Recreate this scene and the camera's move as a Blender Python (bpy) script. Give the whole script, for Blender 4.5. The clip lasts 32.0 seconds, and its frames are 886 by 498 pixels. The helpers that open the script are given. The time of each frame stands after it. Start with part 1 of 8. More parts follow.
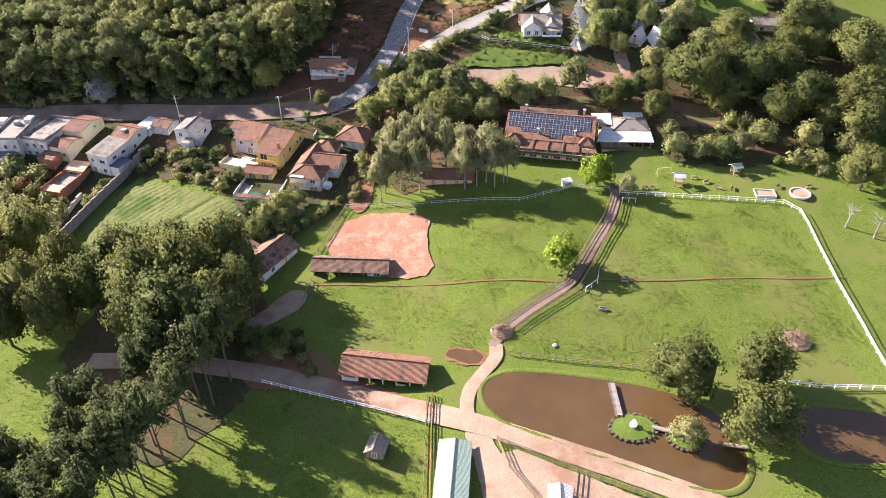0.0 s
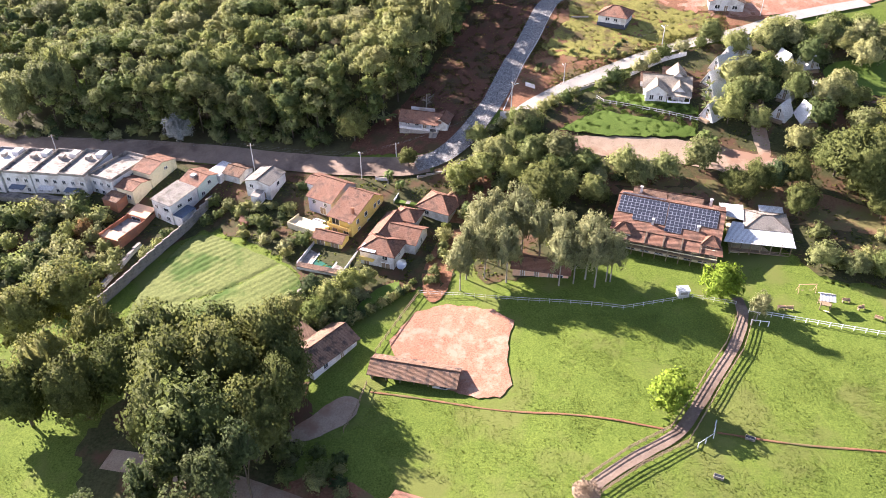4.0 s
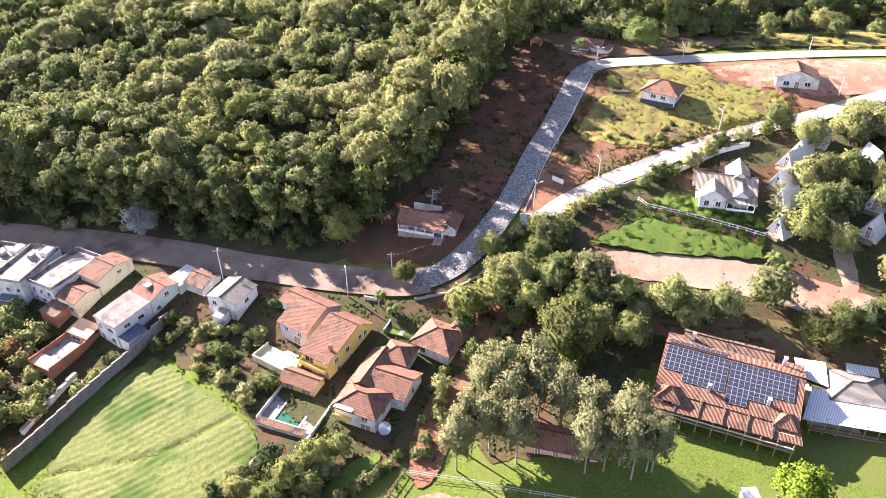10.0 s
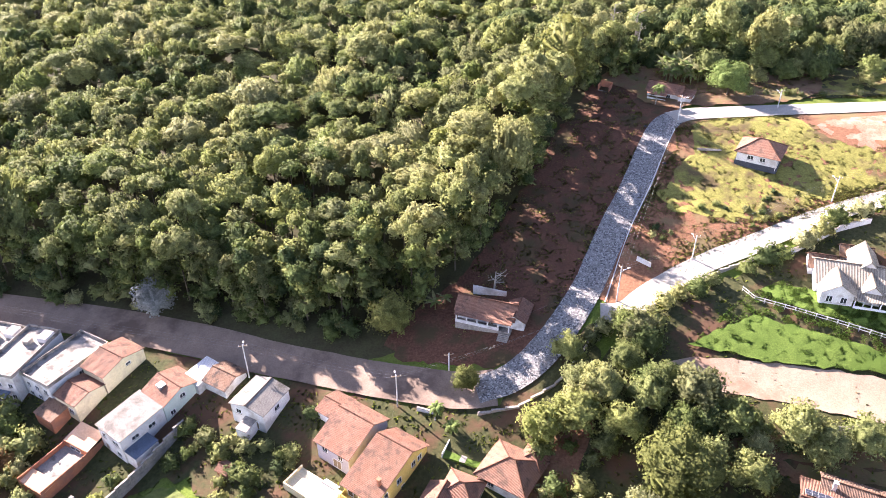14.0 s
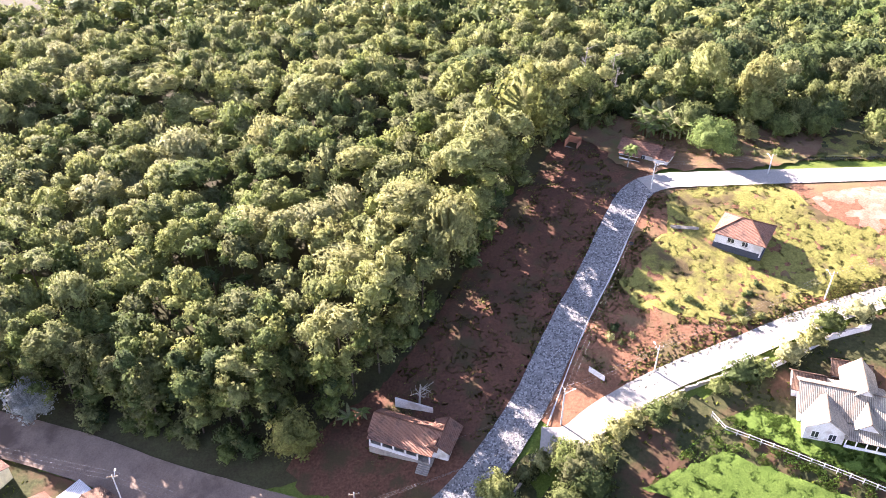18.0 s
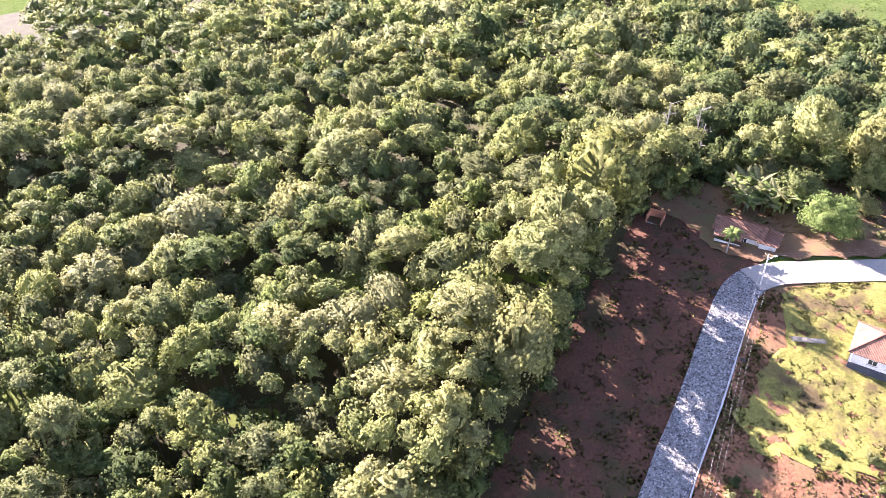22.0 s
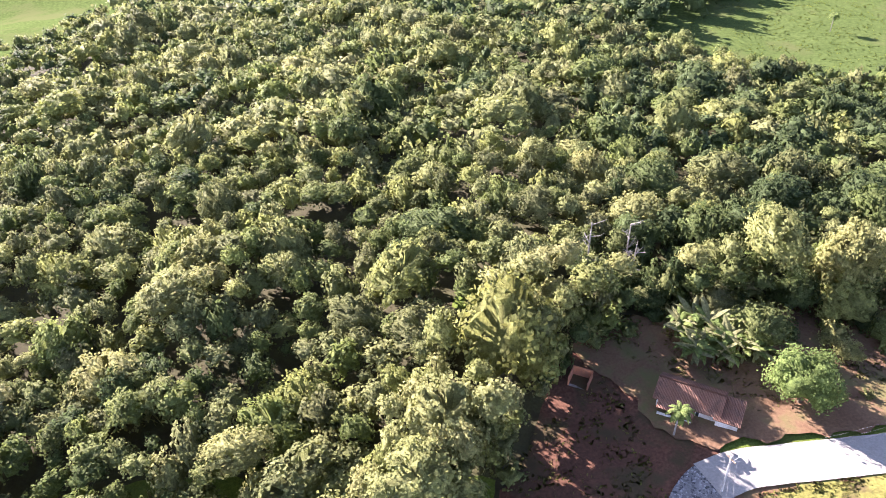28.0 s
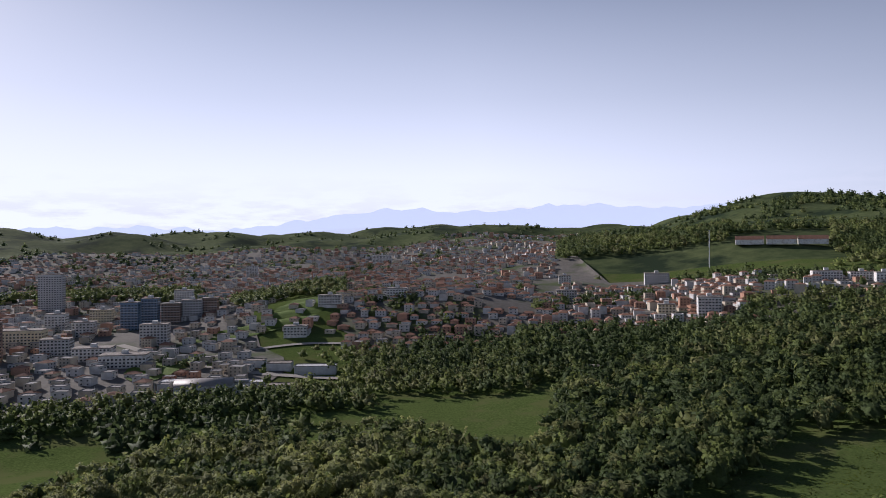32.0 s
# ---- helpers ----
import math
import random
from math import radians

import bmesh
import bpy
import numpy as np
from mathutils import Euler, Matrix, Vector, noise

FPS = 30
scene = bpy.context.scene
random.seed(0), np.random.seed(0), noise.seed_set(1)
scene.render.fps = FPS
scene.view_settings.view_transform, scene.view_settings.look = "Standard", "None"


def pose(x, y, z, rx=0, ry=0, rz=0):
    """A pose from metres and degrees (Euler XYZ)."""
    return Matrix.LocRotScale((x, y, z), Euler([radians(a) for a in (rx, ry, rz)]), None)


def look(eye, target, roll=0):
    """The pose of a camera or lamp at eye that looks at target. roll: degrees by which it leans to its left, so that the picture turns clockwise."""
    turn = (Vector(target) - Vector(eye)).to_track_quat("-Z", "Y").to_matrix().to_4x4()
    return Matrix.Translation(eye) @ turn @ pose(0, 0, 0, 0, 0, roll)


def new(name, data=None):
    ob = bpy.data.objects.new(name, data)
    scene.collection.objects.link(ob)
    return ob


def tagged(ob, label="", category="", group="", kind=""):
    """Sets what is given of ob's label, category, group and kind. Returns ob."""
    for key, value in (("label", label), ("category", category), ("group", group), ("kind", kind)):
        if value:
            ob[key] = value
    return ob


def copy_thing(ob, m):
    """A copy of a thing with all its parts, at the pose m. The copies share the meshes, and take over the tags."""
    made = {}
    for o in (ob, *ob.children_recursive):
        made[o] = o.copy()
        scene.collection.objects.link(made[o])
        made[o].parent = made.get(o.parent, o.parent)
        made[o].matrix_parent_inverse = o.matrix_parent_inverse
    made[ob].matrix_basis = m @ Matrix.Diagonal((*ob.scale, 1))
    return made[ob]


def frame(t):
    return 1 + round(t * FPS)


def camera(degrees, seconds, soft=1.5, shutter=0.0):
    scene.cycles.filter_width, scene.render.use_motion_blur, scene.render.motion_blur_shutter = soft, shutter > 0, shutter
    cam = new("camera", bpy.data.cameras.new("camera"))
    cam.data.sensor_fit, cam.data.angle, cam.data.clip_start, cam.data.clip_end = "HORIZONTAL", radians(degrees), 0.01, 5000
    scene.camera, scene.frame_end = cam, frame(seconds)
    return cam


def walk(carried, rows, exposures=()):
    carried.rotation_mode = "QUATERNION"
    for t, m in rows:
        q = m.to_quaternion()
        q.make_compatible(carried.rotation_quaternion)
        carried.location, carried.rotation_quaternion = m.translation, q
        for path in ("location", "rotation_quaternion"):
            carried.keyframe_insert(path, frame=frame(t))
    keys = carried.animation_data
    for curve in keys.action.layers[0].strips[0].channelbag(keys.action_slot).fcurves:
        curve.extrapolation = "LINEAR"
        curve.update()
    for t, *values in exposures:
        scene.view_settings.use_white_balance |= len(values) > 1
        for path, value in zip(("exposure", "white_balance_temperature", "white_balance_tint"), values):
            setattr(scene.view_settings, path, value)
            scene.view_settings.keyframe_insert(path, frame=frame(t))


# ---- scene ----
cam = camera(61.9, 32.0, soft=0.9)
PATH = [
    (0, (-2.287, -12.657, 119.735), (-2.154, -11.053, 118.548), -0.7),
    (0.5, (-1.901, -8.577, 119.565), (-1.827, -6.967, 118.38), -0.7),
    (1, (-0.927, -4.156, 119.304), (-0.899, -2.543, 118.123), -0.6),
    (1.5, (0.271, 0.392, 119.166), (0.262, 2.009, 117.989), -0.6),
    (2, (1.476, 5.151, 119.128), (1.434, 6.77, 117.953), -0.6),
    (2.5, (2.412, 10.112, 119.337), (2.346, 11.731, 118.165), -0.6),
    (3, (3.414, 14.985, 119.44), (3.323, 16.604, 118.27), -0.7),
    (3.5, (2.874, 19.695, 119.188), (2.767, 21.319, 118.025), -0.5),
    (5.5, (-5.974, 37.664, 119.434), (-6.12, 39.297, 118.287), -0.6),
    (6, (-8.377, 41.902, 119.537), (-8.531, 43.538, 118.396), -0.6),
    (6.5, (-9.845, 45.989, 119.574), (-10.005, 47.627, 118.438), -0.5),
    (7, (-9.711, 49.79, 119.386), (-9.88, 51.43, 118.253), -0.5),
    (7.5, (-8.399, 53.443, 119.263), (-8.575, 55.083, 118.132), -0.5),
    (8, (-5.973, 57.203, 119.082), (-6.157, 58.844, 117.953), -0.5),
    (8.5, (-3.034, 61.399, 119.187), (-3.224, 63.039, 118.059), -0.6),
    (9, (-0.199, 65.587, 119.697), (-0.395, 67.226, 118.567), -0.5),
    (9.5, (2.812, 70.368, 120.22), (2.609, 72.006, 119.09), -0.5),
    (10, (4.507, 75.19, 120.844), (4.301, 76.828, 119.716), -0.4),
    (10.5, (5.202, 79.911, 121.286), (4.992, 81.549, 120.159), -0.4),
    (11, (4.711, 83.942, 121.485), (4.496, 85.58, 120.358), -0.3),
    (11.5, (3.114, 88.209, 121.148), (2.893, 89.847, 120.021), -0.3),
    (12, (0.762, 91.741, 120.637), (0.536, 93.379, 119.513), -0.3),
    (12.5, (-2.525, 96.079, 120.575), (-2.756, 97.717, 119.45), -0.2),
    (13, (-5.339, 100.262, 120.45), (-5.579, 101.898, 119.325), -0.3),
    (13.5, (-8.513, 104.97, 120.495), (-8.759, 106.606, 119.371), -0.3),
    (14, (-10.679, 109.697, 120.67), (-10.933, 111.334, 119.55), -0.4),
    (14.5, (-11.68, 114.456, 120.968), (-11.941, 116.092, 119.848), -0.4),
    (16.5, (-4.771, 131.073, 122.39), (-5.054, 132.7, 121.263), -0.6),
    (17, (-2.351, 135.686, 123.016), (-2.631, 137.312, 121.886), -0.5),
    (17.5, (0.682, 141.003, 123.611), (0.398, 142.627, 122.479), -0.5),
    (18, (3.028, 146.018, 123.914), (2.735, 147.642, 122.785), -0.5),
    (18.5, (3.511, 150.817, 124.069), (3.216, 152.441, 122.94), -0.5),
    (19, (2.765, 154.999, 124.035), (2.467, 156.623, 122.907), -0.5),
    (19.5, (1.118, 158.873, 123.694), (0.814, 160.498, 122.568), -0.5),
    (20, (-1.609, 162.987, 123.719), (-1.917, 164.609, 122.591), -0.6),
    (20.5, (-4.916, 167.212, 123.737), (-5.227, 168.833, 122.608), -0.6),
    (21, (-8.157, 171.716, 123.67), (-8.475, 173.336, 122.54), -0.7),
    (21.5, (-11.148, 176.56, 123.943), (-11.471, 178.177, 122.812), -0.8),
    (22, (-13.217, 181.477, 124.326), (-13.547, 183.093, 123.194), -0.9),
    (22.5, (-13.986, 186.182, 124.522), (-14.319, 187.797, 123.391), -1.0),
    (23, (-13.375, 190.423, 124.25), (-13.656, 192.051, 123.123), -1.1),
    (23.5, (-12.058, 194.583, 124.344), (-12.302, 196.215, 123.215), -1.2),
    (24, (-9.737, 198.83, 124.315), (-9.963, 200.465, 123.186), -1.2),
    (24.5, (-7.007, 203.114, 124.104), (-7.223, 204.753, 122.978), -1.1),
    (25, (-4.136, 208.07, 124.465), (-4.344, 209.708, 123.337), -1.2),
    (25.5, (-1.71, 212.912, 124.978), (-1.911, 214.551, 123.85), -1.1),
    (27.5, (-3.089, 229.706, 124.353), (-3.289, 231.353, 123.237), -1.5),
    (28, (-6.194, 233.742, 124.654), (-6.391, 235.399, 123.552), -1.5),
    (28.5, (-9.501, 237.979, 124.446), (-9.706, 239.713, 123.469), -1.3),
    (29, (-12.628, 242.731, 124.467), (-12.843, 244.531, 123.621), -1.2),
    (29.5, (-15.334, 247.636, 124.58), (-15.556, 249.493, 123.872), -1.1),
    (30, (-16.912, 252.138, 124.939), (-17.131, 254.043, 124.371), -0.9),
    (30.5, (-17.216, 256.669, 125.2), (-17.426, 258.611, 124.774), -0.8),
    (31, (-16.292, 260.592, 125.418), (-16.499, 262.561, 125.135), -0.7),
    (31.5, (-13.96, 264.814, 125.499), (-14.166, 266.798, 125.36), -0.5),
    (32, (-11.348, 269.178, 126.102), (-11.553, 271.168, 126.108), -0.4),
]
walk(cam, [(t, look(eye, target, roll)) for t, eye, target, roll in PATH],
     exposures=((0, 2.05, 6150, 25), (3, 2.3, 6100, 25), (8, 2.52, 6100, 27), (13, 2.76, 6050, 28), (18, 2.98, 6000, 31), (22, 3.1, 5850, 34), (25, 2.88, 5850, 32), (28, 2.76, 5850, 31), (29, 3.10, 5600, 38), (30, 2.78, 5420, 39), (31, 1.78, 5400, 30), (32, -0.02, 5750, 20)))

# ---- sky, sun ----
SUN_FROM = Vector((-0.82, 0.57, 0.47)).normalized()
world = bpy.data.worlds.new("sky")
scene.world = world
world.use_nodes = True
wt = world.node_tree
sky = wt.nodes.new("ShaderNodeTexSky")
sky.sky_type = "NISHITA"
sky.sun_disc = False
sky.sun_elevation = math.asin(SUN_FROM.z)
sky.sun_rotation = math.atan2(SUN_FROM.x, SUN_FROM.y)
sky.altitude = 900
sky.dust_density = 1.6
wt.nodes["Background"].inputs[1].default_value = 0.050
way = wt.nodes.new("ShaderNodeTexCoord").outputs["Generated"]


def sky_cloud(scale, squash, low, high):
    """Soft cloud cover by direction."""
    m = wt.nodes.new("ShaderNodeMapping")
    m.inputs["Scale"].default_value = (scale, scale, scale * squash)
    wt.links.new(way, m.inputs["Vector"])
    k = wt.nodes.new("ShaderNodeTexNoise")
    k.inputs["Scale"].default_value, k.inputs["Detail"].default_value, k.inputs["Roughness"].default_value = 1.0, 7.0, 0.6
    wt.links.new(m.outputs[0], k.inputs["Vector"])
    r = wt.nodes.new("ShaderNodeMapRange")
    r.inputs[1].default_value, r.inputs[2].default_value = low, high
    wt.links.new(k.outputs["Fac"], r.inputs[0])
    return r.outputs[0]


def band(stops):
    """A share by height in the sky."""
    part_z = wt.nodes.new("ShaderNodeSeparateXYZ")
    wt.links.new(way, part_z.inputs[0])
    ramp = wt.nodes.new("ShaderNodeValToRGB")
    while len(ramp.color_ramp.elements) < len(stops):
        ramp.color_ramp.elements.new(0.5)
    for e, (p, v) in zip(ramp.color_ramp.elements, stops):
        e.position, e.color = p, (v, v, v, 1)
    wt.links.new(part_z.outputs["Z"], ramp.inputs[0])
    return ramp.outputs[0]


def sunward(low, high, least):
    """More cover on the sun's side of the sky."""
    d = wt.nodes.new("ShaderNodeVectorMath")
    d.operation = "DOT_PRODUCT"
    wt.links.new(way, d.inputs[0])
    d.inputs[1].default_value = (SUN_FROM.x, SUN_FROM.y, 0)
    r = wt.nodes.new("ShaderNodeMapRange")
    r.inputs[1].default_value, r.inputs[2].default_value, r.inputs[3].default_value = low, high, least
    wt.links.new(d.outputs["Value"], r.inputs[0])
    return r.outputs[0]


def veil(under, cover, share, colour):
    k = wt.nodes.new("ShaderNodeMath")
    k.operation = "MULTIPLY"
    wt.links.new(cover, k.inputs[0])
    wt.links.new(share, k.inputs[1])
    m = wt.nodes.new("ShaderNodeMix")
    m.data_type = "RGBA"
    wt.links.new(k.outputs[0], m.inputs[0])
    wt.links.new(under, m.inputs[6])
    m.inputs[7].default_value = (*colour, 1)
    return m.outputs[2]


air = veil(sky.outputs[0], sunward(-0.35, 0.55, 0.2), band(((0.0, 1.0), (0.10, 0.92), (0.20, 0.58), (0.33, 0.26), (0.55, 0.02))), (19.5, 20.0, 21.5))
air = veil(air, sky_cloud(13.0, 5.0, 0.46, 0.60), band(((0.0, 0.8), (0.045, 0.85), (0.075, 0.25), (0.11, 0.0))), (16.0, 16.0, 17.0))
wt.links.new(air, wt.nodes["Background"].inputs[0])
sun = new("sun", bpy.data.lights.new("sun", "SUN"))
sun.data.energy, sun.data.angle, sun.data.color = 5.0, radians(0.6), (1.0, 0.90, 0.76)
sun.matrix_world = look((0, 0, 300), Vector((0, 0, 300)) - SUN_FROM)

# ---- materials ----
def surface(name, low, high, scale=1.0, rough=0.8, bump=0.3, fine=8.0, third=None, third_scale=0.12, metal=0.0, spec=0.12, vary=0.0, speckle=0.35, tile=None, stones=0.0):
    """A mixed, grained surface: two colours by a broad and a fine noise, a third in patches, relief, and a spread from object to object."""
    m = bpy.data.materials.new(name)
    m.use_nodes = True
    t = m.node_tree
    n, link = t.nodes, t.links
    b = n["Principled BSDF"]
    b.inputs["Roughness"].default_value, b.inputs["Metallic"].default_value = rough, metal
    b.inputs["Specular IOR Level"].default_value = spec
    co = n.new("ShaderNodeTexCoord").outputs["Object"]

    def cloud(size, detail=6.0):
        k = n.new("ShaderNodeTexNoise")
        k.inputs["Scale"].default_value, k.inputs["Detail"].default_value, k.inputs["Roughness"].default_value = size, detail, 0.62
        link.new(co, k.inputs["Vector"])
        return k.outputs["Fac"]

    def mix(f, a, c, kind="MIX"):
        k = n.new("ShaderNodeMix")
        k.data_type, k.blend_type = "RGBA", kind
        for i, v in ((0, f), (6, a), (7, c)):
            if isinstance(v, (int, float)):
                k.inputs[i].default_value = v
            elif isinstance(v, tuple):
                k.inputs[i].default_value = (*v, 1)
            else:
                link.new(v, k.inputs[i])
        return k.outputs[2]

    def spread(f, a, c):
        k = n.new("ShaderNodeMapRange")
        k.inputs[1].default_value, k.inputs[2].default_value = a, c
        link.new(f, k.inputs[0])
        return k.outputs[0]

    coarse, grain = cloud(scale), cloud(scale * fine)
    colour = mix(spread(coarse, 0.35, 0.65), low, high)
    colour = mix(speckle, colour, mix(spread(grain, 0.3, 0.7), tuple(c * 0.55 for c in low), tuple(min(1, c * 1.3) for c in high)))
    if third:
        colour = mix(spread(cloud(third_scale, 5.0), 0.5, 0.62), colour, third)
    if vary:
        info = n.new("ShaderNodeObjectInfo")
        k = n.new("ShaderNodeHueSaturation")
        k.inputs["Value"].default_value = 1
        link.new(spread(info.outputs["Random"], 0.0, 1.0), k.inputs["Fac"])
        k.inputs["Fac"].default_value = 1
        v = n.new("ShaderNodeMapRange")
        v.inputs[3].default_value, v.inputs[4].default_value = 1 - vary, 1 + vary
        link.new(info.outputs["Random"], v.inputs[0])
        link.new(v.outputs[0], k.inputs["Value"])
        link.new(colour, k.inputs["Color"])
        colour = k.outputs[0]
    relief = grain
    if stones:
        k = n.new("ShaderNodeTexVoronoi")
        k.inputs["Scale"].default_value = stones
        link.new(co, k.inputs["Vector"])
        part_c = n.new("ShaderNodeSeparateColor")
        link.new(k.outputs["Color"], part_c.inputs[0])
        colour = mix(spread(part_c.outputs[0], 0.15, 0.32), (0.075, 0.075, 0.075), colour)
        colour = mix(spread(part_c.outputs[1], 0.72, 0.9), colour, (0.34, 0.335, 0.32))
        relief = k.outputs["Distance"]
    if tile:
        uv = n.new("ShaderNodeUVMap").outputs[0]
        w = n.new("ShaderNodeTexWave")
        w.wave_profile, w.bands_direction = "SIN", "X"
        w.inputs["Scale"].default_value, w.inputs["Distortion"].default_value = 0.314 / tile[0], 0.6
        link.new(uv, w.inputs["Vector"])
        r = n.new("ShaderNodeTexWave")
        r.wave_profile, r.bands_direction = "SAW", "Y"
        r.inputs["Scale"].default_value, r.inputs["Distortion"].default_value = 0.314 / tile[1], 0.8
        link.new(uv, r.inputs["Vector"])
        a = n.new("ShaderNodeMath")
        a.operation = "MULTIPLY_ADD"
        link.new(r.outputs["Fac"], a.inputs[0])
        a.inputs[1].default_value = 0.5
        link.new(w.outputs["Fac"], a.inputs[2])
        relief = a.outputs[0]
        colour = mix(spread(w.outputs["Fac"], 0.0, 0.35), mix(1.0, colour, (0.42, 0.38, 0.36), "MULTIPLY"), colour)
    link.new(colour, b.inputs["Base Color"])
    k = n.new("ShaderNodeBump")
    k.inputs["Strength"].default_value, k.inputs["Distance"].default_value = bump, 0.12 if not tile else 0.06
    link.new(relief, k.inputs["Height"])
    link.new(k.outputs[0], b.inputs["Normal"])
    return m


def foliage(name, shades, clear=0.36, spread=1.0):
    """Leaves: one shade a tree, from its own tint, with a spread from leaf to leaf."""
    m = bpy.data.materials.new(name)
    m.use_nodes = True
    t = m.node_tree
    n, link = t.nodes, t.links
    b = n["Principled BSDF"]
    b.inputs["Roughness"].default_value, b.inputs["Specular IOR Level"].default_value = 0.65, 0.08
    tint = n.new("ShaderNodeAttribute")
    tint.attribute_name = "tint"
    info = n.new("ShaderNodeObjectInfo")
    add = n.new("ShaderNodeMath")
    link.new(tint.outputs["Fac"], add.inputs[0])
    add.inputs[1].default_value = 0.0
    if spread:
        link.new(info.outputs["Random"], add.inputs[1])
    part_of = n.new("ShaderNodeMath")
    part_of.operation = "FRACT"
    link.new(add.outputs[0], part_of.inputs[0])
    ramp = n.new("ShaderNodeValToRGB")
    while len(ramp.color_ramp.elements) < len(shades):
        ramp.color_ramp.elements.new(0.5)
    for i, (e, c) in enumerate(zip(ramp.color_ramp.elements, shades)):
        e.position, e.color = i / (len(shades) - 1), (*c, 1)
    link.new(part_of.outputs[0], ramp.inputs[0])
    geo = n.new("ShaderNodeNewGeometry")
    v = n.new("ShaderNodeMapRange")
    v.inputs[3].default_value, v.inputs[4].default_value = 0.72, 1.24
    link.new(geo.outputs["Random Per Island"], v.inputs[0])
    speck = n.new("ShaderNodeTexNoise")
    speck.inputs["Scale"].default_value, speck.inputs["Detail"].default_value, speck.inputs["Roughness"].default_value = 3.4, 4.0, 0.8
    link.new(n.new("ShaderNodeTexCoord").outputs["Object"], speck.inputs["Vector"])
    grain = n.new("ShaderNodeMapRange")
    grain.inputs[1].default_value, grain.inputs[2].default_value = 0.32, 0.68
    grain.inputs[3].default_value, grain.inputs[4].default_value = 0.6, 1.45
    link.new(speck.outputs["Fac"], grain.inputs[0])
    shade = n.new("ShaderNodeMath")
    shade.operation = "MULTIPLY"
    link.new(v.outputs[0], shade.inputs[0])
    link.new(grain.outputs[0], shade.inputs[1])
    lumps = n.new("ShaderNodeBump")
    lumps.inputs["Strength"].default_value, lumps.inputs["Distance"].default_value = 0.9, 0.3
    link.new(speck.outputs["Fac"], lumps.inputs["Height"])
    link.new(lumps.outputs[0], b.inputs["Normal"])
    hue = n.new("ShaderNodeHueSaturation")
    link.new(shade.outputs[0], hue.inputs["Value"])
    link.new(ramp.outputs[0], hue.inputs["Color"])
    link.new(hue.outputs[0], b.inputs["Base Color"])
    glow = n.new("ShaderNodeBsdfTranslucent")
    link.new(hue.outputs[0], glow.inputs[0])
    both = n.new("ShaderNodeMixShader")
    both.inputs[0].default_value = clear
    link.new(b.outputs[0], both.inputs[1])
    link.new(glow.outputs[0], both.inputs[2])
    link.new(both.outputs[0], n["Material Output"].inputs[0])
    return m


def plain(name, colour, rough=0.5, metal=0.0, glass=0.0):
    m = bpy.data.materials.new(name)
    m.use_nodes = True
    b = m.node_tree.nodes["Principled BSDF"]
    b.inputs["Base Color"].default_value = (*colour, 1)
    b.inputs["Roughness"].default_value, b.inputs["Metallic"].default_value = rough, metal
    b.inputs["Transmission Weight"].default_value = glass
    return m


GRASS = surface("meadow grass", (0.066, 0.106, 0.018), (0.136, 0.176, 0.034), 0.22, 0.9, 1.0, 12, (0.122, 0.140, 0.038), 0.06, spec=0.03, speckle=0.7)
LUSH = surface("lush grass", (0.075, 0.125, 0.020), (0.120, 0.172, 0.032), 0.3, 0.9, 1.0, 10, (0.085, 0.135, 0.022), 0.12, speckle=0.65)
# Darker and bluer than the meadow grass.
VALLEY_GRASS = surface("valley pasture", (0.060, 0.090, 0.026), (0.094, 0.126, 0.038), 0.05, 0.9, 1.0, 14, (0.098, 0.112, 0.042), 0.03, spec=0.0, speckle=0.7)
# Muted towards grey: distance haze is partly in this colour; dark patches are woods.
FAR_LAND = surface("haze-muted hill pasture and scrub", (0.046, 0.068, 0.028), (0.106, 0.126, 0.055), 0.006, 0.95, 0.5, 8, (0.026, 0.040, 0.022), 0.007, spec=0.02)
PALE_GRASS = surface("pale mown grass", (0.0983, 0.12, 0.0332), (0.132, 0.151, 0.0452), 0.12, 0.9, 0.9, 12, (0.0453, 0.0828, 0.0121), 0.08, speckle=0.6)
DRY_GRASS = surface("dry hill grass", (0.155, 0.152, 0.038), (0.235, 0.216, 0.057), 0.25, 0.9, 1.0, 8, (0.108, 0.0792, 0.0373), 0.12, speckle=0.6)
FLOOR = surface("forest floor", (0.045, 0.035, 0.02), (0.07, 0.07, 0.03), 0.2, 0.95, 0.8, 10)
RED = surface("red earth", (0.165, 0.078, 0.043), (0.235, 0.120, 0.068), 0.18, 0.95, 0.9, 10, (0.150, 0.115, 0.055), 0.09, speckle=0.6)
# Red earth set darker than RED, partly for the woods' shade over the bank.
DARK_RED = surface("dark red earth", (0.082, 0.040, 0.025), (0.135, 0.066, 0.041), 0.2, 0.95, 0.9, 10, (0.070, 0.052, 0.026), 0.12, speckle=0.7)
PINK = surface("pale red packed earth", (0.265, 0.120, 0.074), (0.345, 0.185, 0.122), 0.25, 0.95, 0.9, 10, (0.360, 0.230, 0.165), 0.3, speckle=0.6)
SAND = surface("sandy track", (0.275, 0.199, 0.138), (0.358, 0.275, 0.199), 0.3, 0.95, 0.5, 10, (0.248, 0.152, 0.103), 0.1)
STONE_ROAD = surface("stone setts", (0.150, 0.146, 0.140), (0.235, 0.230, 0.220), 0.5, 0.85, 0.8, 5, (0.17, 0.158, 0.149), 0.2, stones=3.6)
CONCRETE = surface("concrete pole", (0.42, 0.41, 0.39), (0.54, 0.53, 0.50), 1.0, 0.85, 0.2, 10)
DIRT_ROAD = surface("dusty street", (0.175, 0.128, 0.096), (0.255, 0.192, 0.148), 0.25, 0.9, 0.5, 12, (0.12, 0.088, 0.068), 0.08)
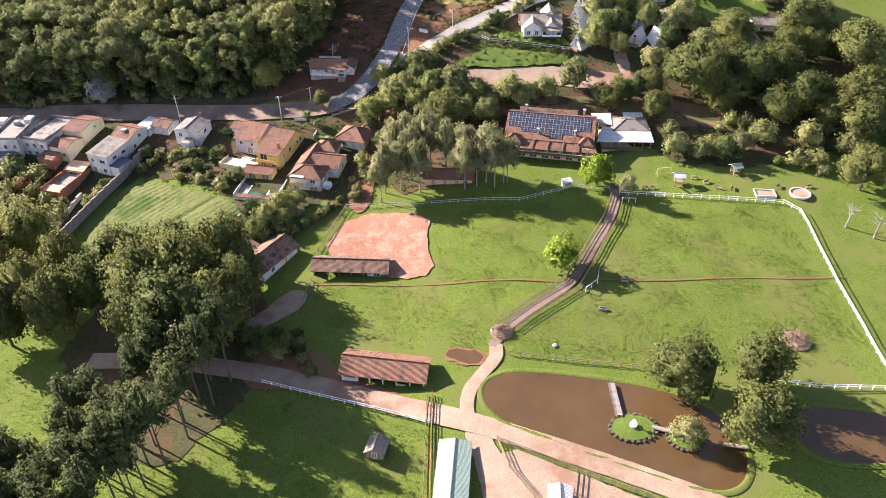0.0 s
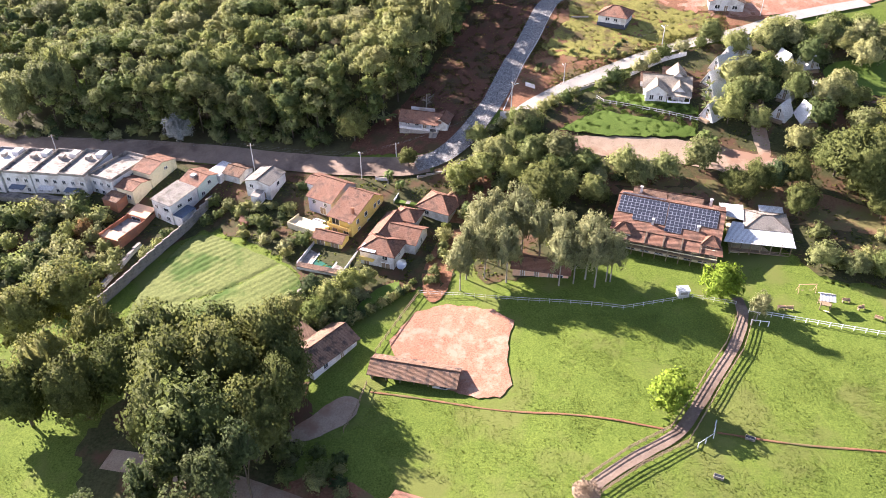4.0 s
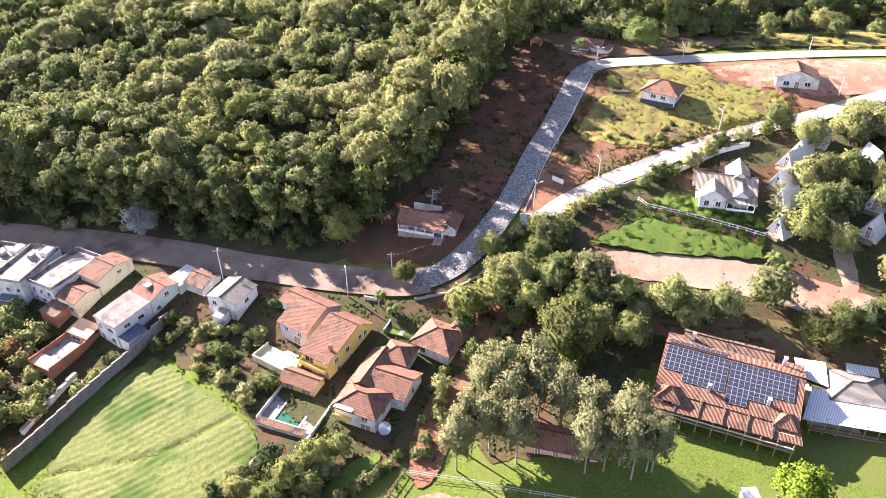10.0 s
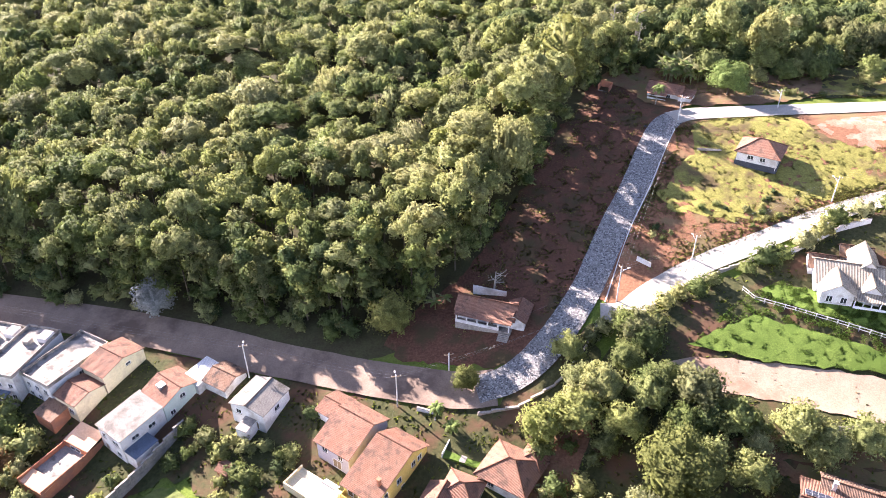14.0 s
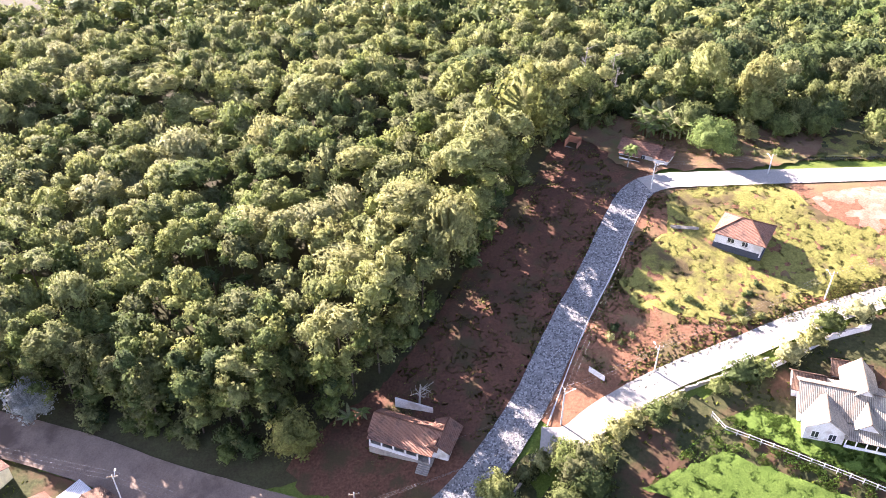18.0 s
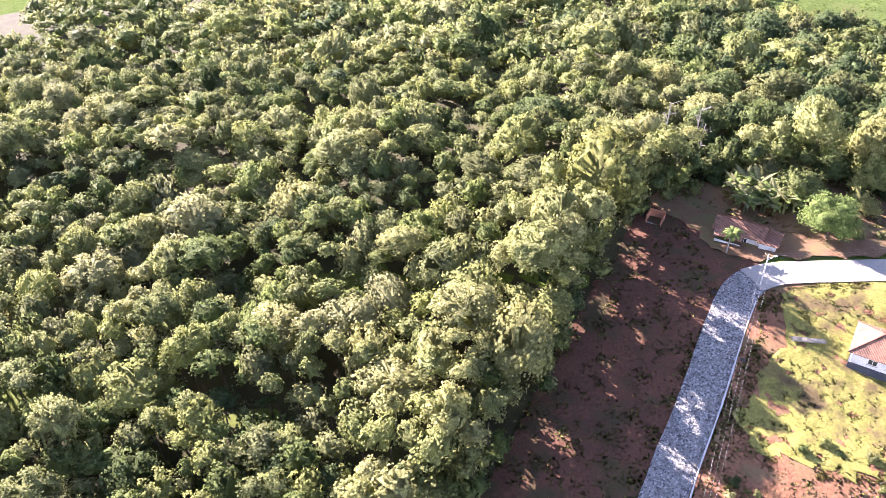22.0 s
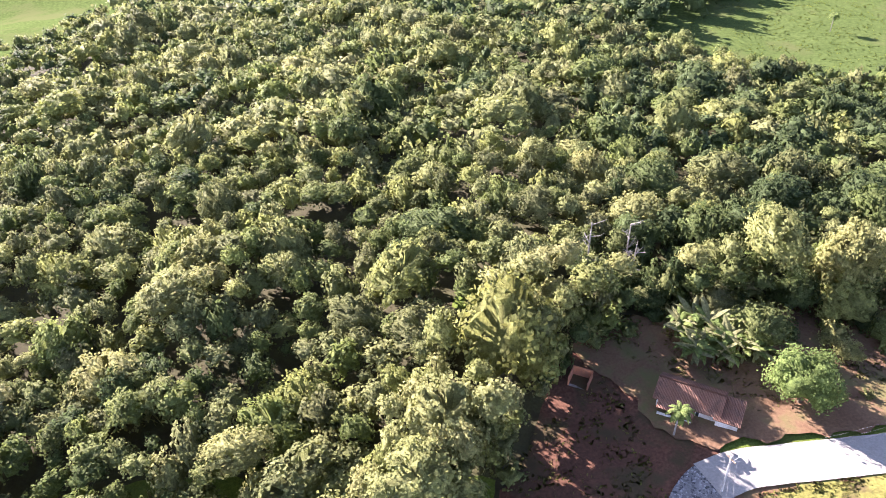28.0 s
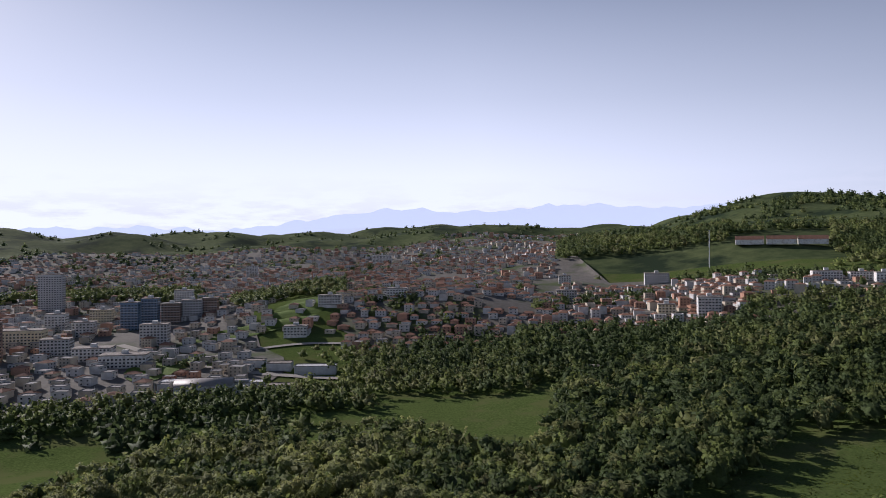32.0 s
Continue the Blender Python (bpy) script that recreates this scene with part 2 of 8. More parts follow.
PALE_ROAD = surface("pale concrete road", (0.290, 0.268, 0.232), (0.350, 0.328, 0.290), 0.2, 0.9, 0.3, 14)
TILE = surface("clay roof tiles", (0.215, 0.105, 0.068), (0.300, 0.172, 0.120), 0.45, 0.85, 0.9, 14, (0.150, 0.090, 0.066), 0.42, vary=0.18, tile=(0.24, 0.4))
OLD_TILE = surface("weathered roof tiles", (0.199, 0.119, 0.0775), (0.293, 0.193, 0.137), 0.4, 0.9, 0.9, 12, (0.0996, 0.0748, 0.0623), 0.5, vary=0.15, tile=(0.24, 0.4))
CREAM_TILE = surface("cream roof tiles", (0.34, 0.292, 0.224), (0.435, 0.388, 0.306), 0.3, 0.8, 0.9, 10, (0.258, 0.224, 0.177), 0.4, tile=(0.3, 0.45))
GREY_SHEET = surface("fibre cement sheet", (0.243, 0.22, 0.19), (0.319, 0.296, 0.258), 0.5, 0.85, 0.6, 10, (0.167, 0.152, 0.129), 0.3, tile=(0.18, 2.0))
GREEN_SHEET = surface("pale green sheet", (0.306, 0.425, 0.34), (0.374, 0.493, 0.408), 0.3, 0.5, 0.4, 10, tile=(0.25, 3.0))
BLUE_SHEET = surface("slate blue sheet", (0.10, 0.13, 0.18), (0.16, 0.19, 0.24), 0.3, 0.6, 0.4, 10, tile=(0.2, 2.0))
WHITE_SHEET = surface("white sheet", (0.619, 0.619, 0.602), (0.705, 0.705, 0.688), 0.3, 0.5, 0.3, 10, tile=(0.3, 3.0))
DRY_SOIL = surface("dry brown soil", (0.140, 0.078, 0.044), (0.200, 0.128, 0.072), 0.2, 0.95, 0.9, 10, (0.135, 0.122, 0.048), 0.1)
SLAB = surface("worn concrete slab", (0.23, 0.205, 0.175), (0.36, 0.32, 0.28), 0.4, 0.9, 0.4, 10, (0.13, 0.115, 0.10), 0.35, speckle=0.5)
WHITE = surface("white plaster", (0.58, 0.565, 0.535), (0.70, 0.69, 0.67), 0.4, 0.85, 0.15, 10, (0.44, 0.41, 0.37), 0.3, speckle=0.4)
LILAC = surface("lilac plaster", (0.396, 0.37, 0.43), (0.464, 0.439, 0.499), 0.4, 0.85, 0.15, 10)
YELLOW = surface("yellow plaster", (0.66, 0.48, 0.13), (0.76, 0.57, 0.18), 0.3, 0.85, 0.15, 10, (0.58, 0.44, 0.16), 0.3)
CREAM = surface("cream plaster", (0.64, 0.55, 0.36), (0.74, 0.66, 0.46), 0.3, 0.85, 0.15, 10, (0.54, 0.46, 0.31), 0.3)
MINT = surface("mint plaster", (0.499, 0.585, 0.499), (0.585, 0.662, 0.585), 0.3, 0.85, 0.15, 10)
PEACH = surface("peach plaster", (0.62, 0.36, 0.22), (0.72, 0.46, 0.30), 0.3, 0.85, 0.15, 10)
BRICK = surface("bare brick", (0.36, 0.15, 0.085), (0.46, 0.21, 0.12), 1.2, 0.9, 0.4, 10, (0.30, 0.15, 0.10), 0.5)
WOOD = surface("grey timber", (0.20, 0.14, 0.09), (0.32, 0.24, 0.16), 0.8, 0.85, 0.4, 10)
RAIL_WHITE = surface("white painted wood", (0.68, 0.68, 0.66), (0.80, 0.80, 0.78), 0.8, 0.7, 0.2, 10)
BARK = surface("bark", (0.0816, 0.0612, 0.0408), (0.15, 0.122, 0.0884), 1.2, 0.95, 0.8, 6)
PALE_BARK = surface("pale bark", (0.231, 0.204, 0.17), (0.326, 0.299, 0.258), 1.2, 0.9, 0.5, 6)
GLASS = plain("dark window glass", (0.03, 0.035, 0.04), 0.08)
METAL = plain("galvanised metal", (0.55, 0.56, 0.57), 0.45, 0.8)
CABLE = plain("black cable", (0.03, 0.03, 0.03), 0.6)
POOL = plain("green pool water", (0.03, 0.12, 0.075), 0.08)
WATER = surface("muddy pond water", (0.085, 0.051, 0.0204), (0.0918, 0.0558, 0.0231), 0.03, 0.12, 0.004, 4, spec=0.5)
SCRUB = surface("scrubby ground", (0.034, 0.0442, 0.015), (0.0748, 0.0714, 0.0306), 0.12, 0.95, 1.0, 12, (0.102, 0.0578, 0.034), 0.10, speckle=0.6)
TOWN_SOIL = surface("streets and yards", (0.111, 0.104, 0.091), (0.163, 0.15, 0.13), 0.02, 0.9, 0.2, 10, (0.065, 0.0845, 0.0325), 0.012)
LEAF = foliage("mixed wood leaves", ((0.0803, 0.112, 0.0454), (0.1153, 0.148, 0.0494), (0.155, 0.19, 0.0573), (0.1767, 0.182, 0.077), (0.1956, 0.236, 0.0652), (0.2402, 0.2541, 0.1051), (0.2541, 0.2745, 0.0798), (0.2812, 0.2958, 0.115), (0.3127, 0.3098, 0.1112), (0.3374, 0.3357, 0.1599)), 0.40)
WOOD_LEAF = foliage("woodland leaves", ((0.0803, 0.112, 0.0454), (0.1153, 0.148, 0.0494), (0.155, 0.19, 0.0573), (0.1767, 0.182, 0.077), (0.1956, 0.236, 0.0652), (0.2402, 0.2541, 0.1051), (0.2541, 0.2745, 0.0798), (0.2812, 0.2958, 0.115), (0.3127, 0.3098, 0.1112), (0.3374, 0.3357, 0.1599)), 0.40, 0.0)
BRIGHT_LEAF = foliage("bright leaves", ((0.2059, 0.289, 0.0311), (0.2434, 0.325, 0.0414)))
DARK_LEAF = foliage("dark leaves", ((0.108, 0.131, 0.0388), (0.158, 0.168, 0.05)))
GUM_LEAF = foliage("grey green leaves", ((0.247, 0.255, 0.118), (0.301, 0.3, 0.138)))
OLIVE_LEAF = foliage("olive yellow leaves", ((0.2, 0.207, 0.0578), (0.239, 0.238, 0.0716)))
GREEN_LEAF = foliage("mid green leaves", ((0.164, 0.226, 0.0654), (0.215, 0.261, 0.0762)))
STAND_LEAF = foliage("dull grey green leaves", ((0.095, 0.122, 0.046), (0.150, 0.172, 0.066)))
SILVER_LEAF = foliage("silvery leaves", ((0.338, 0.346, 0.315), (0.386, 0.395, 0.37)))
RUST_LEAF = foliage("rusty leaves", ((0.241, 0.137, 0.0555), (0.266, 0.161, 0.0648)))
# ---- levels of the land ----
NX = (-160, -100, -50, -10, 30, 60, 110)
NEAR = (
    (40, -8, -6, -3, -1, 1.5, 2, 2),
    (95, -8, -6, -2, 0.5, 2.5, 3, 3.5),
    (130, -8, -5, -1, 0.5, 4.5, 5.5, 6),
    (165, -7, -4.5, 1, 2.5, 6.5, 7, 9),
    (195, -4, -2, 2.5, 5, 9, 10, 13),
    (220, 1, 4, 7.5, 12, 15, 16, 19),
    (245, 5, 8, 11, 17.5, 21, 23, 25),
    (275, 12, 15, 17, 23.3, 27.5, 28.5, 30.5),
    (310, 17, 19, 25, 31.2, 34.8, 35.3, 36.3),
    (350, 22, 25, 30, 35.2, 35.3, 34.3, 33.3),
    (420, 26, 29, 31.5, 32, 30, 26, 24),
    (520, 24, 25, 25, 24, 22, 20, 19),
    (620, 14, 15, 17, 19, 20, 22, 23),
    (720, 9, 9, 12, 15, 17, 24, 30),
)
FX = (-0.62, -0.35, -0.1, 0.15, 0.35, 0.6)
FAR = (
    (450, 9, 10, 14, 18, 26, 34),
    (580, 14, 16, 18, 26, 40, 48),
    (730, 24, 26, 30, 40, 58, 62),
    (930, 36, 38, 62, 60, 82, 85),
    (1230, 50, 55, 80, 85, 110, 118),
    (1730, 72, 80, 112, 128, 185, 195),
    (2530, 120, 125, 150, 205, 275, 290),
    (3330, 185, 195, 232, 215, 260, 300),
    (4330, 190, 190, 230, 230, 230, 250),
)
HUB = (-11.0, 269.0)
KNOLLS = ((-0.29, 930, 115, 24), (-0.09, 930, 110, 16), (0.20, 1500, 210, 30), (-0.27, 1080, 70, 14))
BASINS = ((38, 83, -0.36, 30, 15, 2.3), (86, 77, -0.1, 15, 9, 2.5), (49.5, 190, -0.29, 18, 12, 7.8))


def smooth(a, b, v):
    k = min(1.0, max(0.0, (v - a) / (b - a)))
    return k * k * (3 - 2 * k)


def cell(marks, v):
    """The step of marks that holds v, and the eased share of the way through it."""
    i = 0
    while i < len(marks) - 2 and v > marks[i + 1]:
        i += 1
    k = min(1.0, max(0.0, (v - marks[i]) / (marks[i + 1] - marks[i])))
    return i, 0.5 * k + 0.5 * k * k * (3 - 2 * k)


NEAR_Y, FAR_D = [r[0] for r in NEAR], [r[0] for r in FAR]


def level(table, marks, columns, u, v):
    j, b = cell(marks, v)
    i, a = cell(columns, u)
    p, q = table[j], table[j + 1]
    return (p[i + 1] * (1 - a) + p[i + 2] * a) * (1 - b) + (q[i + 1] * (1 - a) + q[i + 2] * a) * b


def land(x, y):
    """Height of the bare land."""
    d = math.hypot(x - HUB[0], y - HUB[1])
    k = smooth(390, 470, d) if y > HUB[1] else 0.0
    z = 0.0
    if k < 1:
        h = level(NEAR, NEAR_Y, NX, x, y)
        for cx, cy, turn, rx, ry, flat in BASINS:
            c, s = math.cos(turn), math.sin(turn)
            u, v = (x - cx) * c + (y - cy) * s, (y - cy) * c - (x - cx) * s
            f = 1 - smooth(0.85, 1.5, math.hypot(u / rx, v / ry))
            h += (flat - h) * f
        z += (1 - k) * h
    if k > 0:
        z += k * level(FAR, FAR_D, FX, math.atan2(x - HUB[0], y - HUB[1]), d)
        for a, r, wide, high in KNOLLS:
            u, v = x - HUB[0] - r * math.sin(a), y - HUB[1] - r * math.cos(a)
            z += k * high * math.exp(-(u * u + v * v) / (wide * wide))
        z += k * noise.noise((x / 260, y / 260, 3.0)) * 0.012 * d
        z += smooth(1500, 2400, d) * (noise.noise((x / 520, y / 520, 8.0)) + 0.5 * noise.noise((x / 210, y / 210, 5.0))) * 40
    return z


# ---- building helpers ----
def part(name, data, material, parent=None, label="", at=None):
    """One mesh object, from a bmesh or a mesh, under its thing."""
    if isinstance(data, bmesh.types.BMesh):
        me = bpy.data.meshes.new(name)
        data.normal_update()
        data.to_mesh(me)
        data.free()
    else:
        me = data
    if material and not me.materials:
        me.materials.append(material)
    ob = new(name, me)
    ob.parent = parent
    if at is not None:
        ob.matrix_basis = at
    return tagged(ob, label)


def thing(name, label, category, m, group="", kind=""):
    ob = new(name)
    ob.matrix_basis = m
    return tagged(ob, label, category, group, kind)


def box(bm, x0, x1, y0, y1, z0, z1):
    v = [bm.verts.new((x, y, z)) for z in (z0, z1) for y in (y0, y1) for x in (x0, x1)]
    for f in ((0, 2, 3, 1), (4, 5, 7, 6), (0, 1, 5, 4), (2, 6, 7, 3), (0, 4, 6, 2), (1, 3, 7, 5)):
        bm.faces.new([v[i] for i in f])
    return v


def boxed(*sizes):
    bm = bmesh.new()
    for s in sizes:
        box(bm, *s)
    return bm


def beam(bm, a, b, r, sides=6, r2=None):
    """A tapered round bar from a to b."""
    a, b = Vector(a), Vector(b)
    q = (b - a).to_track_quat("Z", "Y")
    r2 = r if r2 is None else r2
    rings = []
    for c, k in ((a, r), (b, r2)):
        rings.append([bm.verts.new(c + q @ Vector((k * math.cos(i * math.tau / sides), k * math.sin(i * math.tau / sides), 0))) for i in range(sides)])
    for i in range(sides):
        j = (i + 1) % sides
        bm.faces.new((rings[0][i], rings[0][j], rings[1][j], rings[1][i]))
    bm.faces.new(rings[0][::-1])
    bm.faces.new(rings[1])


def inside(poly, x, y):
    hit = False
    for (ax, ay), (bx, by) in zip(poly, poly[1:] + poly[:1]):
        if (ay > y) != (by > y) and x < (bx - ax) * (y - ay) / (by - ay) + ax:
            hit = not hit
    return hit


def rounded(poly, times=2):
    """Corners cut off again and again, for a natural outline."""
    for _ in range(times):
        out = []
        for (ax, ay), (bx, by) in zip(poly, poly[1:] + poly[:1]):
            out += [(ax * 0.75 + bx * 0.25, ay * 0.75 + by * 0.25), (ax * 0.25 + bx * 0.75, ay * 0.25 + by * 0.75)]
        poly = out
    return poly


def eased(line, times=2):
    for _ in range(times):
        out = [line[0]]
        for a, b in zip(line, line[1:]):
            out += [tuple(p * 0.75 + q * 0.25 for p, q in zip(a, b)), tuple(p * 0.25 + q * 0.75 for p, q in zip(a, b))]
        line = out + [line[-1]]
    return line


from mathutils.geometry import delaunay_2d_cdt


ROADS = []


def road_gap(x, y):
    """Distance to the nearest road line."""
    best = 99.0
    for line in ROADS:
        for (ax, ay, *_), (bx, by, *_) in zip(line, line[1:]):
            k = min(1, max(0, ((x - ax) * (bx - ax) + (y - ay) * (by - ay)) / ((bx - ax) ** 2 + (by - ay) ** 2)))
            best = min(best, math.hypot(x - ax - k * (bx - ax), y - ay - k * (by - ay)))
    return best


def drape(name, label, category, poly, material, lift, step=2.0, curve=2, ragged=0.5, rough=0.0, kind="structure", flat=None, height=None):
    """A patch of ground laid over the land within an outline."""
    poly = rounded(list(poly), curve) if curve else list(poly)
    if ragged:
        fine = []
        for (ax, ay), (bx, by) in zip(poly, poly[1:] + poly[:1]):
            k = max(1, int(math.hypot(bx - ax, by - ay) / 1.2))
            fine += [(ax + (bx - ax) * i / k, ay + (by - ay) * i / k) for i in range(k)]
        poly = [(x + ragged * noise.noise((x * 0.45, y * 0.45, 1)), y + ragged * noise.noise((x * 0.45, y * 0.45, 7))) for x, y in fine]
    pts = [Vector(p) for p in poly]
    edges = [(i, (i + 1) % len(pts)) for i in range(len(pts))]
    xs, ys = [p[0] for p in poly], [p[1] for p in poly]
    y = min(ys) + step * 0.5
    row = 0
    while y < max(ys):
        x = min(xs) + step * (0.25 + 0.5 * (row % 2))
        while x < max(xs):
            if inside(poly, x, y):
                pts.append(Vector((x + random.uniform(-0.2, 0.2) * step, y + random.uniform(-0.2, 0.2) * step)))
            x += step
        y += step
        row += 1
    verts, _, faces, *_ = delaunay_2d_cdt(pts, edges, [], 1, 1e-4)
    bm = bmesh.new()
    vs = []
    for x, y in verts:
        z = flat if flat is not None else land(x, y) + lift
        if rough:
            z += rough * smooth(4.0, 7.0, road_gap(x, y)) * (0.5 + noise.noise((x * 0.8, y * 0.8, 2)) + 0.6 * noise.noise((x * 2.1, y * 2.1, 5)))
        if height:
            z += height(x, y)
        vs.append(bm.verts.new((x, y, z)))
    for f in faces:
        bm.faces.new([vs[i] for i in f])
    bmesh.ops.recalc_face_normals(bm, faces=bm.faces)
    for f in bm.faces:
        f.smooth = True
        if f.normal.z < 0:
            f.normal_flip()
    ob = part(name, bm, material)
    return tagged(ob, label, category, kind=kind)


def strip(name, label, category, line, width, material, lift, kind="structure", kerb=0.0):
    """A road or path along a line, level across."""
    line = eased(list(line), 3)
    bm = bmesh.new()
    rows = []
    for i, p in enumerate(line):
        a, b = line[max(0, i - 1)], line[min(len(line) - 1, i + 1)]
        dx, dy = b[0] - a[0], b[1] - a[1]
        k = math.hypot(dx, dy)
        nx, ny = -dy / k, dx / k
        w = p[2] if len(p) > 2 else width
        w += 0.25 * noise.noise((p[0] * 0.3, p[1] * 0.3, 4))
        z = land(p[0], p[1])
        row = []
        for s in (-0.5, -0.25, 0, 0.25, 0.5):
            x, y = p[0] + nx * w * s, p[1] + ny * w * s
            zz = max(z * 0.4 + land(x, y) * 0.6, land(x, y)) + lift + (0.05 * (1 - 4 * s * s))
            row.append(bm.verts.new((x, y, zz)))
        rows.append(row)
    for r, q in zip(rows, rows[1:]):
        for i in range(4):
            f = bm.faces.new((r[i + 1], r[i], q[i], q[i + 1]))
            f.smooth = True
    return tagged(part(name, bm, material), label, category, kind=kind)


# ---- the land ----
def sheet():
    ys, y = [], -170.0
    while y < 4700:
        ys.append(y)
        y += 3.0 if y < 340 else 3.0 + (y - 340) * 0.022
    cols = 230
    verts = np.zeros((len(ys), cols + 1, 3))
    for j, y in enumerate(ys):
        k = smooth(380, 720, y)
        for i in range(cols + 1):
            u = 2 * i / cols - 1
            ux = u * (0.75 + 0.25 * u * u)
            x = 420 * ux - 10
            yy = y
            if k > 0:
                d, a = y - HUB[1], u * 0.8
                x, yy = x * (1 - k) + (HUB[0] + d * math.sin(a)) * k, yy * (1 - k) + (HUB[1] + d * math.cos(a)) * k
            z = land(x, yy)
            if k == 0:
                z += 0.12 * noise.noise((x * 0.12, yy * 0.12, 0))
            verts[j, i] = (x, yy, z - 0.10)
    n = cols + 1
    faces = [(j * n + i, j * n + i + 1, (j + 1) * n + i + 1, (j + 1) * n + i) for j in range(len(ys) - 1) for i in range(cols)]
    me = bpy.data.meshes.new("ground")
    me.from_pydata(verts.reshape(-1, 3).tolist(), [], faces)
    me.shade_smooth()
    me.materials.append(GRASS)
    me.materials.append(FAR_LAND)
    me.materials.append(VALLEY_GRASS)
    kind = [1 if y > 1500 else 2 if y > 420 else 0 for y in ys[:-1]]
    me.polygons.foreach_set("material_index", np.repeat(np.array(kind, dtype=np.int32), cols))
    tagged(new("ground", me), "green grassy land rising into wooded hills", "ground", kind="structure")


sheet()
ROADS += [[(23.6, 309.6), (28.5, 312.2), (34.8, 313.5), (43.3, 315.2), (69.6, 320.8), (119.5, 331.8), (194.4, 343.5)], [(4, 240), (9.5, 240), (15, 247), (29.4, 256.5), (38.4, 261), (65.5, 277.5), (85.7, 284.1), (102.5, 293.1), (136.0, 305.6)]]
MAIN = [(-260, 246), (-180, 240), (-120, 235), (-87, 231), (-70, 226.5), (-54, 224), (-39, 221.5), (-24, 219), (-14, 222), (-6.5, 231), (0.5, 245), (6.3, 264), (12.8, 282.1), (17.6, 297.5), (20.6, 305.5), (23.6, 309.6), (28.0, 312.0)]
ROADS.append(MAIN)
strip("street", "dusty brown street of worn paving below the woods", "road", MAIN[:8] + [(-17, 220.3)], 9.5, DIRT_ROAD, 0.20)
strip("stone_road", "grey stone-paved road climbing the hill", "road", [(-21, 219.5), *MAIN[8:]], 7.2, STONE_ROAD, 0.26)
strip("road_kerb", "thin pale concrete kerb along the stone road", "kerb", [(x + 3.75 * c, y - 3.75 * k) for (x, y, c, k) in ((1.5, 244.2, 0.93, 0.36), (6.3, 264, 0.945, 0.325), (12.8, 282.1, 0.955, 0.3), (17.6, 297.5, 0.95, 0.32), (20.6, 305.5, 0.88, 0.48))], 0.28, CONCRETE, 0.40)
strip("upper_road", "pale concrete road along the hilltop", "road", [(23.6, 309.6), (28.5, 312.2), (34.8, 313.5), (43.3, 315.2), (69.6, 320.8), (119.5, 331.8), (194.4, 343.5)], 7.3, PALE_ROAD, 0.32)
strip("side_road", "pale concrete side road between bushes", "road", [(4, 240), (9.5, 240), (15, 247), (29.4, 256.5), (38.4, 261), (65.5, 277.5), (85.7, 284.1), (102.5, 293.1), (136.0, 305.6)], 5.5, PALE_ROAD, 0.24)
strip("farm_track", "pale earth farm track past the barn and pond", "road", [(-75, 118), (-55.5, 114.7), (-34, 107.9), (-21, 101.8), (-5, 94.6), (7.5, 88.2), (14, 85.2), (28.6, 77.5), (43, 69.5), (55, 62), (70, 50)], 5.0, SAND, 0.12)
strip("pond_path", "reddish earth path round the end of the pond", "path", [(10.5, 87), (11.2, 94.3), (15, 99.5), (19.1, 104), (19.5, 108)], 3.0, SAND, 0.14)
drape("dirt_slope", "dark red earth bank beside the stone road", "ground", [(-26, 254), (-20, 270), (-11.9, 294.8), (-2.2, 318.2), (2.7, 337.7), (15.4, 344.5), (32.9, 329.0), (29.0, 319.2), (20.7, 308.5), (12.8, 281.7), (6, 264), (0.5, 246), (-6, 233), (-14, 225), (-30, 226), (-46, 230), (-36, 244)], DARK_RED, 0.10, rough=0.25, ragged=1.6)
drape("red_bank", "bare red earth bank below the dry grass", "ground", [(1, 245), (6.5, 264), (13.0, 281.7), (20.7, 307.5), (32.9, 311.4), (64.0, 320.2), (97.1, 327.0), (101.4, 294.8), (90.4, 286.6), (61.6, 275.0), (34, 258.5), (18, 247), (9, 241)], RED, 0.09, rough=0.22, ragged=0.8)
drape("hill_grass", "yellow-green rough grass on the hilltop", "grass", [(27.3, 307), (29.4, 296), (25.1, 290), (19.5, 281), (19, 275), (24, 270.5), (38.6, 268.5), (49.3, 271.5), (54.3, 276.5), (68, 283), (80, 289), (82, 296), (66, 300), (60, 306), (56, 314), (40, 310.5)], DRY_GRASS, 0.16, rough=0.28, step=0.9, ragged=2.6)
drape("red_yard", "bare red earth building plot", "ground", [(60.1, 311.4), (64.0, 302.7), (78.0, 294.8), (97.5, 294.8), (145.7, 305.6), (145.7, 323.1), (106.8, 323.1)], PINK, 0.18, rough=0.12)
drape("red_verge", "pale red earth beyond the upper road", "ground", [(58.2, 337.7), (62.1, 329.0), (97.1, 337.7), (155.5, 344.5), (155.5, 364.0), (106.8, 360.1)], DRY_GRASS, 0.14, rough=0.3)
drape("riding_pad", "pale red earth exercise yard", "ground", [(-13.5, 166), (9, 161), (6.5, 149), (8, 135), (-2, 135), (-23, 147)], PINK, 0.12, curve=1, ragged=0.7, rough=0.10)
drape("car_park", "pale earth car park", "ground", [(14, 228), (28, 230), (64, 227), (76, 221.5), (88, 216), (84, 208), (69, 213), (52, 218), (34, 221), (20, 222)], SAND, 0.26)
drape("forecourt", "reddish earth yard behind the restaurant", "ground", [(20, 208), (34, 203), (60, 200), (84, 192), (110, 186), (112, 194), (86, 208), (60, 211), (34, 214)], DRY_SOIL, 0.10)
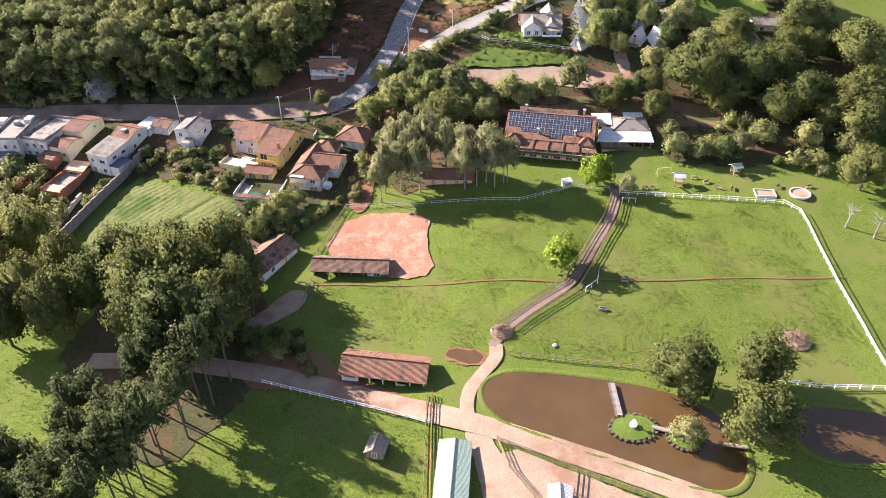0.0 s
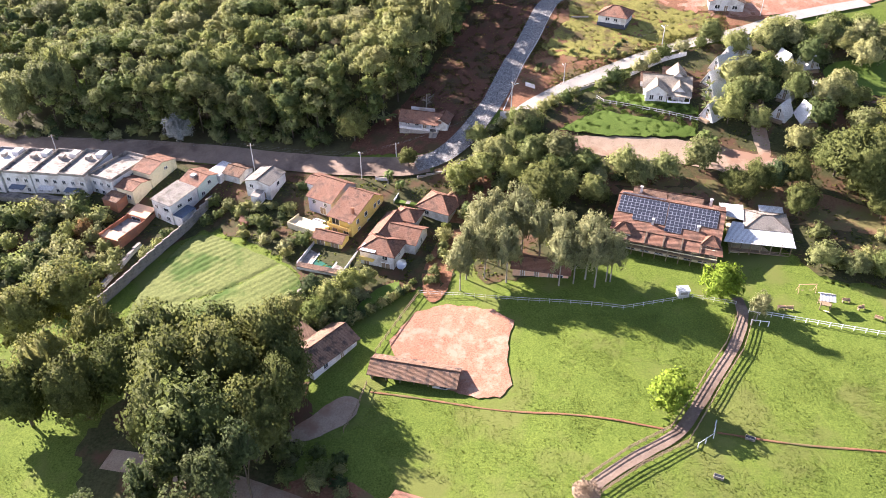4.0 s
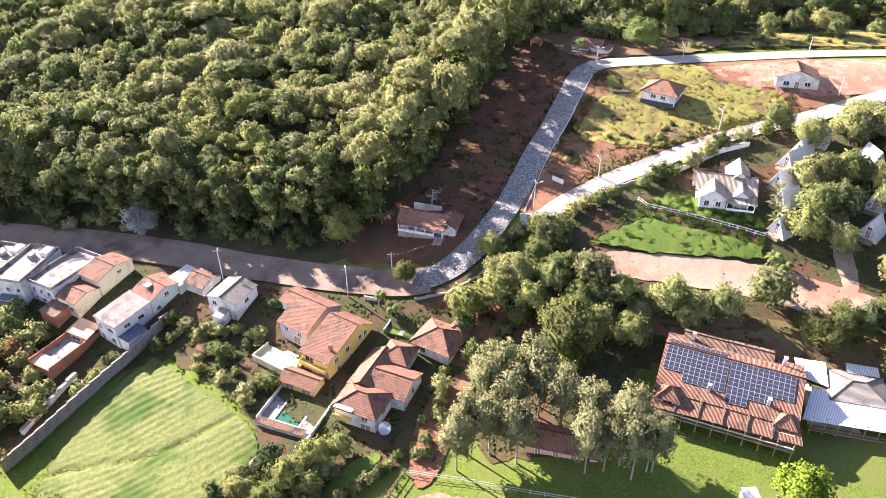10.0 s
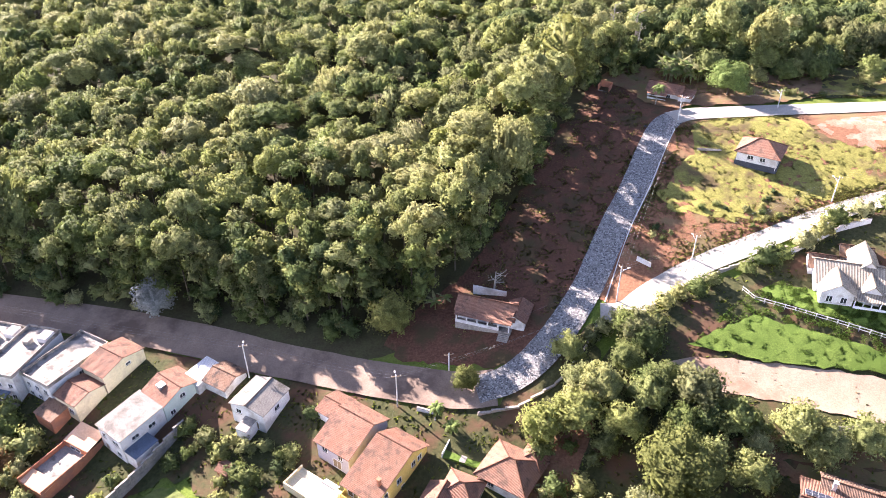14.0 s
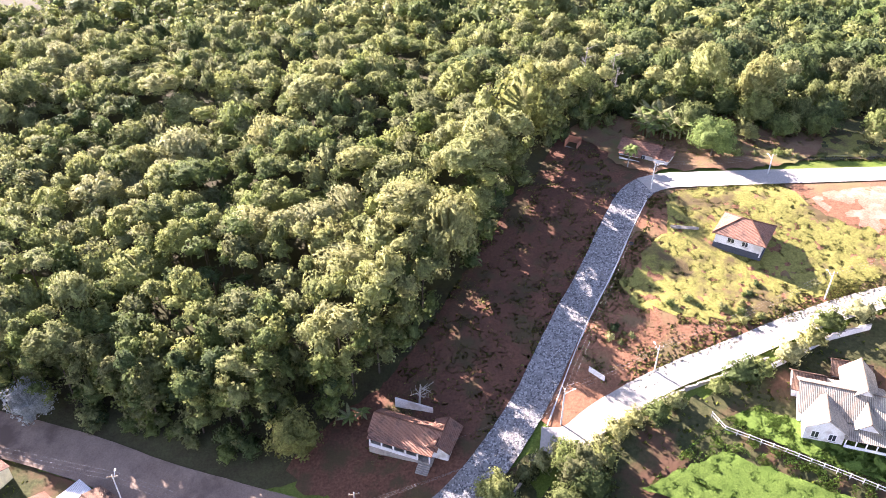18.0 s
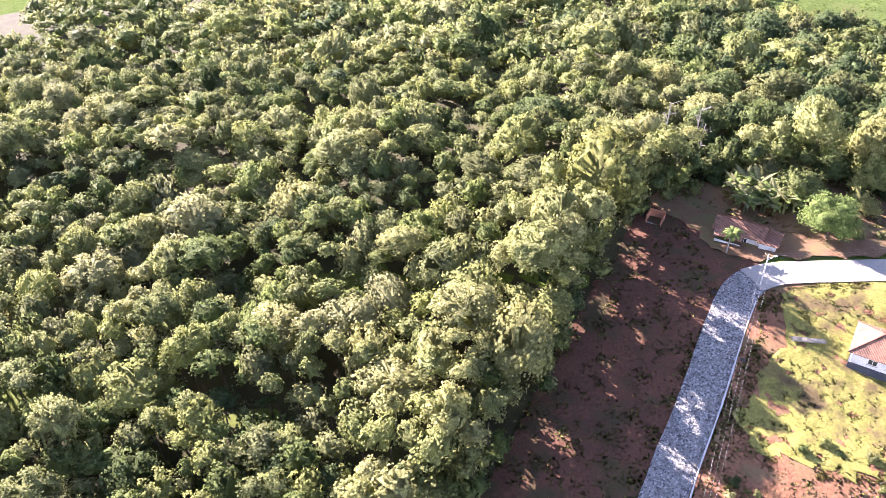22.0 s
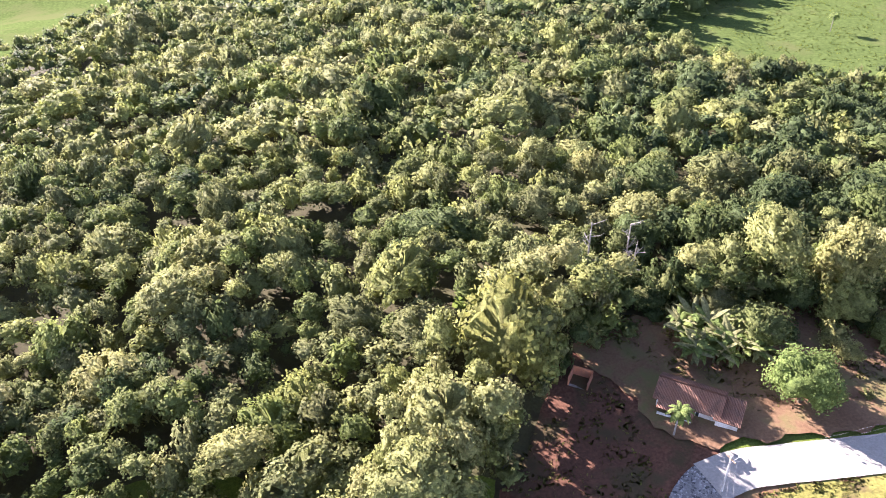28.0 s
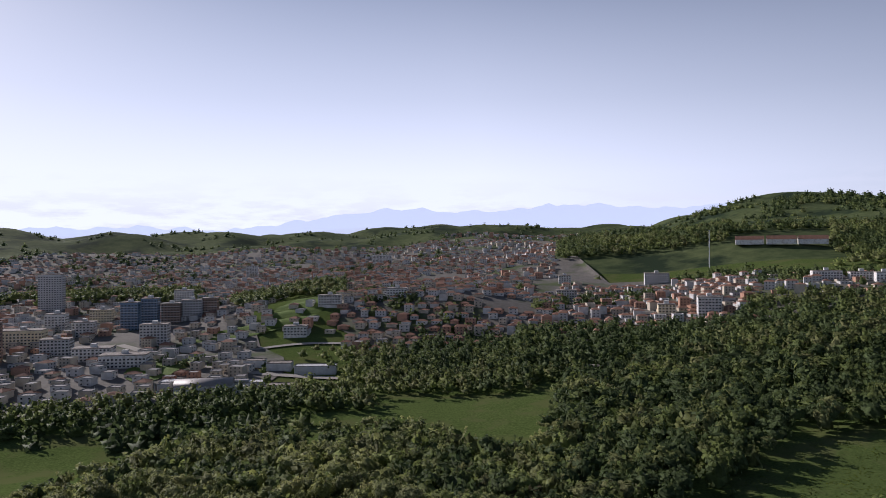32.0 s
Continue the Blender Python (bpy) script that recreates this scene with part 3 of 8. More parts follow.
drape("earth_lane", "red earth lane between house and trees", "ground", [(-13, 164), (-16, 176), (-11, 192), (-6, 208), (-2, 216), (4, 216), (-1, 200), (-7, 182), (-8, 168)], RED, 0.13)
drape("terrace_lawn", "bright green planted terrace", "grass", [(22, 232), (35.5, 240), (63, 231.5), (62.6, 228), (37.5, 229)], LUSH, 0.55, rough=0.25, step=1.0, curve=0, ragged=0.9)
drape("villa_lawn", "green lawn below the villa", "grass", [(35.5, 246), (43, 250.5), (65, 241), (64, 235.5)], LUSH, 0.50, rough=0.15, step=1.2)
drape("garden_lawn", "bright green garden lawn behind the cream house", "grass", [(108, 248), (118, 246), (142, 246), (146, 262), (124, 268), (106, 262)], LUSH, 0.12, step=2.5, rough=0.15)
drape("garden_path", "sandy path between the holiday cabins", "path", [(78, 218), (83, 219), (84, 240), (90, 262), (86, 263), (80, 241)], SAND, 0.12, step=2.5)
drape("mown_field", "pale green mown field in rows", "grass", [(-93, 160), (-84, 199), (-68, 189), (-48, 177), (-45, 168), (-58, 154), (-76, 150)], PALE_GRASS, 0.16, rough=0.12, step=0.6, height=lambda x, y: (0.07 + 0.1 * noise.noise((x * 0.06, y * 0.06, 8))) * math.sin((-0.60 * x + 0.80 * y + 2.6 * noise.noise((x * 0.06, y * 0.06, 3))) * 3.2) - 0.35 * math.exp(-(((x + 70) * 0.5 - (y - 172) * 0.86 + 3 * math.sin(x * 0.12)) / 0.9) ** 2))
drape("village_soil", "scrubby dark ground between the houses", "ground", [(-165, 203), (-150, 170), (-112, 160), (-99, 166), (-85, 200), (-66, 192), (-48, 178), (-44, 166), (-30, 158), (-19, 170), (-5, 172), (6, 238), (0, 236), (-9, 224), (-15, 217.5), (-24, 214.5), (-39, 217), (-54, 219.5), (-70, 222), (-87, 226.5), (-120, 230.5), (-165, 235)], SCRUB, 0.0, step=3, rough=0.15, ragged=2.0)
drape("garden_soil", "scrubby shaded ground among the gardens", "ground", [(-5, 214), (2, 226), (14, 240), (40, 256), (74.3, 279.2), (108.4, 284.1), (164.7, 269.6), (165, 190), (118, 166), (84, 171), (78, 183), (60, 203), (32, 202), (28, 178), (8, 172), (-2, 172)], SCRUB, 0.0, step=3, rough=0.12, ragged=2.0)
drape("upper_scrub", "dry brown ground beyond the upper road", "ground", [(23.1, 344.5), (30.9, 330.9), (36.8, 318.2), (62.1, 328.0), (116.5, 341.6), (170.1, 352.3), (173.0, 375.7), (106.8, 371.8), (58.2, 356.2)], SCRUB, 0.06, step=3, rough=0.25, ragged=1.5)
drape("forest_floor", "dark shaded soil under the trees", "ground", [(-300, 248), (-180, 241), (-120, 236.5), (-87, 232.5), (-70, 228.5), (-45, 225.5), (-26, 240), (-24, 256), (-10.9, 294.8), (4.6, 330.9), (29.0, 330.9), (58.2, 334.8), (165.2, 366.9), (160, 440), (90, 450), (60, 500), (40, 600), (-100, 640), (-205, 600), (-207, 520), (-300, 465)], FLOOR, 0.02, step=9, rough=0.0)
drape("grove_floor", "dark green-brown scrub ground under the grove", "ground", [(-80, 112), (-66, 100), (-60, 86), (-50, 84), (-42, 94), (-34, 104), (-36, 112), (-33, 128), (-42, 148), (-62, 150), (-78, 140), (-82, 126)], SCRUB, 0.05, step=4, ragged=3.0)

drape("hilltop_soil", "dry brown soil behind the hilltop house", "ground", [(2, 338), (14, 347), (38, 352), (72, 362), (74, 344), (64, 326), (46, 320.5), (32, 317.5), (20, 315), (12, 330)], DRY_SOIL, 0.42, rough=0.25, ragged=1.5)


# ---- houses ----
def slab(bm, uv, pts, thick=0.14):
    """One roof slope with thickness; its first edge is the eave."""
    pts = [Vector(p) for p in pts]
    n = (pts[1] - pts[0]).cross(pts[2] - pts[1]).normalized()
    if n.z < 0:
        n = -n
    ue = (pts[1] - pts[0]).normalized()
    ve = n.cross(ue)
    top = [bm.verts.new(p) for p in pts]
    low = [bm.verts.new(p - Vector((0, 0, thick))) for p in pts]
    faces = [bm.faces.new(top), bm.faces.new(low[::-1])]
    for i in range(len(pts)):
        j = (i + 1) % len(pts)
        faces.append(bm.faces.new((top[i], low[i], low[j], top[j])))
    for f in faces:
        for loop in f.loops:
            loop[uv].uv = (ue.dot(loop.vert.co), ve.dot(loop.vert.co))


def roof_mesh(kind, w, d, z, rise, over, axis="x", shift=0.0, thick=0.14):
    """A roof over a w by d block whose walls end at z: gable, hip, lean (low at the front) or flat."""
    bm = bmesh.new()
    uv = bm.loops.layers.uv.new("UVMap")
    if axis == "y":
        w, d = d, w
    x, y = w / 2 + over, d / 2 + over
    k = rise * (1 + over / (d / 2))
    ez, rz = z - rise * over / (d / 2) + thick, z + rise + thick
    if kind == "gable":
        slab(bm, uv, [(-x, -y, ez), (x, -y, ez), (x, shift, rz), (-x, shift, rz)], thick)
        slab(bm, uv, [(x, y, ez), (-x, y, ez), (-x, shift, rz), (x, shift, rz)], thick)
        beam(bm, (-x, shift, rz), (x, shift, rz), 0.16, 6)
    elif kind == "hip":
        i = max(0.01, x - y * 0.95)
        slab(bm, uv, [(-x, -y, ez), (x, -y, ez), (i, 0, rz), (-i, 0, rz)], thick)
        slab(bm, uv, [(x, y, ez), (-x, y, ez), (-i, 0, rz), (i, 0, rz)], thick)
        slab(bm, uv, [(-x, y, ez), (-x, -y, ez), (-i, 0, rz)], thick)
        slab(bm, uv, [(x, -y, ez), (x, y, ez), (i, 0, rz)], thick)
        beam(bm, (-i, 0, rz), (i, 0, rz), 0.16, 6)
        for sx in (-1, 1):
            for sy in (-1, 1):
                beam(bm, (sx * x, sy * y, ez), (sx * i, 0, rz), 0.15, 6)
    elif kind == "lean":
        slab(bm, uv, [(-x, -y, z + thick), (x, -y, z + thick), (x, y, z + rise + thick), (-x, y, z + rise + thick)], thick)
    else:
        slab(bm, uv, [(-x, -y, z + thick), (x, -y, z + thick), (x, y, z + thick), (-x, y, z + thick)], thick)
        if rise:
            for a in ((-x, x, -y, -y + 0.2), (-x, x, y - 0.2, y), (-x, -x + 0.2, -y + 0.2, y - 0.2), (x - 0.2, x, -y + 0.2, y - 0.2)):
                box(bm, *a, z + thick + 0.002, z + thick + rise)
    if axis == "y":
        bm.transform(Matrix.Rotation(radians(90), 4, "Z"))
    return bm


def wall_mesh(kind, w, d, z0, z, rise, axis="x", shift=0.0):
    bm = bmesh.new()
    if axis == "y":
        w, d = d, w
    x, y = w / 2, d / 2
    if kind == "gable":
        ends = []
        for s in (-x, x):
            ends.append([bm.verts.new(p) for p in ((s, -y, z0), (s, y, z0), (s, y, z), (s, shift, z + rise), (s, -y, z))])
        a, b = ends
        bm.faces.new(a)
        bm.faces.new(b[::-1])
        for i in range(5):
            j = (i + 1) % 5
            bm.faces.new((a[j], a[i], b[i], b[j]))
    elif kind == "lean":
        v = box(bm, -x, x, -y, y, z0, z)
        for i in (6, 7):
            v[i].co.z += rise
    else:
        box(bm, -x, x, -y, y, z0, z)
    bmesh.ops.recalc_face_normals(bm, faces=bm.faces)
    if axis == "y":
        bm.transform(Matrix.Rotation(radians(90), 4, "Z"))
    return bm


SHARED = {}


def shared(key, make, material):
    if key not in SHARED:
        me = bpy.data.meshes.new(key[0])
        bm = make()
        bm.normal_update()
        bm.to_mesh(me)
        bm.free()
        me.materials.append(material)
        SHARED[key] = me
    return SHARED[key]


def window(parent, x, y, z, turn, w=1.2, h=1.1, frame=None, kind="window"):
    """A pane set in a frame with a sill, facing local -y before the turn."""
    frame = frame or RAIL_WHITE
    t = 0.09
    pane = part(kind, shared((kind, w, h), lambda: boxed((-w / 2, w / 2, -0.03, 0.02, 0, h)), GLASS if kind == "window" else WOOD), None, parent, at=pose(x, y, z, 0, 0, turn))
    part("frame", shared(("frame", w, h, frame.name), lambda: boxed((-w / 2 - t, -w / 2, -0.07, 0.02, -t, h + t), (w / 2, w / 2 + t, -0.07, 0.02, -t, h + t), (-w / 2, w / 2, -0.07, 0.02, h, h + t), (-w / 2, w / 2, -0.07, 0.02, -t, 0), (-0.04, 0.04, -0.055, 0.02, 0, h)), frame), None, pane)
    if kind == "window":
        part("sill", shared(("sill", w), lambda: boxed((-w / 2 - 0.15, w / 2 + 0.15, -0.16, 0.02, -t - 0.08, -t - 0.004)), SLAB), None, pane)
    return pane


TAKEN = [(126, 255, 13), (123, 222, 6), (113, 250, 6), (82, 232, 4), (80, 222, 4), (134, 228, 6), (-41, 183, 8), (-49, 196, 6), (-20, 207, 6), (49.5, 190, 17), (71.5, 189.8, 10), (-103, 198, 8), (45, 224, 10), (60, 224, 10), (72, 217, 9), (28, 226, 7), (45, 236, 9), (56, 240, 12)]


def footing(x, y, rz, w, d):
    TAKEN.append((x, y, max(w, d) * 0.55))
    c, s = math.cos(radians(rz)), math.sin(radians(rz))
    zs = [land(x + c * u - s * v, y + s * u + c * v) for u in (-w / 2, w / 2) for v in (-d / 2, d / 2)]
    return min(zs), max(zs)


def block(ob, w, d, z0, z, kind="gable", rise=1.6, over=0.5, wall=None, cover=None, axis="x", shift=0.0, at=(0, 0), turn=0.0, windows=(), walls=True):
    """One block of a house: wall and roof parts, and windows (side, along, height, wide, high)."""
    m = pose(at[0], at[1], 0, 0, 0, turn)
    if walls:
        part("wall", wall_mesh(kind, w, d, z0 - 0.6, z, rise, axis, shift), wall or WHITE, ob, at=m)
    part("roof", roof_mesh(kind, w, d, z, rise, over, axis, shift), cover or TILE, ob, at=m)
    for side, u, h, ww, hh, *more in windows:
        x, y, r = {"f": (u, -d / 2, 0), "b": (-u, d / 2, 180), "l": (-w / 2, -u, -90), "r": (w / 2, u, 90)}[side]
        p = m @ Vector((x, y, h))
        window(ob, p.x, p.y, p.z, r + turn, ww, hh, None, *more)


def house(label, x, y, rz, w, d, h, name="house", category="house", group="", z=None, **more):
    low, high = footing(x, y, rz, w, d)
    ob = thing(name, label, category, pose(x, y, low if z is None else z, 0, 0, rz), group)
    block(ob, w, d, 0, h, **more)
    return ob


# farm buildings
barn = thing("barn", "long barn with clay-tiled roof and open front", "barn", pose(-5.6, 103.6, 0.0, 0, 0, -14.3))
part("wall", boxed((-9.2, 9.2, 3.2, 3.4, -0.8, 2.9), (-9.2, -9.0, -3.4, 3.2, -0.8, 2.9), (9.0, 9.2, -3.4, 3.2, -0.8, 2.9), (-9.0, -5.5, -3.4, -3.2, -0.8, 1.5), (3.0, 5.0, -3.4, -3.2, -0.8, 1.1)), WHITE, barn)
block(barn, 18.6, 7.2, 0, 2.9, rise=1.9, over=0.5, cover=TILE, walls=False)
for i in range(7):
    part("post", shared(("post", 2.9), lambda: boxed((-0.12, 0.12, -0.12, 0.12, -0.6, 2.9)), RAIL_WHITE), None, barn, at=pose(-9 + i * 3, -3.3, 0))
part("floor", boxed((-9, 9, -3.2, 3.2, -0.5, 0.25)), SLAB, barn)
for i in range(5):
    part("partition", shared(("partition", 1), lambda: boxed((-0.08, 0.08, -2.9, 3.1, 0.25, 2.0)), WOOD), None, barn, at=pose(-6 + i * 3, 0, 0))
stable = house("long stable with pale green sheet roof", 5.2, 68.3, -10, 5.4, 26, 3.0, "stable", "stable", kind="gable", rise=0.7, over=0.6, cover=GREEN_SHEET, axis="y", windows=[("r", -10 + 4 * i, 0.2, 1.3, 2.0, "door") for i in range(6)])
house("small shed with white and green sheet roof", 25, 66, -10, 3.6, 5, 2.2, "shed", "shed", kind="gable", rise=0.5, cover=WHITE_SHEET, axis="y")
house("little grey timber hut on the lawn", -8, 82.6, -18, 3.4, 3.6, 1.9, "hut", "hut", kind="gable", rise=1.3, over=0.4, wall=WOOD, cover=GREY_SHEET, axis="y", windows=[("f", 0, 0.2, 0.9, 1.6, "door")])
shed = thing("shed", "long open shed with weathered tile roof beside the yard", "shed", pose(-13.6, 141.6, 0.2, 0, 0, -8.8))
part("wall", boxed((-9.6, 9.6, 2.7, 2.9, -1, 2.4), (4.6, 9.6, -2.7, -2.5, -1, 2.4), (4.6, 4.8, -2.5, 2.7, -1, 2.4), (9.4, 9.6, -2.5, 2.7, -1, 2.4), (-9.6, -9.4, -2.6, 2.7, -1, 2.4)), WHITE, shed)
block(shed, 19.4, 6.0, 0, 2.4, rise=1.5, over=0.5, cover=OLD_TILE, walls=False)
for i in range(5):
    part("post", shared(("post", 2.4), lambda: boxed((-0.1, 0.1, -0.1, 0.1, -0.6, 2.4)), WOOD), None, shed, at=pose(-9.2 + i * 3.2, -2.5, 0))
part("floor", boxed((-9.4, 4.6, -2.5, 2.7, -0.6, 0.2)), SLAB, shed)
window(shed, 7, -2.7, 0.9, 0, 1.6, 1.0)
old = house("old farmhouse with weathered clay-tiled roofs", -35.4, 147.6, 54, 13.5, 8.0, 3.2, kind="gable", rise=1.9, over=0.7, cover=OLD_TILE, windows=[("r", 0, 1.0, 1.2, 1.2), ("f", 2, 0.2, 1.0, 2.1, "door"), ("f", -3, 1.0, 1.2, 1.1)])
block(old, 6, 6, 0, 2.6, "lean", 0.9, 0.5, cover=OLD_TILE, at=(-1, 6.5), turn=0)
house("brick ruin with broken sheet roof by the wall", -52, 153, 60, 7, 4, 2.4, "outhouse", "outhouse", kind="lean", rise=0.7, wall=BRICK, cover=GREY_SHEET)

# houses along the lane
yellow = house("tall yellow house with a long clay-tiled roof", -36.0, 200.4, -26, 7.6, 16, 5.6, z=2.6, kind="gable", rise=3.2, over=0.5, wall=YELLOW, shift=3.0, cover=TILE, windows=[("r", -5, 3.6, 1.0, 1.2), ("r", -1, 3.8, 1.2, 1.3), ("r", 3.5, 4.2, 1.0, 1.2), ("r", 5.5, 4.2, 1.0, 1.2), ("r", -4.5, 0.8, 1.0, 1.2), ("r", 0, 1.0, 1.0, 1.2), ("f", -2, 0.2, 1.6, 2.2, "door"), ("f", 1.8, 0.8, 1.6, 1.2)])
part("balcony", boxed((-3.6, 3.6, -9.3, -8.0, 2.9, 3.1), (-3.6, 3.6, -9.3, -9.2, 3.1, 4.0), (-3.6, -3.5, -9.2, -8, 3.1, 4.0), (3.5, 3.6, -9.2, -8, 3.1, 4.0)), YELLOW, yellow)
window(yellow, -1.5, -8.0, 3.3, 0, 2.4, 2.0)
part("chimney", boxed((2.2, 2.8, -5.4, -4.8, 6.0, 8.2), (2.1, 2.9, -5.5, -4.7, 8.2, 8.35)), BRICK, yellow)
part("satellite_dish", boxed((3.0, 3.6, -8.4, -8.3, 5.0, 5.6)), METAL, yellow)
lilac = house("lilac two-storey house with clay-tiled roof", -44.3, 207.2, -26, 8.2, 12, 5.0, z=4.0, kind="gable", rise=2.6, over=0.5, wall=LILAC, shift=1.5, windows=[("f", -2, 3.0, 1.2, 1.1), ("f", 2, 3.0, 1.0, 1.1), ("f", 1.0, 0.2, 2.0, 2.2, "door"), ("l", 0, 3.0, 1.2, 1.1)])
house("small tiled lean-to by the street", -49.5, 213.5, -26, 4.5, 6, 3.0, "outhouse", "outhouse", kind="gable", rise=0.9, wall=WHITE)
deck = thing("terrace", "pale yellow garden terrace in front of the lilac house", "terrace", pose(-49, 196, 2.0, 0, 0, -26))
part("slab", boxed((-6, 5, -2.6, 2.6, -2, 1.6)), CREAM, deck)
part("parapet", boxed((-6, 5, -2.6, -2.4, 1.6, 2.4), (-6, -5.8, -2.4, 2.6, 1.6, 2.4)), CREAM, deck)
part("awning", roof_mesh("gable", 3.0, 2.4, 2.9, 0.5, 0.2), WHITE_SHEET, deck, at=pose(2.5, 1.0, 0.2))
house("tiled pool house with brick barbecue", -41.5, 189.6, -18, 8.5, 4.2, 2.8, "pool_house", "pool house", z=2.0, kind="gable", rise=1.2, over=0.5, wall=YELLOW, windows=[("f", -2.2, 0.3, 2.2, 2.0, "door"), ("f", 2.2, 0.3, 2.2, 2.0, "door")])
pool = thing("swimming_pool", "green swimming pool in a pale stone deck", "swimming pool", pose(-41, 182.4, 2.3, 0, 0, -14))
part("deck", boxed((-6.6, -3.2, -5, 5, -2.5, 0), (2.6, 6.4, -5, 5, -2.5, 0), (-3.2, 2.6, 4.2, 5, -2.5, 0), (-3.2, 2.6, -5, -3.9, -2.5, 0)), SLAB, pool)
part("coping", boxed((-3.6, -3.2, -4.3, 4.6, 0.002, 0.08), (2.6, 3.0, -4.3, 4.6, 0.002, 0.08), (-3.2, 2.6, 4.2, 4.6, 0.002, 0.08), (-3.2, 2.6, -4.3, -3.9, 0.002, 0.08)), WHITE, pool)
part("water", boxed((-3.2, 2.6, -3.9, 4.2, -2.0, -0.12)), POOL, pool)
part("wall", boxed((-6.8, -6.6, -5.2, 5, -2.5, 1.0)), WHITE, pool)
part("wall", boxed((6.4, 6.6, -5.2, 5, -2.5, 1.0)), WHITE, pool)
part("tiled_ledge", roof_mesh("lean", 11.6, 1.4, 0.5, 0.35, 0.1), OLD_TILE, pool, at=pose(-0.6, -5.6, 0))
part("low_wall", boxed((-6.6, 6.4, -6.2, -5.2, -2.5, 0.45)), WHITE, pool)
white = house("white two-storey house with several clay-tiled hip roofs", -26.2, 182.6, -17, 9.6, 7.6, 5.2, z=2.2, kind="hip", rise=1.9, over=0.6, windows=[("f", -3, 0.1, 1.4, 2.2, "door"), ("f", 2.5, 0.1, 2.4, 2.2, "door"), ("f", 2.4, 3.4, 1.4, 1.1), ("r", 0, 3.2, 1.2, 1.2), ("r", -2, 0.6, 1.2, 1.2)])
block(white, 8.6, 8.5, 0, 5.0, "gable", 2.0, 0.5, at=(3.6, 7.6), turn=0, windows=[("r", 0, 3.2, 1.0, 1.2), ("r", -2.5, 0.6, 1.0, 1.2)])
block(white, 6.0, 11.5, 0, 5.1, "gable", 1.5, 0.5, axis="y", at=(-2.2, 9.0))
block(white, 6.5, 6.0, 0, 5.6, "hip", 1.6, 0.5, at=(0.6, 15.6))
part("balcony", boxed((-4.6, -0.6, -5.0, -3.8, 2.7, 2.9), (-4.6, -0.6, -5.0, -4.9, 2.9, 3.8)), YELLOW, white)
part("terrace_roof", roof_mesh("lean", 4.2, 2.6, 4.9, 0.4, 0.1), WHITE_SHEET, white, at=pose(-2.4, -3.0, 0.35))
annex = house("square house with red clay-tiled hip roof", -12.3, 202.6, -24, 9.4, 8.6, 3.6, kind="hip", rise=2.2, over=0.8, windows=[("f", -2, 1.2, 1.2, 1.2), ("r", 1, 1.2, 1.2, 1.2)])
block(annex, 4.2, 4.2, 0, 3.8, "hip", 1.4, 0.5, at=(2.6, 4.0))
garden = thing("garden_court", "small lawn court with a stepping path behind low white walls", "garden", pose(-20, 207.5, 7.0, 0, 0, -14))
part("lawn", boxed((-5, 5, -4, 4, -3, 0)), LUSH, garden)
part("path", boxed((-1.6, -0.4, -4, 4, 0.004, 0.07)), SLAB, garden)
part("wall", boxed((-5.2, 5.2, 4, 4.3, -3, 1.6), (-5.2, -5, -4, 4, -3, 0.7), (5, 5.2, -4, 4, -3, 0.7)), WHITE, garden)
part("step", boxed((-5.2, 5.6, 4.6, 5.6, -2, 2.0)), SLAB, garden)

# terrace of houses below the street
for i, (x, y, w, d, h, cover) in enumerate(((-153.5, 221.5, 9.5, 15, 7.2, WHITE_SHEET), (-143.5, 221, 9.5, 15, 7.0, SLAB), (-133.8, 220.6, 9.5, 15.5, 6.8, SLAB), (-124.6, 219.6, 8.5, 16, 7.2, SLAB))):
    ob = house("white three-storey terrace house with flat parapet roof", x, y, -6, w, d, h, "terrace_house", "house", "street houses", kind="flat", rise=0.7, over=0.05, cover=cover, windows=[(s, u, z, 1.1, 1.1) for s in "f" for u in (-3, 0, 3) for z in (1.0, 4.2)] + [("b", 0, 4.0, 2.2, 1.2)])
    part("awning", roof_mesh("lean", 5, 2.0, 2.6, 0.4, 0.0), BLUE_SHEET if i % 2 else WHITE_SHEET, ob, at=pose(0, -d / 2 - 1.1, 0))
    part("terrace", boxed((-w / 2, w / 2, -d / 2 - 4, -d / 2 - 0.01, -3, 0.1), (-w / 2, w / 2, -d / 2 - 4.2, -d / 2 - 4, -3, 0.9)), SLAB, ob)
    part("water_tank", boxed((-1.2, 0.4, 2, 3.6, h + 0.15, h + 1.2), (-1.3, 0.5, 1.9, 3.7, h + 1.2, h + 1.3)), SLAB, ob)
    part("stair_head", boxed((1.6, 4.0, 3.5, 6.5, h + 0.15, h + 1.5)), WHITE, ob)
house("white terrace house with dark flat roof and mosaic parapet", -113.8, 219.4, -20, 9.0, 16, 6.0, "terrace_house", "house", "street houses", kind="flat", rise=0.8, over=0.1, cover=SLAB, windows=[("f", u, z, 1.1, 1.1) for u in (-2.8, 0, 2.8) for z in (0.8, 3.6)] + [("r", u, 3.6, 1.2, 1.1) for u in (-4, 0, 4)])
cream = house("narrow cream house with stepped clay-tiled roofs", -103.2, 221.0, -22, 7.0, 11, 6.4, "terrace_house", "house", "street houses", z=1.6, kind="gable", rise=1.4, over=0.3, wall=CREAM, windows=[("r", 1, 5.2, 1.2, 0.6), ("l", 0, 3.6, 1.0, 1.0)])
block(cream, 6.6, 7.5, -2, 4.4, "gable", 0.9, 0.3, CREAM, at=(0, -9.4), windows=[("f", -1.5, 1.4, 1.4, 1.2), ("f", 1.5, 1.4, 1.4, 1.2)])
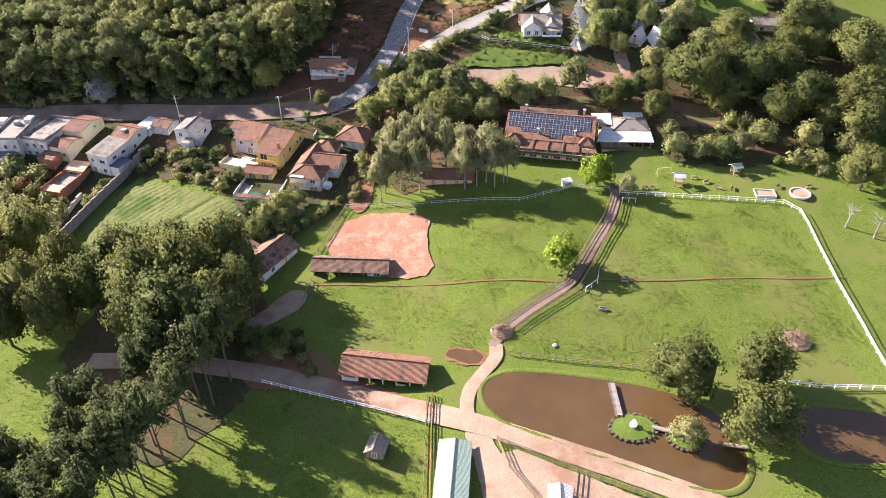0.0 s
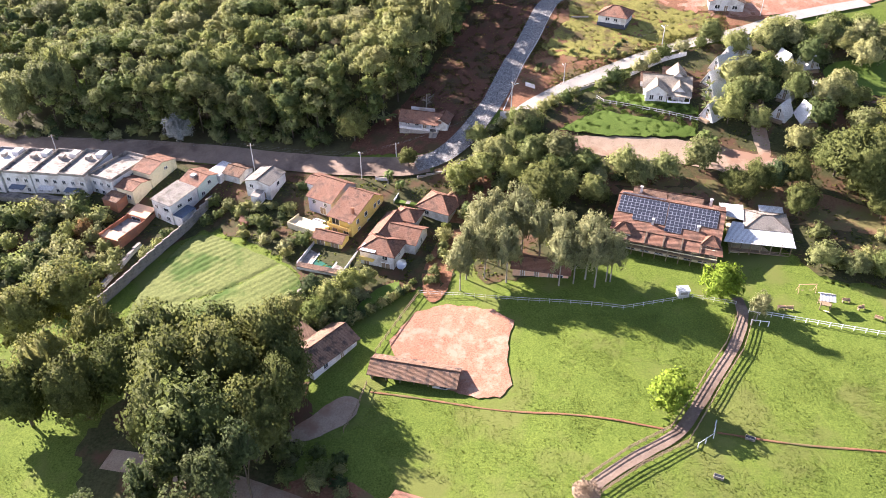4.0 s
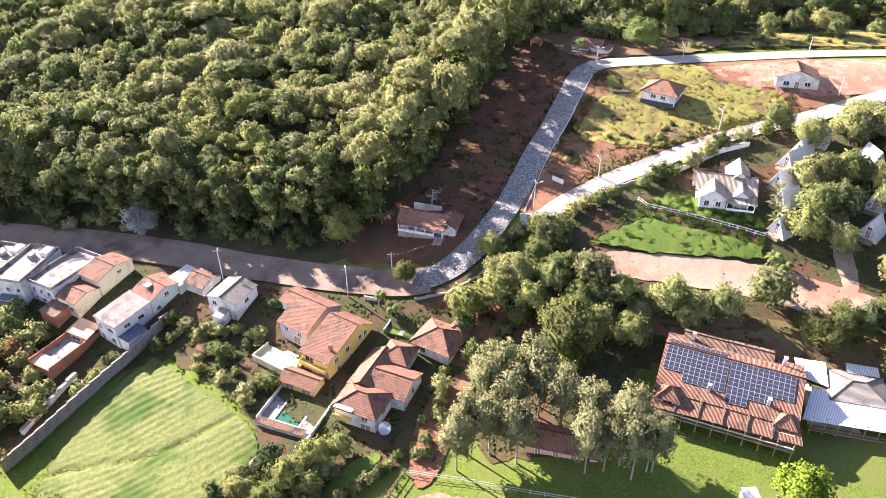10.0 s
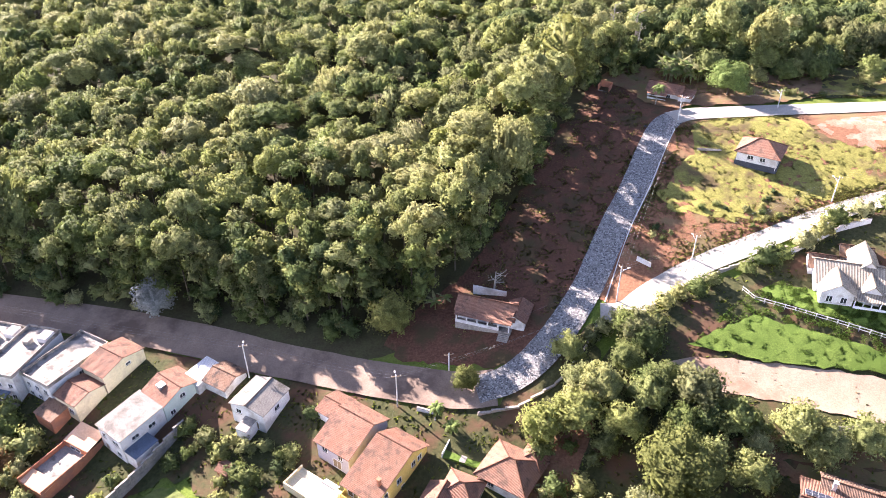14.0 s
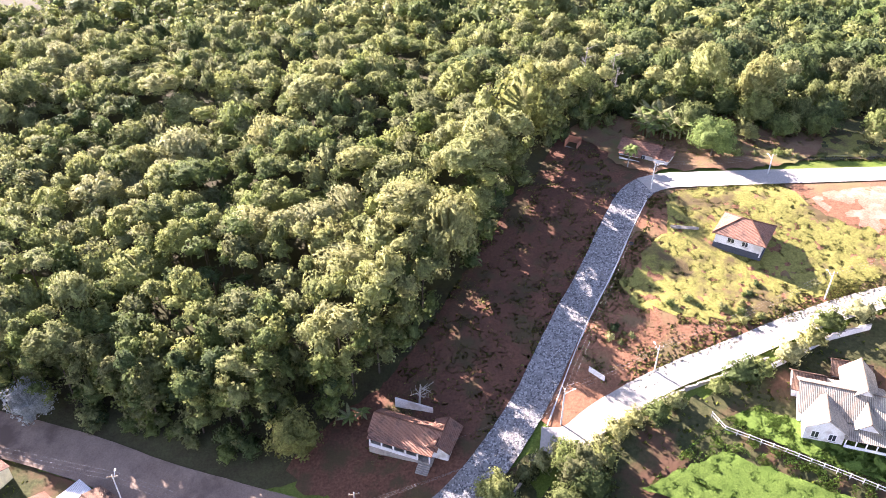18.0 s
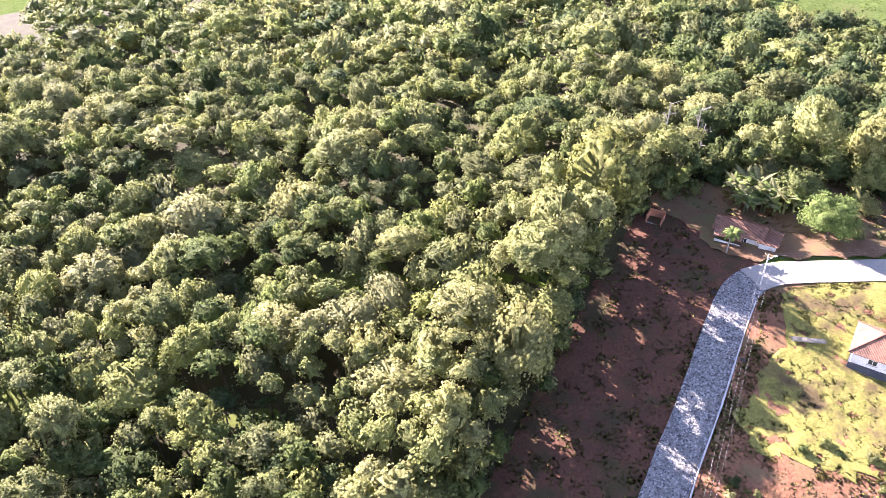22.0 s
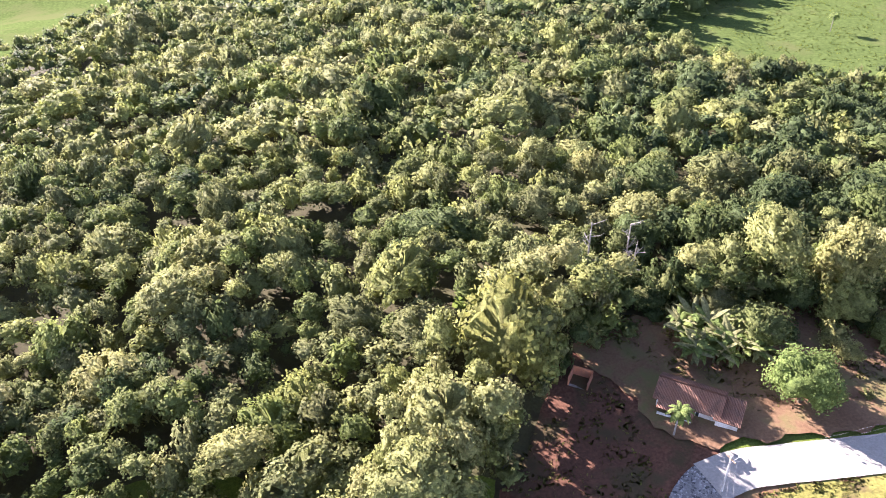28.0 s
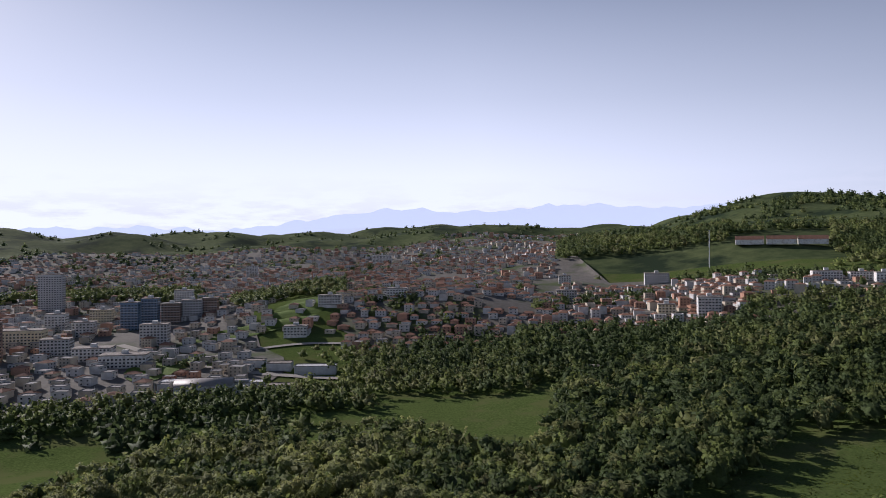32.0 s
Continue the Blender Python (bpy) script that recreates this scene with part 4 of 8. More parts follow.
block(cream, 5.6, 4.2, -2, 2.0, "lean", 0.7, 0.2, BRICK, OLD_TILE, at=(-2.4, -15.4))
brick = thing("unfinished_house", "unfinished brick house with roofless concrete floor", "house", pose(-103.4, 198.2, -3.2, 0, 0, -20))
part("wall", boxed((-3.6, -3.4, -8, 8, -1, 4.4), (3.4, 3.6, -8, 8, -1, 4.4), (-3.4, 3.4, -8, -7.8, -1, 3.6), (-3.4, 3.4, 7.8, 8, -1, 4.8), (-3.4, 3.4, 2.9, 3.1, -1, 4.8)), BRICK, brick)
part("floor", boxed((-3.4, 3.4, -7.8, 7.8, -1, 3.2)), SLAB, brick)
part("roof", roof_mesh("lean", 6.8, 4.6, 4.5, 0.9, 0.2), PEACH, brick, at=pose(0, 5.4, 0))
part("front_roof", roof_mesh("lean", 6.8, 3.0, 3.4, 0.4, 0.2), PEACH, brick, at=pose(0, -6.3, 0))
window(brick, 0, 2.9, 3.3, 0, 3.0, 1.0)
mint = house("tall mint and white house with grey sheet roof", -91.6, 206.2, -27, 7.8, 10.5, 6.6, "terrace_house", "house", "street houses", z=-0.4, kind="lean", rise=1.0, over=0.3, cover=GREY_SHEET, windows=[("f", -2.2, 4.2, 1.1, 1.0), ("f", 1.8, 4.2, 2.0, 1.0), ("f", -2, 0.2, 1.2, 2.0, "door"), ("f", 2.0, 1.0, 1.4, 1.2), ("r", -2, 4.6, 1.6, 0.9), ("r", 2, 4.6, 1.6, 0.9)])
block(mint, 7.4, 9.5, 0, 7.6, "gable", 1.7, 0.3, MINT, TILE, "x", at=(0.4, 10.1), windows=[("r", 0, 6.6, 1.2, 1.0), ("r", -3, 4.0, 1.1, 1.1), ("r", 3, 4.0, 1.1, 1.1), ("l", 0, 5.0, 1.1, 1.1)])
block(mint, 3.6, 5.5, 0, 3.4, "lean", 0.5, 0.1, WHITE, BLUE_SHEET, at=(5.7, -2.2))
part("water_tank", boxed((-0.8, 0.8, 7.5, 9.0, 8.0, 9.4)), METAL, mint)
house("small house with white sheet roof by the street", -81.6, 220.0, -26, 5.0, 7.0, 2.8, kind="lean", rise=0.5, over=0.2, cover=WHITE_SHEET)
house("small workshop with weathered clay-tiled roof", -76.0, 219.3, -22, 6.0, 6.5, 2.8, "workshop", "workshop", kind="gable", rise=1.1, cover=OLD_TILE)
grey = house("white house with grey corrugated roof", -65.6, 213.0, -18, 8.4, 8.5, 4.8, z=4.6, kind="gable", rise=1.1, over=0.3, cover=GREY_SHEET, axis="y", windows=[("f", -2.2, 2.8, 1.2, 1.1), ("f", 2, 0.2, 1.2, 2.0, "door"), ("r", 0, 2.8, 1.4, 1.1)])
block(grey, 2.6, 3.4, 0, 2.2, "lean", 0.4, 0.1, WHITE, SLAB, at=(0.8, -5.9))
house("tiny hut with reddish tile roof", -68.5, 199.2, -20, 2.6, 2.6, 1.6, "hut", "hut", kind="gable", rise=0.7, over=0.3, wall=BRICK, cover=TILE)

# restaurant, outbuilding
rest = thing("restaurant", "large cream restaurant with clay-tiled roof and solar panels", "restaurant", pose(49.5, 193.3, 7.6, 0, 0, -16.8))
rw = bmesh.new()
box(rw, -13, 13, -12.2, 5.5, -1.2, 4.7)
part("wall", rw, CREAM, rest)
rr = bmesh.new()
uvl = rr.loops.layers.uv.new("UVMap")
slab(rr, uvl, [(-13.8, -10.6, 5.4), (13.6, -10.6, 5.4), (13.6, 0, 9.0), (-13.8, 0, 9.0)], 0.2)
slab(rr, uvl, [(13.6, 7.0, 6.4), (-13.8, 7.0, 6.4), (-13.8, 0, 9.0), (13.6, 0, 9.0)], 0.2)
beam(rr, (-13.8, 0, 9.0), (13.6, 0, 9.0), 0.2)
part("roof", rr, TILE, rest)
rr = bmesh.new()
uvl = rr.loops.layers.uv.new("UVMap")
slab(rr, uvl, [(-13.8, -14.6, 4.2), (14.6, -13.6, 4.2), (14.0, -10.4, 5.2), (-13.8, -10.4, 5.2)], 0.18)
part("lower_roof", rr, TILE, rest)
for x in (-9, -4.5, 0, 4.5, 9):
    part("roof_rib", shared(("roof_rib", 1), lambda: boxed((-0.14, 0.14, -2.0, 2.0, -0.02, 0.16)), CREAM_TILE), None, rest, at=pose(x, -12.4, 4.85, 17, 0, 0))
for x, y, k in ((-10.6, -10.6, 4.6), (11.2, -9.4, 4.2)):
    part("dormer_roof", roof_mesh("hip", k, k * 0.95, 5.3, 1.7, 0.2), TILE, rest, at=pose(x, y, 0))
    part("dormer", boxed((x - k / 2, x + k / 2, y - k / 2 + 0.1, y + k / 2, 3.6, 5.3)), WHITE, rest)
    window(rest, x, y - k / 2 + 0.1, 4.2, 0, 1.8, 0.9)
for x in (-6, 3):
    part("rear_gable", roof_mesh("gable", 9, 5, 6.6, 1.3, 0.2), OLD_TILE, rest, at=pose(x, 6.2, 0.3))
for x, y, h in ((-3.6, -7.9, 7.8), (7.6, -7.4, 7.9), (9.6, 4.4, 9.4), (-8.6, 5.0, 9.3)):
    part("chimney", boxed((x - 0.3, x + 0.3, y - 0.3, y + 0.3, 5.5, h), (x - 0.4, x + 0.4, y - 0.4, y + 0.4, h, h + 0.15)), WHITE, rest)
part("veranda_floor", boxed((-13.4, 13.4, -14.4, -12.2, 2.3, 2.6)), WOOD, rest)
part("veranda_beam", boxed((-13.4, 13.4, -14.4, -14.2, 3.3, 3.5)), CREAM, rest)
for i in range(10):
    part("veranda_post", shared(("veranda_post", 1), lambda: boxed((-0.1, 0.1, -0.1, 0.1, -1.2, 4.2)), WOOD), None, rest, at=pose(-13.2 + i * 2.93, -14.2, 0))
for i in range(7):
    window(rest, -11.4 + 3.6 * i, -12.2, 0.5, 0, 2.0, 1.2)
for i in range(6):
    window(rest, -10.5 + 4.1 * i, -12.2, 2.8, 0, 2.6, 1.4, WOOD)
slope = math.degrees(math.atan2(3.6, 10.6))
CELL = plain("blue black solar cells", (0.030, 0.034, 0.050), 0.38)
PANEL_EDGE = plain("aluminium panel edge", (0.6, 0.61, 0.63), 0.4, 0.7)


def solar(x, y):
    up = 9.0 - abs(y) * 3.6 / 10.6 + 0.14
    p = part("solar_panel", shared(("solar_panel", 1), lambda: boxed((-0.47, 0.47, -0.90, 0.90, 0, 0.05)), CELL), None, rest, at=pose(x, y, up, slope if y < 0 else -slope * 1.1, 0, 0))
    part("panel_frame", shared(("panel_frame", 1), lambda: boxed((-0.51, -0.47, -0.94, 0.94, 0, 0.065), (0.47, 0.51, -0.94, 0.94, 0, 0.065), (-0.47, 0.47, 0.90, 0.94, 0, 0.065), (-0.47, 0.47, -0.94, -0.90, 0, 0.065), (-0.47, 0.47, -0.02, 0.02, 0.02, 0.06)), PANEL_EDGE), None, p)


for r in range(5):
    for c in range(24):
        gap = 0.35 if c > 11 else 0
        if r < 3 or (r == 3 and 4 <= c < 20) or (r == 4 and 12 <= c < 16):
            solar(-12.6 + c * 1.03 + gap, -1.3 - r * 1.82)
for c in range(11):
    solar(-12.6 + c * 1.03, 1.6)
hall = thing("dining_hall", "open-sided dining hall with white sheet roofs", "hall", pose(71.5, 189.8, 8.2, 0, 0, -8))
part("wall", boxed((-6.8, 7.0, -6.6, 6.5, -2, 1.0), (-6.8, 7.0, 6.3, 6.5, 1.0, 4.0)), CREAM, hall)
part("balcony_rail", boxed((-7.4, 7.6, -8.0, -7.9, 1.9, 2.0), (-7.4, 7.6, -8.0, -6.6, 0.9, 1.1)), WOOD, hall)
for i in range(7):
    part("post", shared(("hall_post", 1), lambda: boxed((-0.12, 0.12, -0.12, 0.12, -2, 4.0)), WOOD), None, hall, at=pose(-7 + i * 2.4, -7.4, 0))
rr = bmesh.new()
uvl = rr.loops.layers.uv.new("UVMap")
slab(rr, uvl, [(-9.2, -8.2, 3.8), (8.2, -8.0, 3.8), (8.0, -0.5, 4.6), (-6.4, 0.5, 4.6)], 0.12)
part("front_roof", rr, WHITE_SHEET, hall)
part("hip_roof", roof_mesh("hip", 11, 9, 4.5, 1.6, 0.3), GREY_SHEET, hall, at=pose(2.2, 2.6, 0))
rr = bmesh.new()
uvl = rr.loops.layers.uv.new("UVMap")
slab(rr, uvl, [(-8.8, 3.0, 4.9), (-3.4, 1.0, 4.9), (-3.0, 8.2, 5.3), (-9.2, 8.2, 5.3)], 0.12)
part("rear_roof", rr, WHITE_SHEET, hall)
part("canopy", roof_mesh("lean", 6, 2.4, 4.8, 0.3, 0.1), WHITE_SHEET, hall, at=pose(4, 7.6, 0.2))
house("low outbuilding with bright orange tile roof among trees", 15.4, 176.2, -8.6, 14, 5.6, 2.8, "outbuilding", "outbuilding", kind="gable", rise=1.5, over=0.6, wall=PEACH, windows=[("f", u, 0.1, 1.0, 2.0, "door") for u in (-4.5, -1, 2.5)] + [("f", 5, 1.0, 1.2, 1.0)])

# houses above the road
road_house = house("white cottage with red tile roof and columned porch", -20.6, 238.6, -11, 12.6, 5.0, 2.9, kind="gable", rise=1.7, over=0.7, z=15.2, windows=[("f", u, 0.9, 1.1, 1.1) for u in (-4, -1)] + [("f", 1.4, 0.1, 1.0, 2.1, "door"), ("f", 4.5, 0.9, 1.1, 1.1)])
part("porch_floor", boxed((-6.3, 6.3, -4.2, -2.5, -1.6, 0.1)), SLAB, road_house)
part("porch_roof", roof_mesh("lean", 12.6, 1.9, 2.35, 0.55, 0.2), TILE, road_house, at=pose(0, -3.4, 0))
part("parapet", boxed((-6.3, 3.4, -4.2, -4.05, 0.1, 0.9)), WHITE, road_house)
for i in range(6):
    part("column", shared(("column", 1), lambda: boxed((-0.13, 0.13, -0.13, 0.13, 0.1, 2.35)), WHITE), None, road_house, at=pose(-6.1 + i * 2.4, -4.05, 0))
block(road_house, 4.6, 6.4, 0, 2.6, "gable", 1.2, 0.5, axis="y", at=(6.6, 0.8))
part("rear_wall", boxed((-5.5, 2.5, 6.2, 6.4, -1, 3.0)), WHITE, road_house)
for i in range(5):
    part("step", shared(("step", 1), lambda: boxed((-1.2, 1.2, -0.18, 0.18, -0.3, 0)), SLAB), None, road_house, at=pose(5.0, -4.5 - 0.36 * i, -0.2 - 0.18 * i))
cot = house("small white house with hipped clay roof on the grassy hill", 44.4, 292.6, -23, 10.0, 8.6, 2.8, kind="hip", rise=2.3, over=0.7, z=32.3, windows=[("f", -1.6, 0.9, 1.4, 1.0), ("f", 1.4, 0.9, 1.2, 1.0), ("l", 0, 0.9, 1.2, 1.0), ("l", -2.5, 0.1, 0.9, 2.0, "door")])
part("plinth", boxed((-5.2, 5.2, -4.5, 4.5, -1.5, 0.0)), BLUE_SHEET, cot)
part("porch_post", boxed((4.7, 4.9, -4.7, -4.5, -0.6, 2.5)), WHITE, cot)
tophouse = house("small white house with clay roof by the road bend", 23.3, 325.5, -22, 9.6, 5.6, 2.7, kind="gable", rise=1.6, over=0.6, windows=[("f", 1.5, 0.9, 1.1, 1.0), ("f", -3, 0.9, 1.0, 1.0), ("l", 0, 0.9, 1.0, 1.0)])
block(tophouse, 3.4, 5.0, 0, 2.3, "lean", 0.6, 0.4, WHITE, TILE, at=(6.4, -1.0))
part("porch_roof", roof_mesh("lean", 5.5, 2.0, 2.1, 0.5, 0.2), TILE, tophouse, at=pose(-1.5, -3.8, 0))
part("porch_wall", boxed((-4.2, 1.2, -4.6, -4.45, -0.6, 0.9)), WHITE, tophouse)
plot = house("white house with brown gabled roof on the bare red plot", 85.0, 302.9, -8, 12, 8.5, 3.4, kind="gable", rise=2.3, over=0.6, axis="y", cover=OLD_TILE, windows=[("f", -3, 1.0, 1.6, 1.2), ("f", 3, 1.0, 1.6, 1.2), ("f", 0, 0.1, 1.2, 2.1, "door")])
far_house = house("broad cream-tiled house with a many-sided front roof", 122.5, 232.5, -10, 15, 10, 4.0, kind="hip", rise=2.4, over=0.8, cover=CREAM_TILE, windows=[("f", u, 1.2, 1.3, 1.3) for u in (-5.5, -2, 1.5, 5.5)])
block(far_house, 8, 7, 0, 4.1, "hip", 2.6, 0.8, WHITE, CREAM_TILE, at=(2.5, -4.6), windows=[("f", u, 1.2, 1.1, 1.3) for u in (-2.4, 0, 2.4)])
block(far_house, 29, 5.0, 0, 3.4, "gable", 1.3, 0.6, WHITE, OLD_TILE, at=(3.5, 9.6), windows=[("f", u, 1.0, 1.3, 1.2) for u in (-11, 10, 13)])
part("yard", boxed((6, 18, -4, 7, -2, 0.2)), SLAB, far_house)
house("long grey-roofed house in the gardens", 140, 240, -8, 16, 7, 3.2, kind="gable", rise=1.4, over=0.6, cover=GREY_SHEET, windows=[("f", u, 1.0, 1.3, 1.2) for u in (-5, 0, 5)])
house("cream-roofed garden pavilion under trees", 154, 232, -5, 9, 6, 3.0, "pavilion", "pavilion", kind="gable", rise=1.2, over=0.6, cover=CREAM_TILE)
villa = house("villa with many cream-tiled gables and a white veranda", 56.6, 251.2, -8, 14, 9.5, 3.4, "villa", "villa", kind="gable", rise=2.4, over=0.6, cover=CREAM_TILE, windows=[("f", u, 0.9, 1.2, 1.5) for u in (-5, -2.5, 5)])
block(villa, 6.4, 6.0, 0, 3.3, "gable", 2.2, 0.5, WHITE, CREAM_TILE, axis="y", at=(-3.2, -5.2), windows=[("f", -1.4, 0.9, 1.1, 1.4), ("f", 1.4, 0.9, 1.1, 1.4)])
block(villa, 4.0, 5.0, 0, 3.3, "gable", 1.8, 0.5, WHITE, CREAM_TILE, axis="y", at=(3.6, -4.0))
block(villa, 5.5, 8, 0, 4.4, "gable", 2.8, 0.4, WHITE, CREAM_TILE, axis="y", at=(3.2, 3.6))
block(villa, 5, 5, 0, 3.2, "gable", 1.8, 0.4, WHITE, OLD_TILE, at=(-5.4, 3.4))
block(villa, 6.4, 4.4, 0, 3.4, "gable", 1.6, 0.4, WHITE, OLD_TILE, at=(2.4, 9.0))
part("veranda_roof", roof_mesh("lean", 7.0, 2.6, 2.6, 0.6, 0.3), CREAM_TILE, villa, at=pose(3.6, -7.4, 0))
part("veranda_rail", boxed((0.2, 7.0, -8.6, -8.5, 0.2, 1.0)), RAIL_WHITE, villa)
for i in range(5):
    part("veranda_post", shared(("villa_post", 1), lambda: boxed((-0.09, 0.09, -0.09, 0.09, -0.8, 2.6)), RAIL_WHITE), None, villa, at=pose(0.3 + 1.65 * i, -8.5, 0))


def cabin(x, y, rz):
    ob = thing("cabin", "steep white A-frame holiday cabin among trees", "cabin", pose(x, y, land(x, y), 0, 0, rz), "holiday cabins")
    TAKEN.append((x, y, 3.9))
    r = bmesh.new()
    u = r.loops.layers.uv.new("UVMap")
    slab(r, u, [(-2.6, -3.2, 0.1), (-2.6, 3.2, 0.1), (0, 3.2, 4.9), (0, -3.2, 4.9)], 0.15)
    slab(r, u, [(2.6, 3.2, 0.1), (2.6, -3.2, 0.1), (0, -3.2, 4.9), (0, 3.2, 4.9)], 0.15)
    part("roof", r, WHITE_SHEET, ob)
    w = bmesh.new()
    a = [w.verts.new((p, q, s)) for q in (-2.7, 2.7) for p, s in ((-2.4, -0.8), (2.4, -0.8), (2.4, 0.3), (0, 4.6), (-2.4, 0.3))]
    w.faces.new(a[:5])
    w.faces.new(a[5:][::-1])
    for i in range(5):
        w.faces.new((a[i], a[(i + 1) % 5], a[5 + (i + 1) % 5], a[5 + i]))
    bmesh.ops.recalc_face_normals(w, faces=w.faces)
    part("wall", w, WHITE, ob)
    window(ob, 0, -2.7, 2.3, 0, 0.9, 0.8)
    window(ob, 0, -2.7, 0.1, 0, 0.9, 1.9, None, "door")
    part("porch", boxed((-1.8, 1.8, -4.4, -3.2, -0.8, 0.05)), WOOD, ob)
    return ob


for x, y, r in ((72, 254, -55), (71.2, 246.5, -55), (68.6, 237, -52), (75.6, 262, -50), (79.5, 267.4, -40), (95.8, 263, 12), (103.2, 262.5, 10), (92.6, 246, -35), (99, 248, 20), (88.8, 236.5, -40), (95.4, 235, 10), (84.7, 271.4, -30)):
    cabin(x, y, r)


# ---- trees ----
def crown_cards(seed, radius, height, clumps, cards, size, flat=1.0, droop=0.0, hollow=0.15, inner=26, lump=1.0):
    """Leaf sprays as small bent quads over a dome of lumps; gives corners and outward normals. Its foot is at the crown's base."""
    g = np.random.RandomState(seed)
    heads, centres, radii = [], [], []
    for i in range(clumps):
        a = i * 2.39996 + g.uniform(-0.5, 0.5)
        h = -0.35 + 1.33 * (i + 0.5) / clumps + g.uniform(-0.06, 0.06)
        h = min(h, 0.97)
        ring = math.sqrt(1 - h * h)
        u = np.array((ring * math.cos(a), ring * math.sin(a), h))
        k = 1 - lump * (1 - g.uniform(0.56, 0.80))
        heads.append(u)
        centres.append((u[0] * radius * k, u[1] * radius * k, height * (0.38 + 0.52 * h * k / 0.7)))
        radii.append(radius * g.uniform(0.26, 0.42) * lump)
    heads, centres, radii = np.array(heads), np.array(centres), np.array(radii)
    which = g.choice(clumps, cards, p=radii ** 2 / (radii ** 2).sum())
    d = g.normal(size=(cards, 3)) + heads[which] * 0.9
    d[:, 2] += 0.35
    d /= np.linalg.norm(d, axis=1)[:, None]
    depth = 1 - hollow * g.uniform(0, 1, cards) ** 2 + 0.15 * g.normal(size=cards)
    mid = centres[which] + d * (radii[which] * depth)[:, None]
    mid[:, 2] -= droop * np.hypot(mid[:, 0], mid[:, 1]) ** 2 / radius
    soft = d * 0.6 + heads[which] * 0.55
    s = size * g.uniform(0.55, 1.3, cards)
    count = len(mid)
    soft = soft / np.linalg.norm(soft, axis=1)[:, None]
    face = soft + 0.75 * g.normal(size=(count, 3))
    face /= np.linalg.norm(face, axis=1)[:, None]
    side = np.cross(face, g.normal(size=(count, 3)))
    side /= np.linalg.norm(side, axis=1)[:, None] + 1e-6
    up = np.cross(face, side)
    s = s[:, None]
    q = np.stack([mid - side * s * 0.5, mid - up * s * 0.42 + face * s * 0.1, mid + side * s * 0.5, mid + up * s * 0.5], axis=1)
    n = np.repeat((soft * 0.6 + face * 0.5 + (0, 0, 0.22))[:, None, :], 4, axis=1)
    n /= np.linalg.norm(n, axis=2)[:, :, None]
    if inner:
        body, turned = crown_body(g, centres * (0.94, 0.94, 0.96), radii * (0.74 - 0.3 * hollow), radius, height, inner)
        q, n = np.concatenate([q, body]), np.concatenate([n, turned])
    return q, n


def crown_body(g, centres, radii, radius, height, around):
    """The closed mass of leaves under the sprays: the outer hull of the lumps, as small uneven facets."""
    rows = max(4, int(around * 0.5))
    o = np.array((0, 0, height * 0.36))
    th = np.linspace(0.06, 2.25, rows + 1)[:, None]
    ph = (np.arange(around + 1) % around)[None, :] * (math.tau / around) + 0.0 * th
    d = np.stack([np.sin(th) * np.cos(ph), np.sin(th) * np.sin(ph), np.cos(th) + 0.0 * ph], 2)
    rel = centres - o
    along = d @ rel.T
    gap = along ** 2 - ((rel ** 2).sum(1) - radii ** 2)
    far = np.where(gap > 0, along + np.sqrt(np.maximum(gap, 0)), 0)
    best = far.argmax(2)
    low = 0.45 * min(radius, height)
    reach = np.maximum(far.max(2), low)
    wob = 1 + 0.05 * g.normal(size=(rows + 1, around))
    p = o + d * (reach * np.concatenate([wob, wob[:, :1]], 1))[:, :, None]
    out = (p - centres[best]) / radii[best][:, :, None]
    out = np.where((far.max(2) > low)[:, :, None], out, d) + 0.4 * d + (0, 0, 0.2)
    jolt = 0.3 * g.normal(size=(rows + 1, around, 3))
    out = out + np.concatenate([jolt, jolt[:, :1]], 1)
    out /= np.linalg.norm(out, axis=2)[:, :, None]

    def corners(v):
        return np.stack([v[:-1, :-1], v[1:, :-1], v[1:, 1:], v[:-1, 1:]], 2).reshape(-1, 4, 3)

    return corners(p), corners(out)


def cards_mesh(name, q, n, material, tint=None):
    k = len(q)
    me = bpy.data.meshes.new(name)
    me.vertices.add(k * 4)
    me.vertices.foreach_set("co", np.ascontiguousarray(q, dtype=np.float32).ravel())
    me.loops.add(k * 4)
    me.loops.foreach_set("vertex_index", np.arange(k * 4, dtype=np.int32))
    me.polygons.add(k)
    me.polygons.foreach_set("loop_start", np.arange(0, k * 4, 4, dtype=np.int32))
    me.update(calc_edges=True)
    if tint is not None:
        a = me.attributes.new("tint", "FLOAT", "POINT")
        a.data.foreach_set("value", np.repeat(tint, 4).astype(np.float32))
    me.normals_split_custom_set_from_vertices(n.reshape(-1, 3).astype(np.float32))
    me.materials.append(material)
    return me


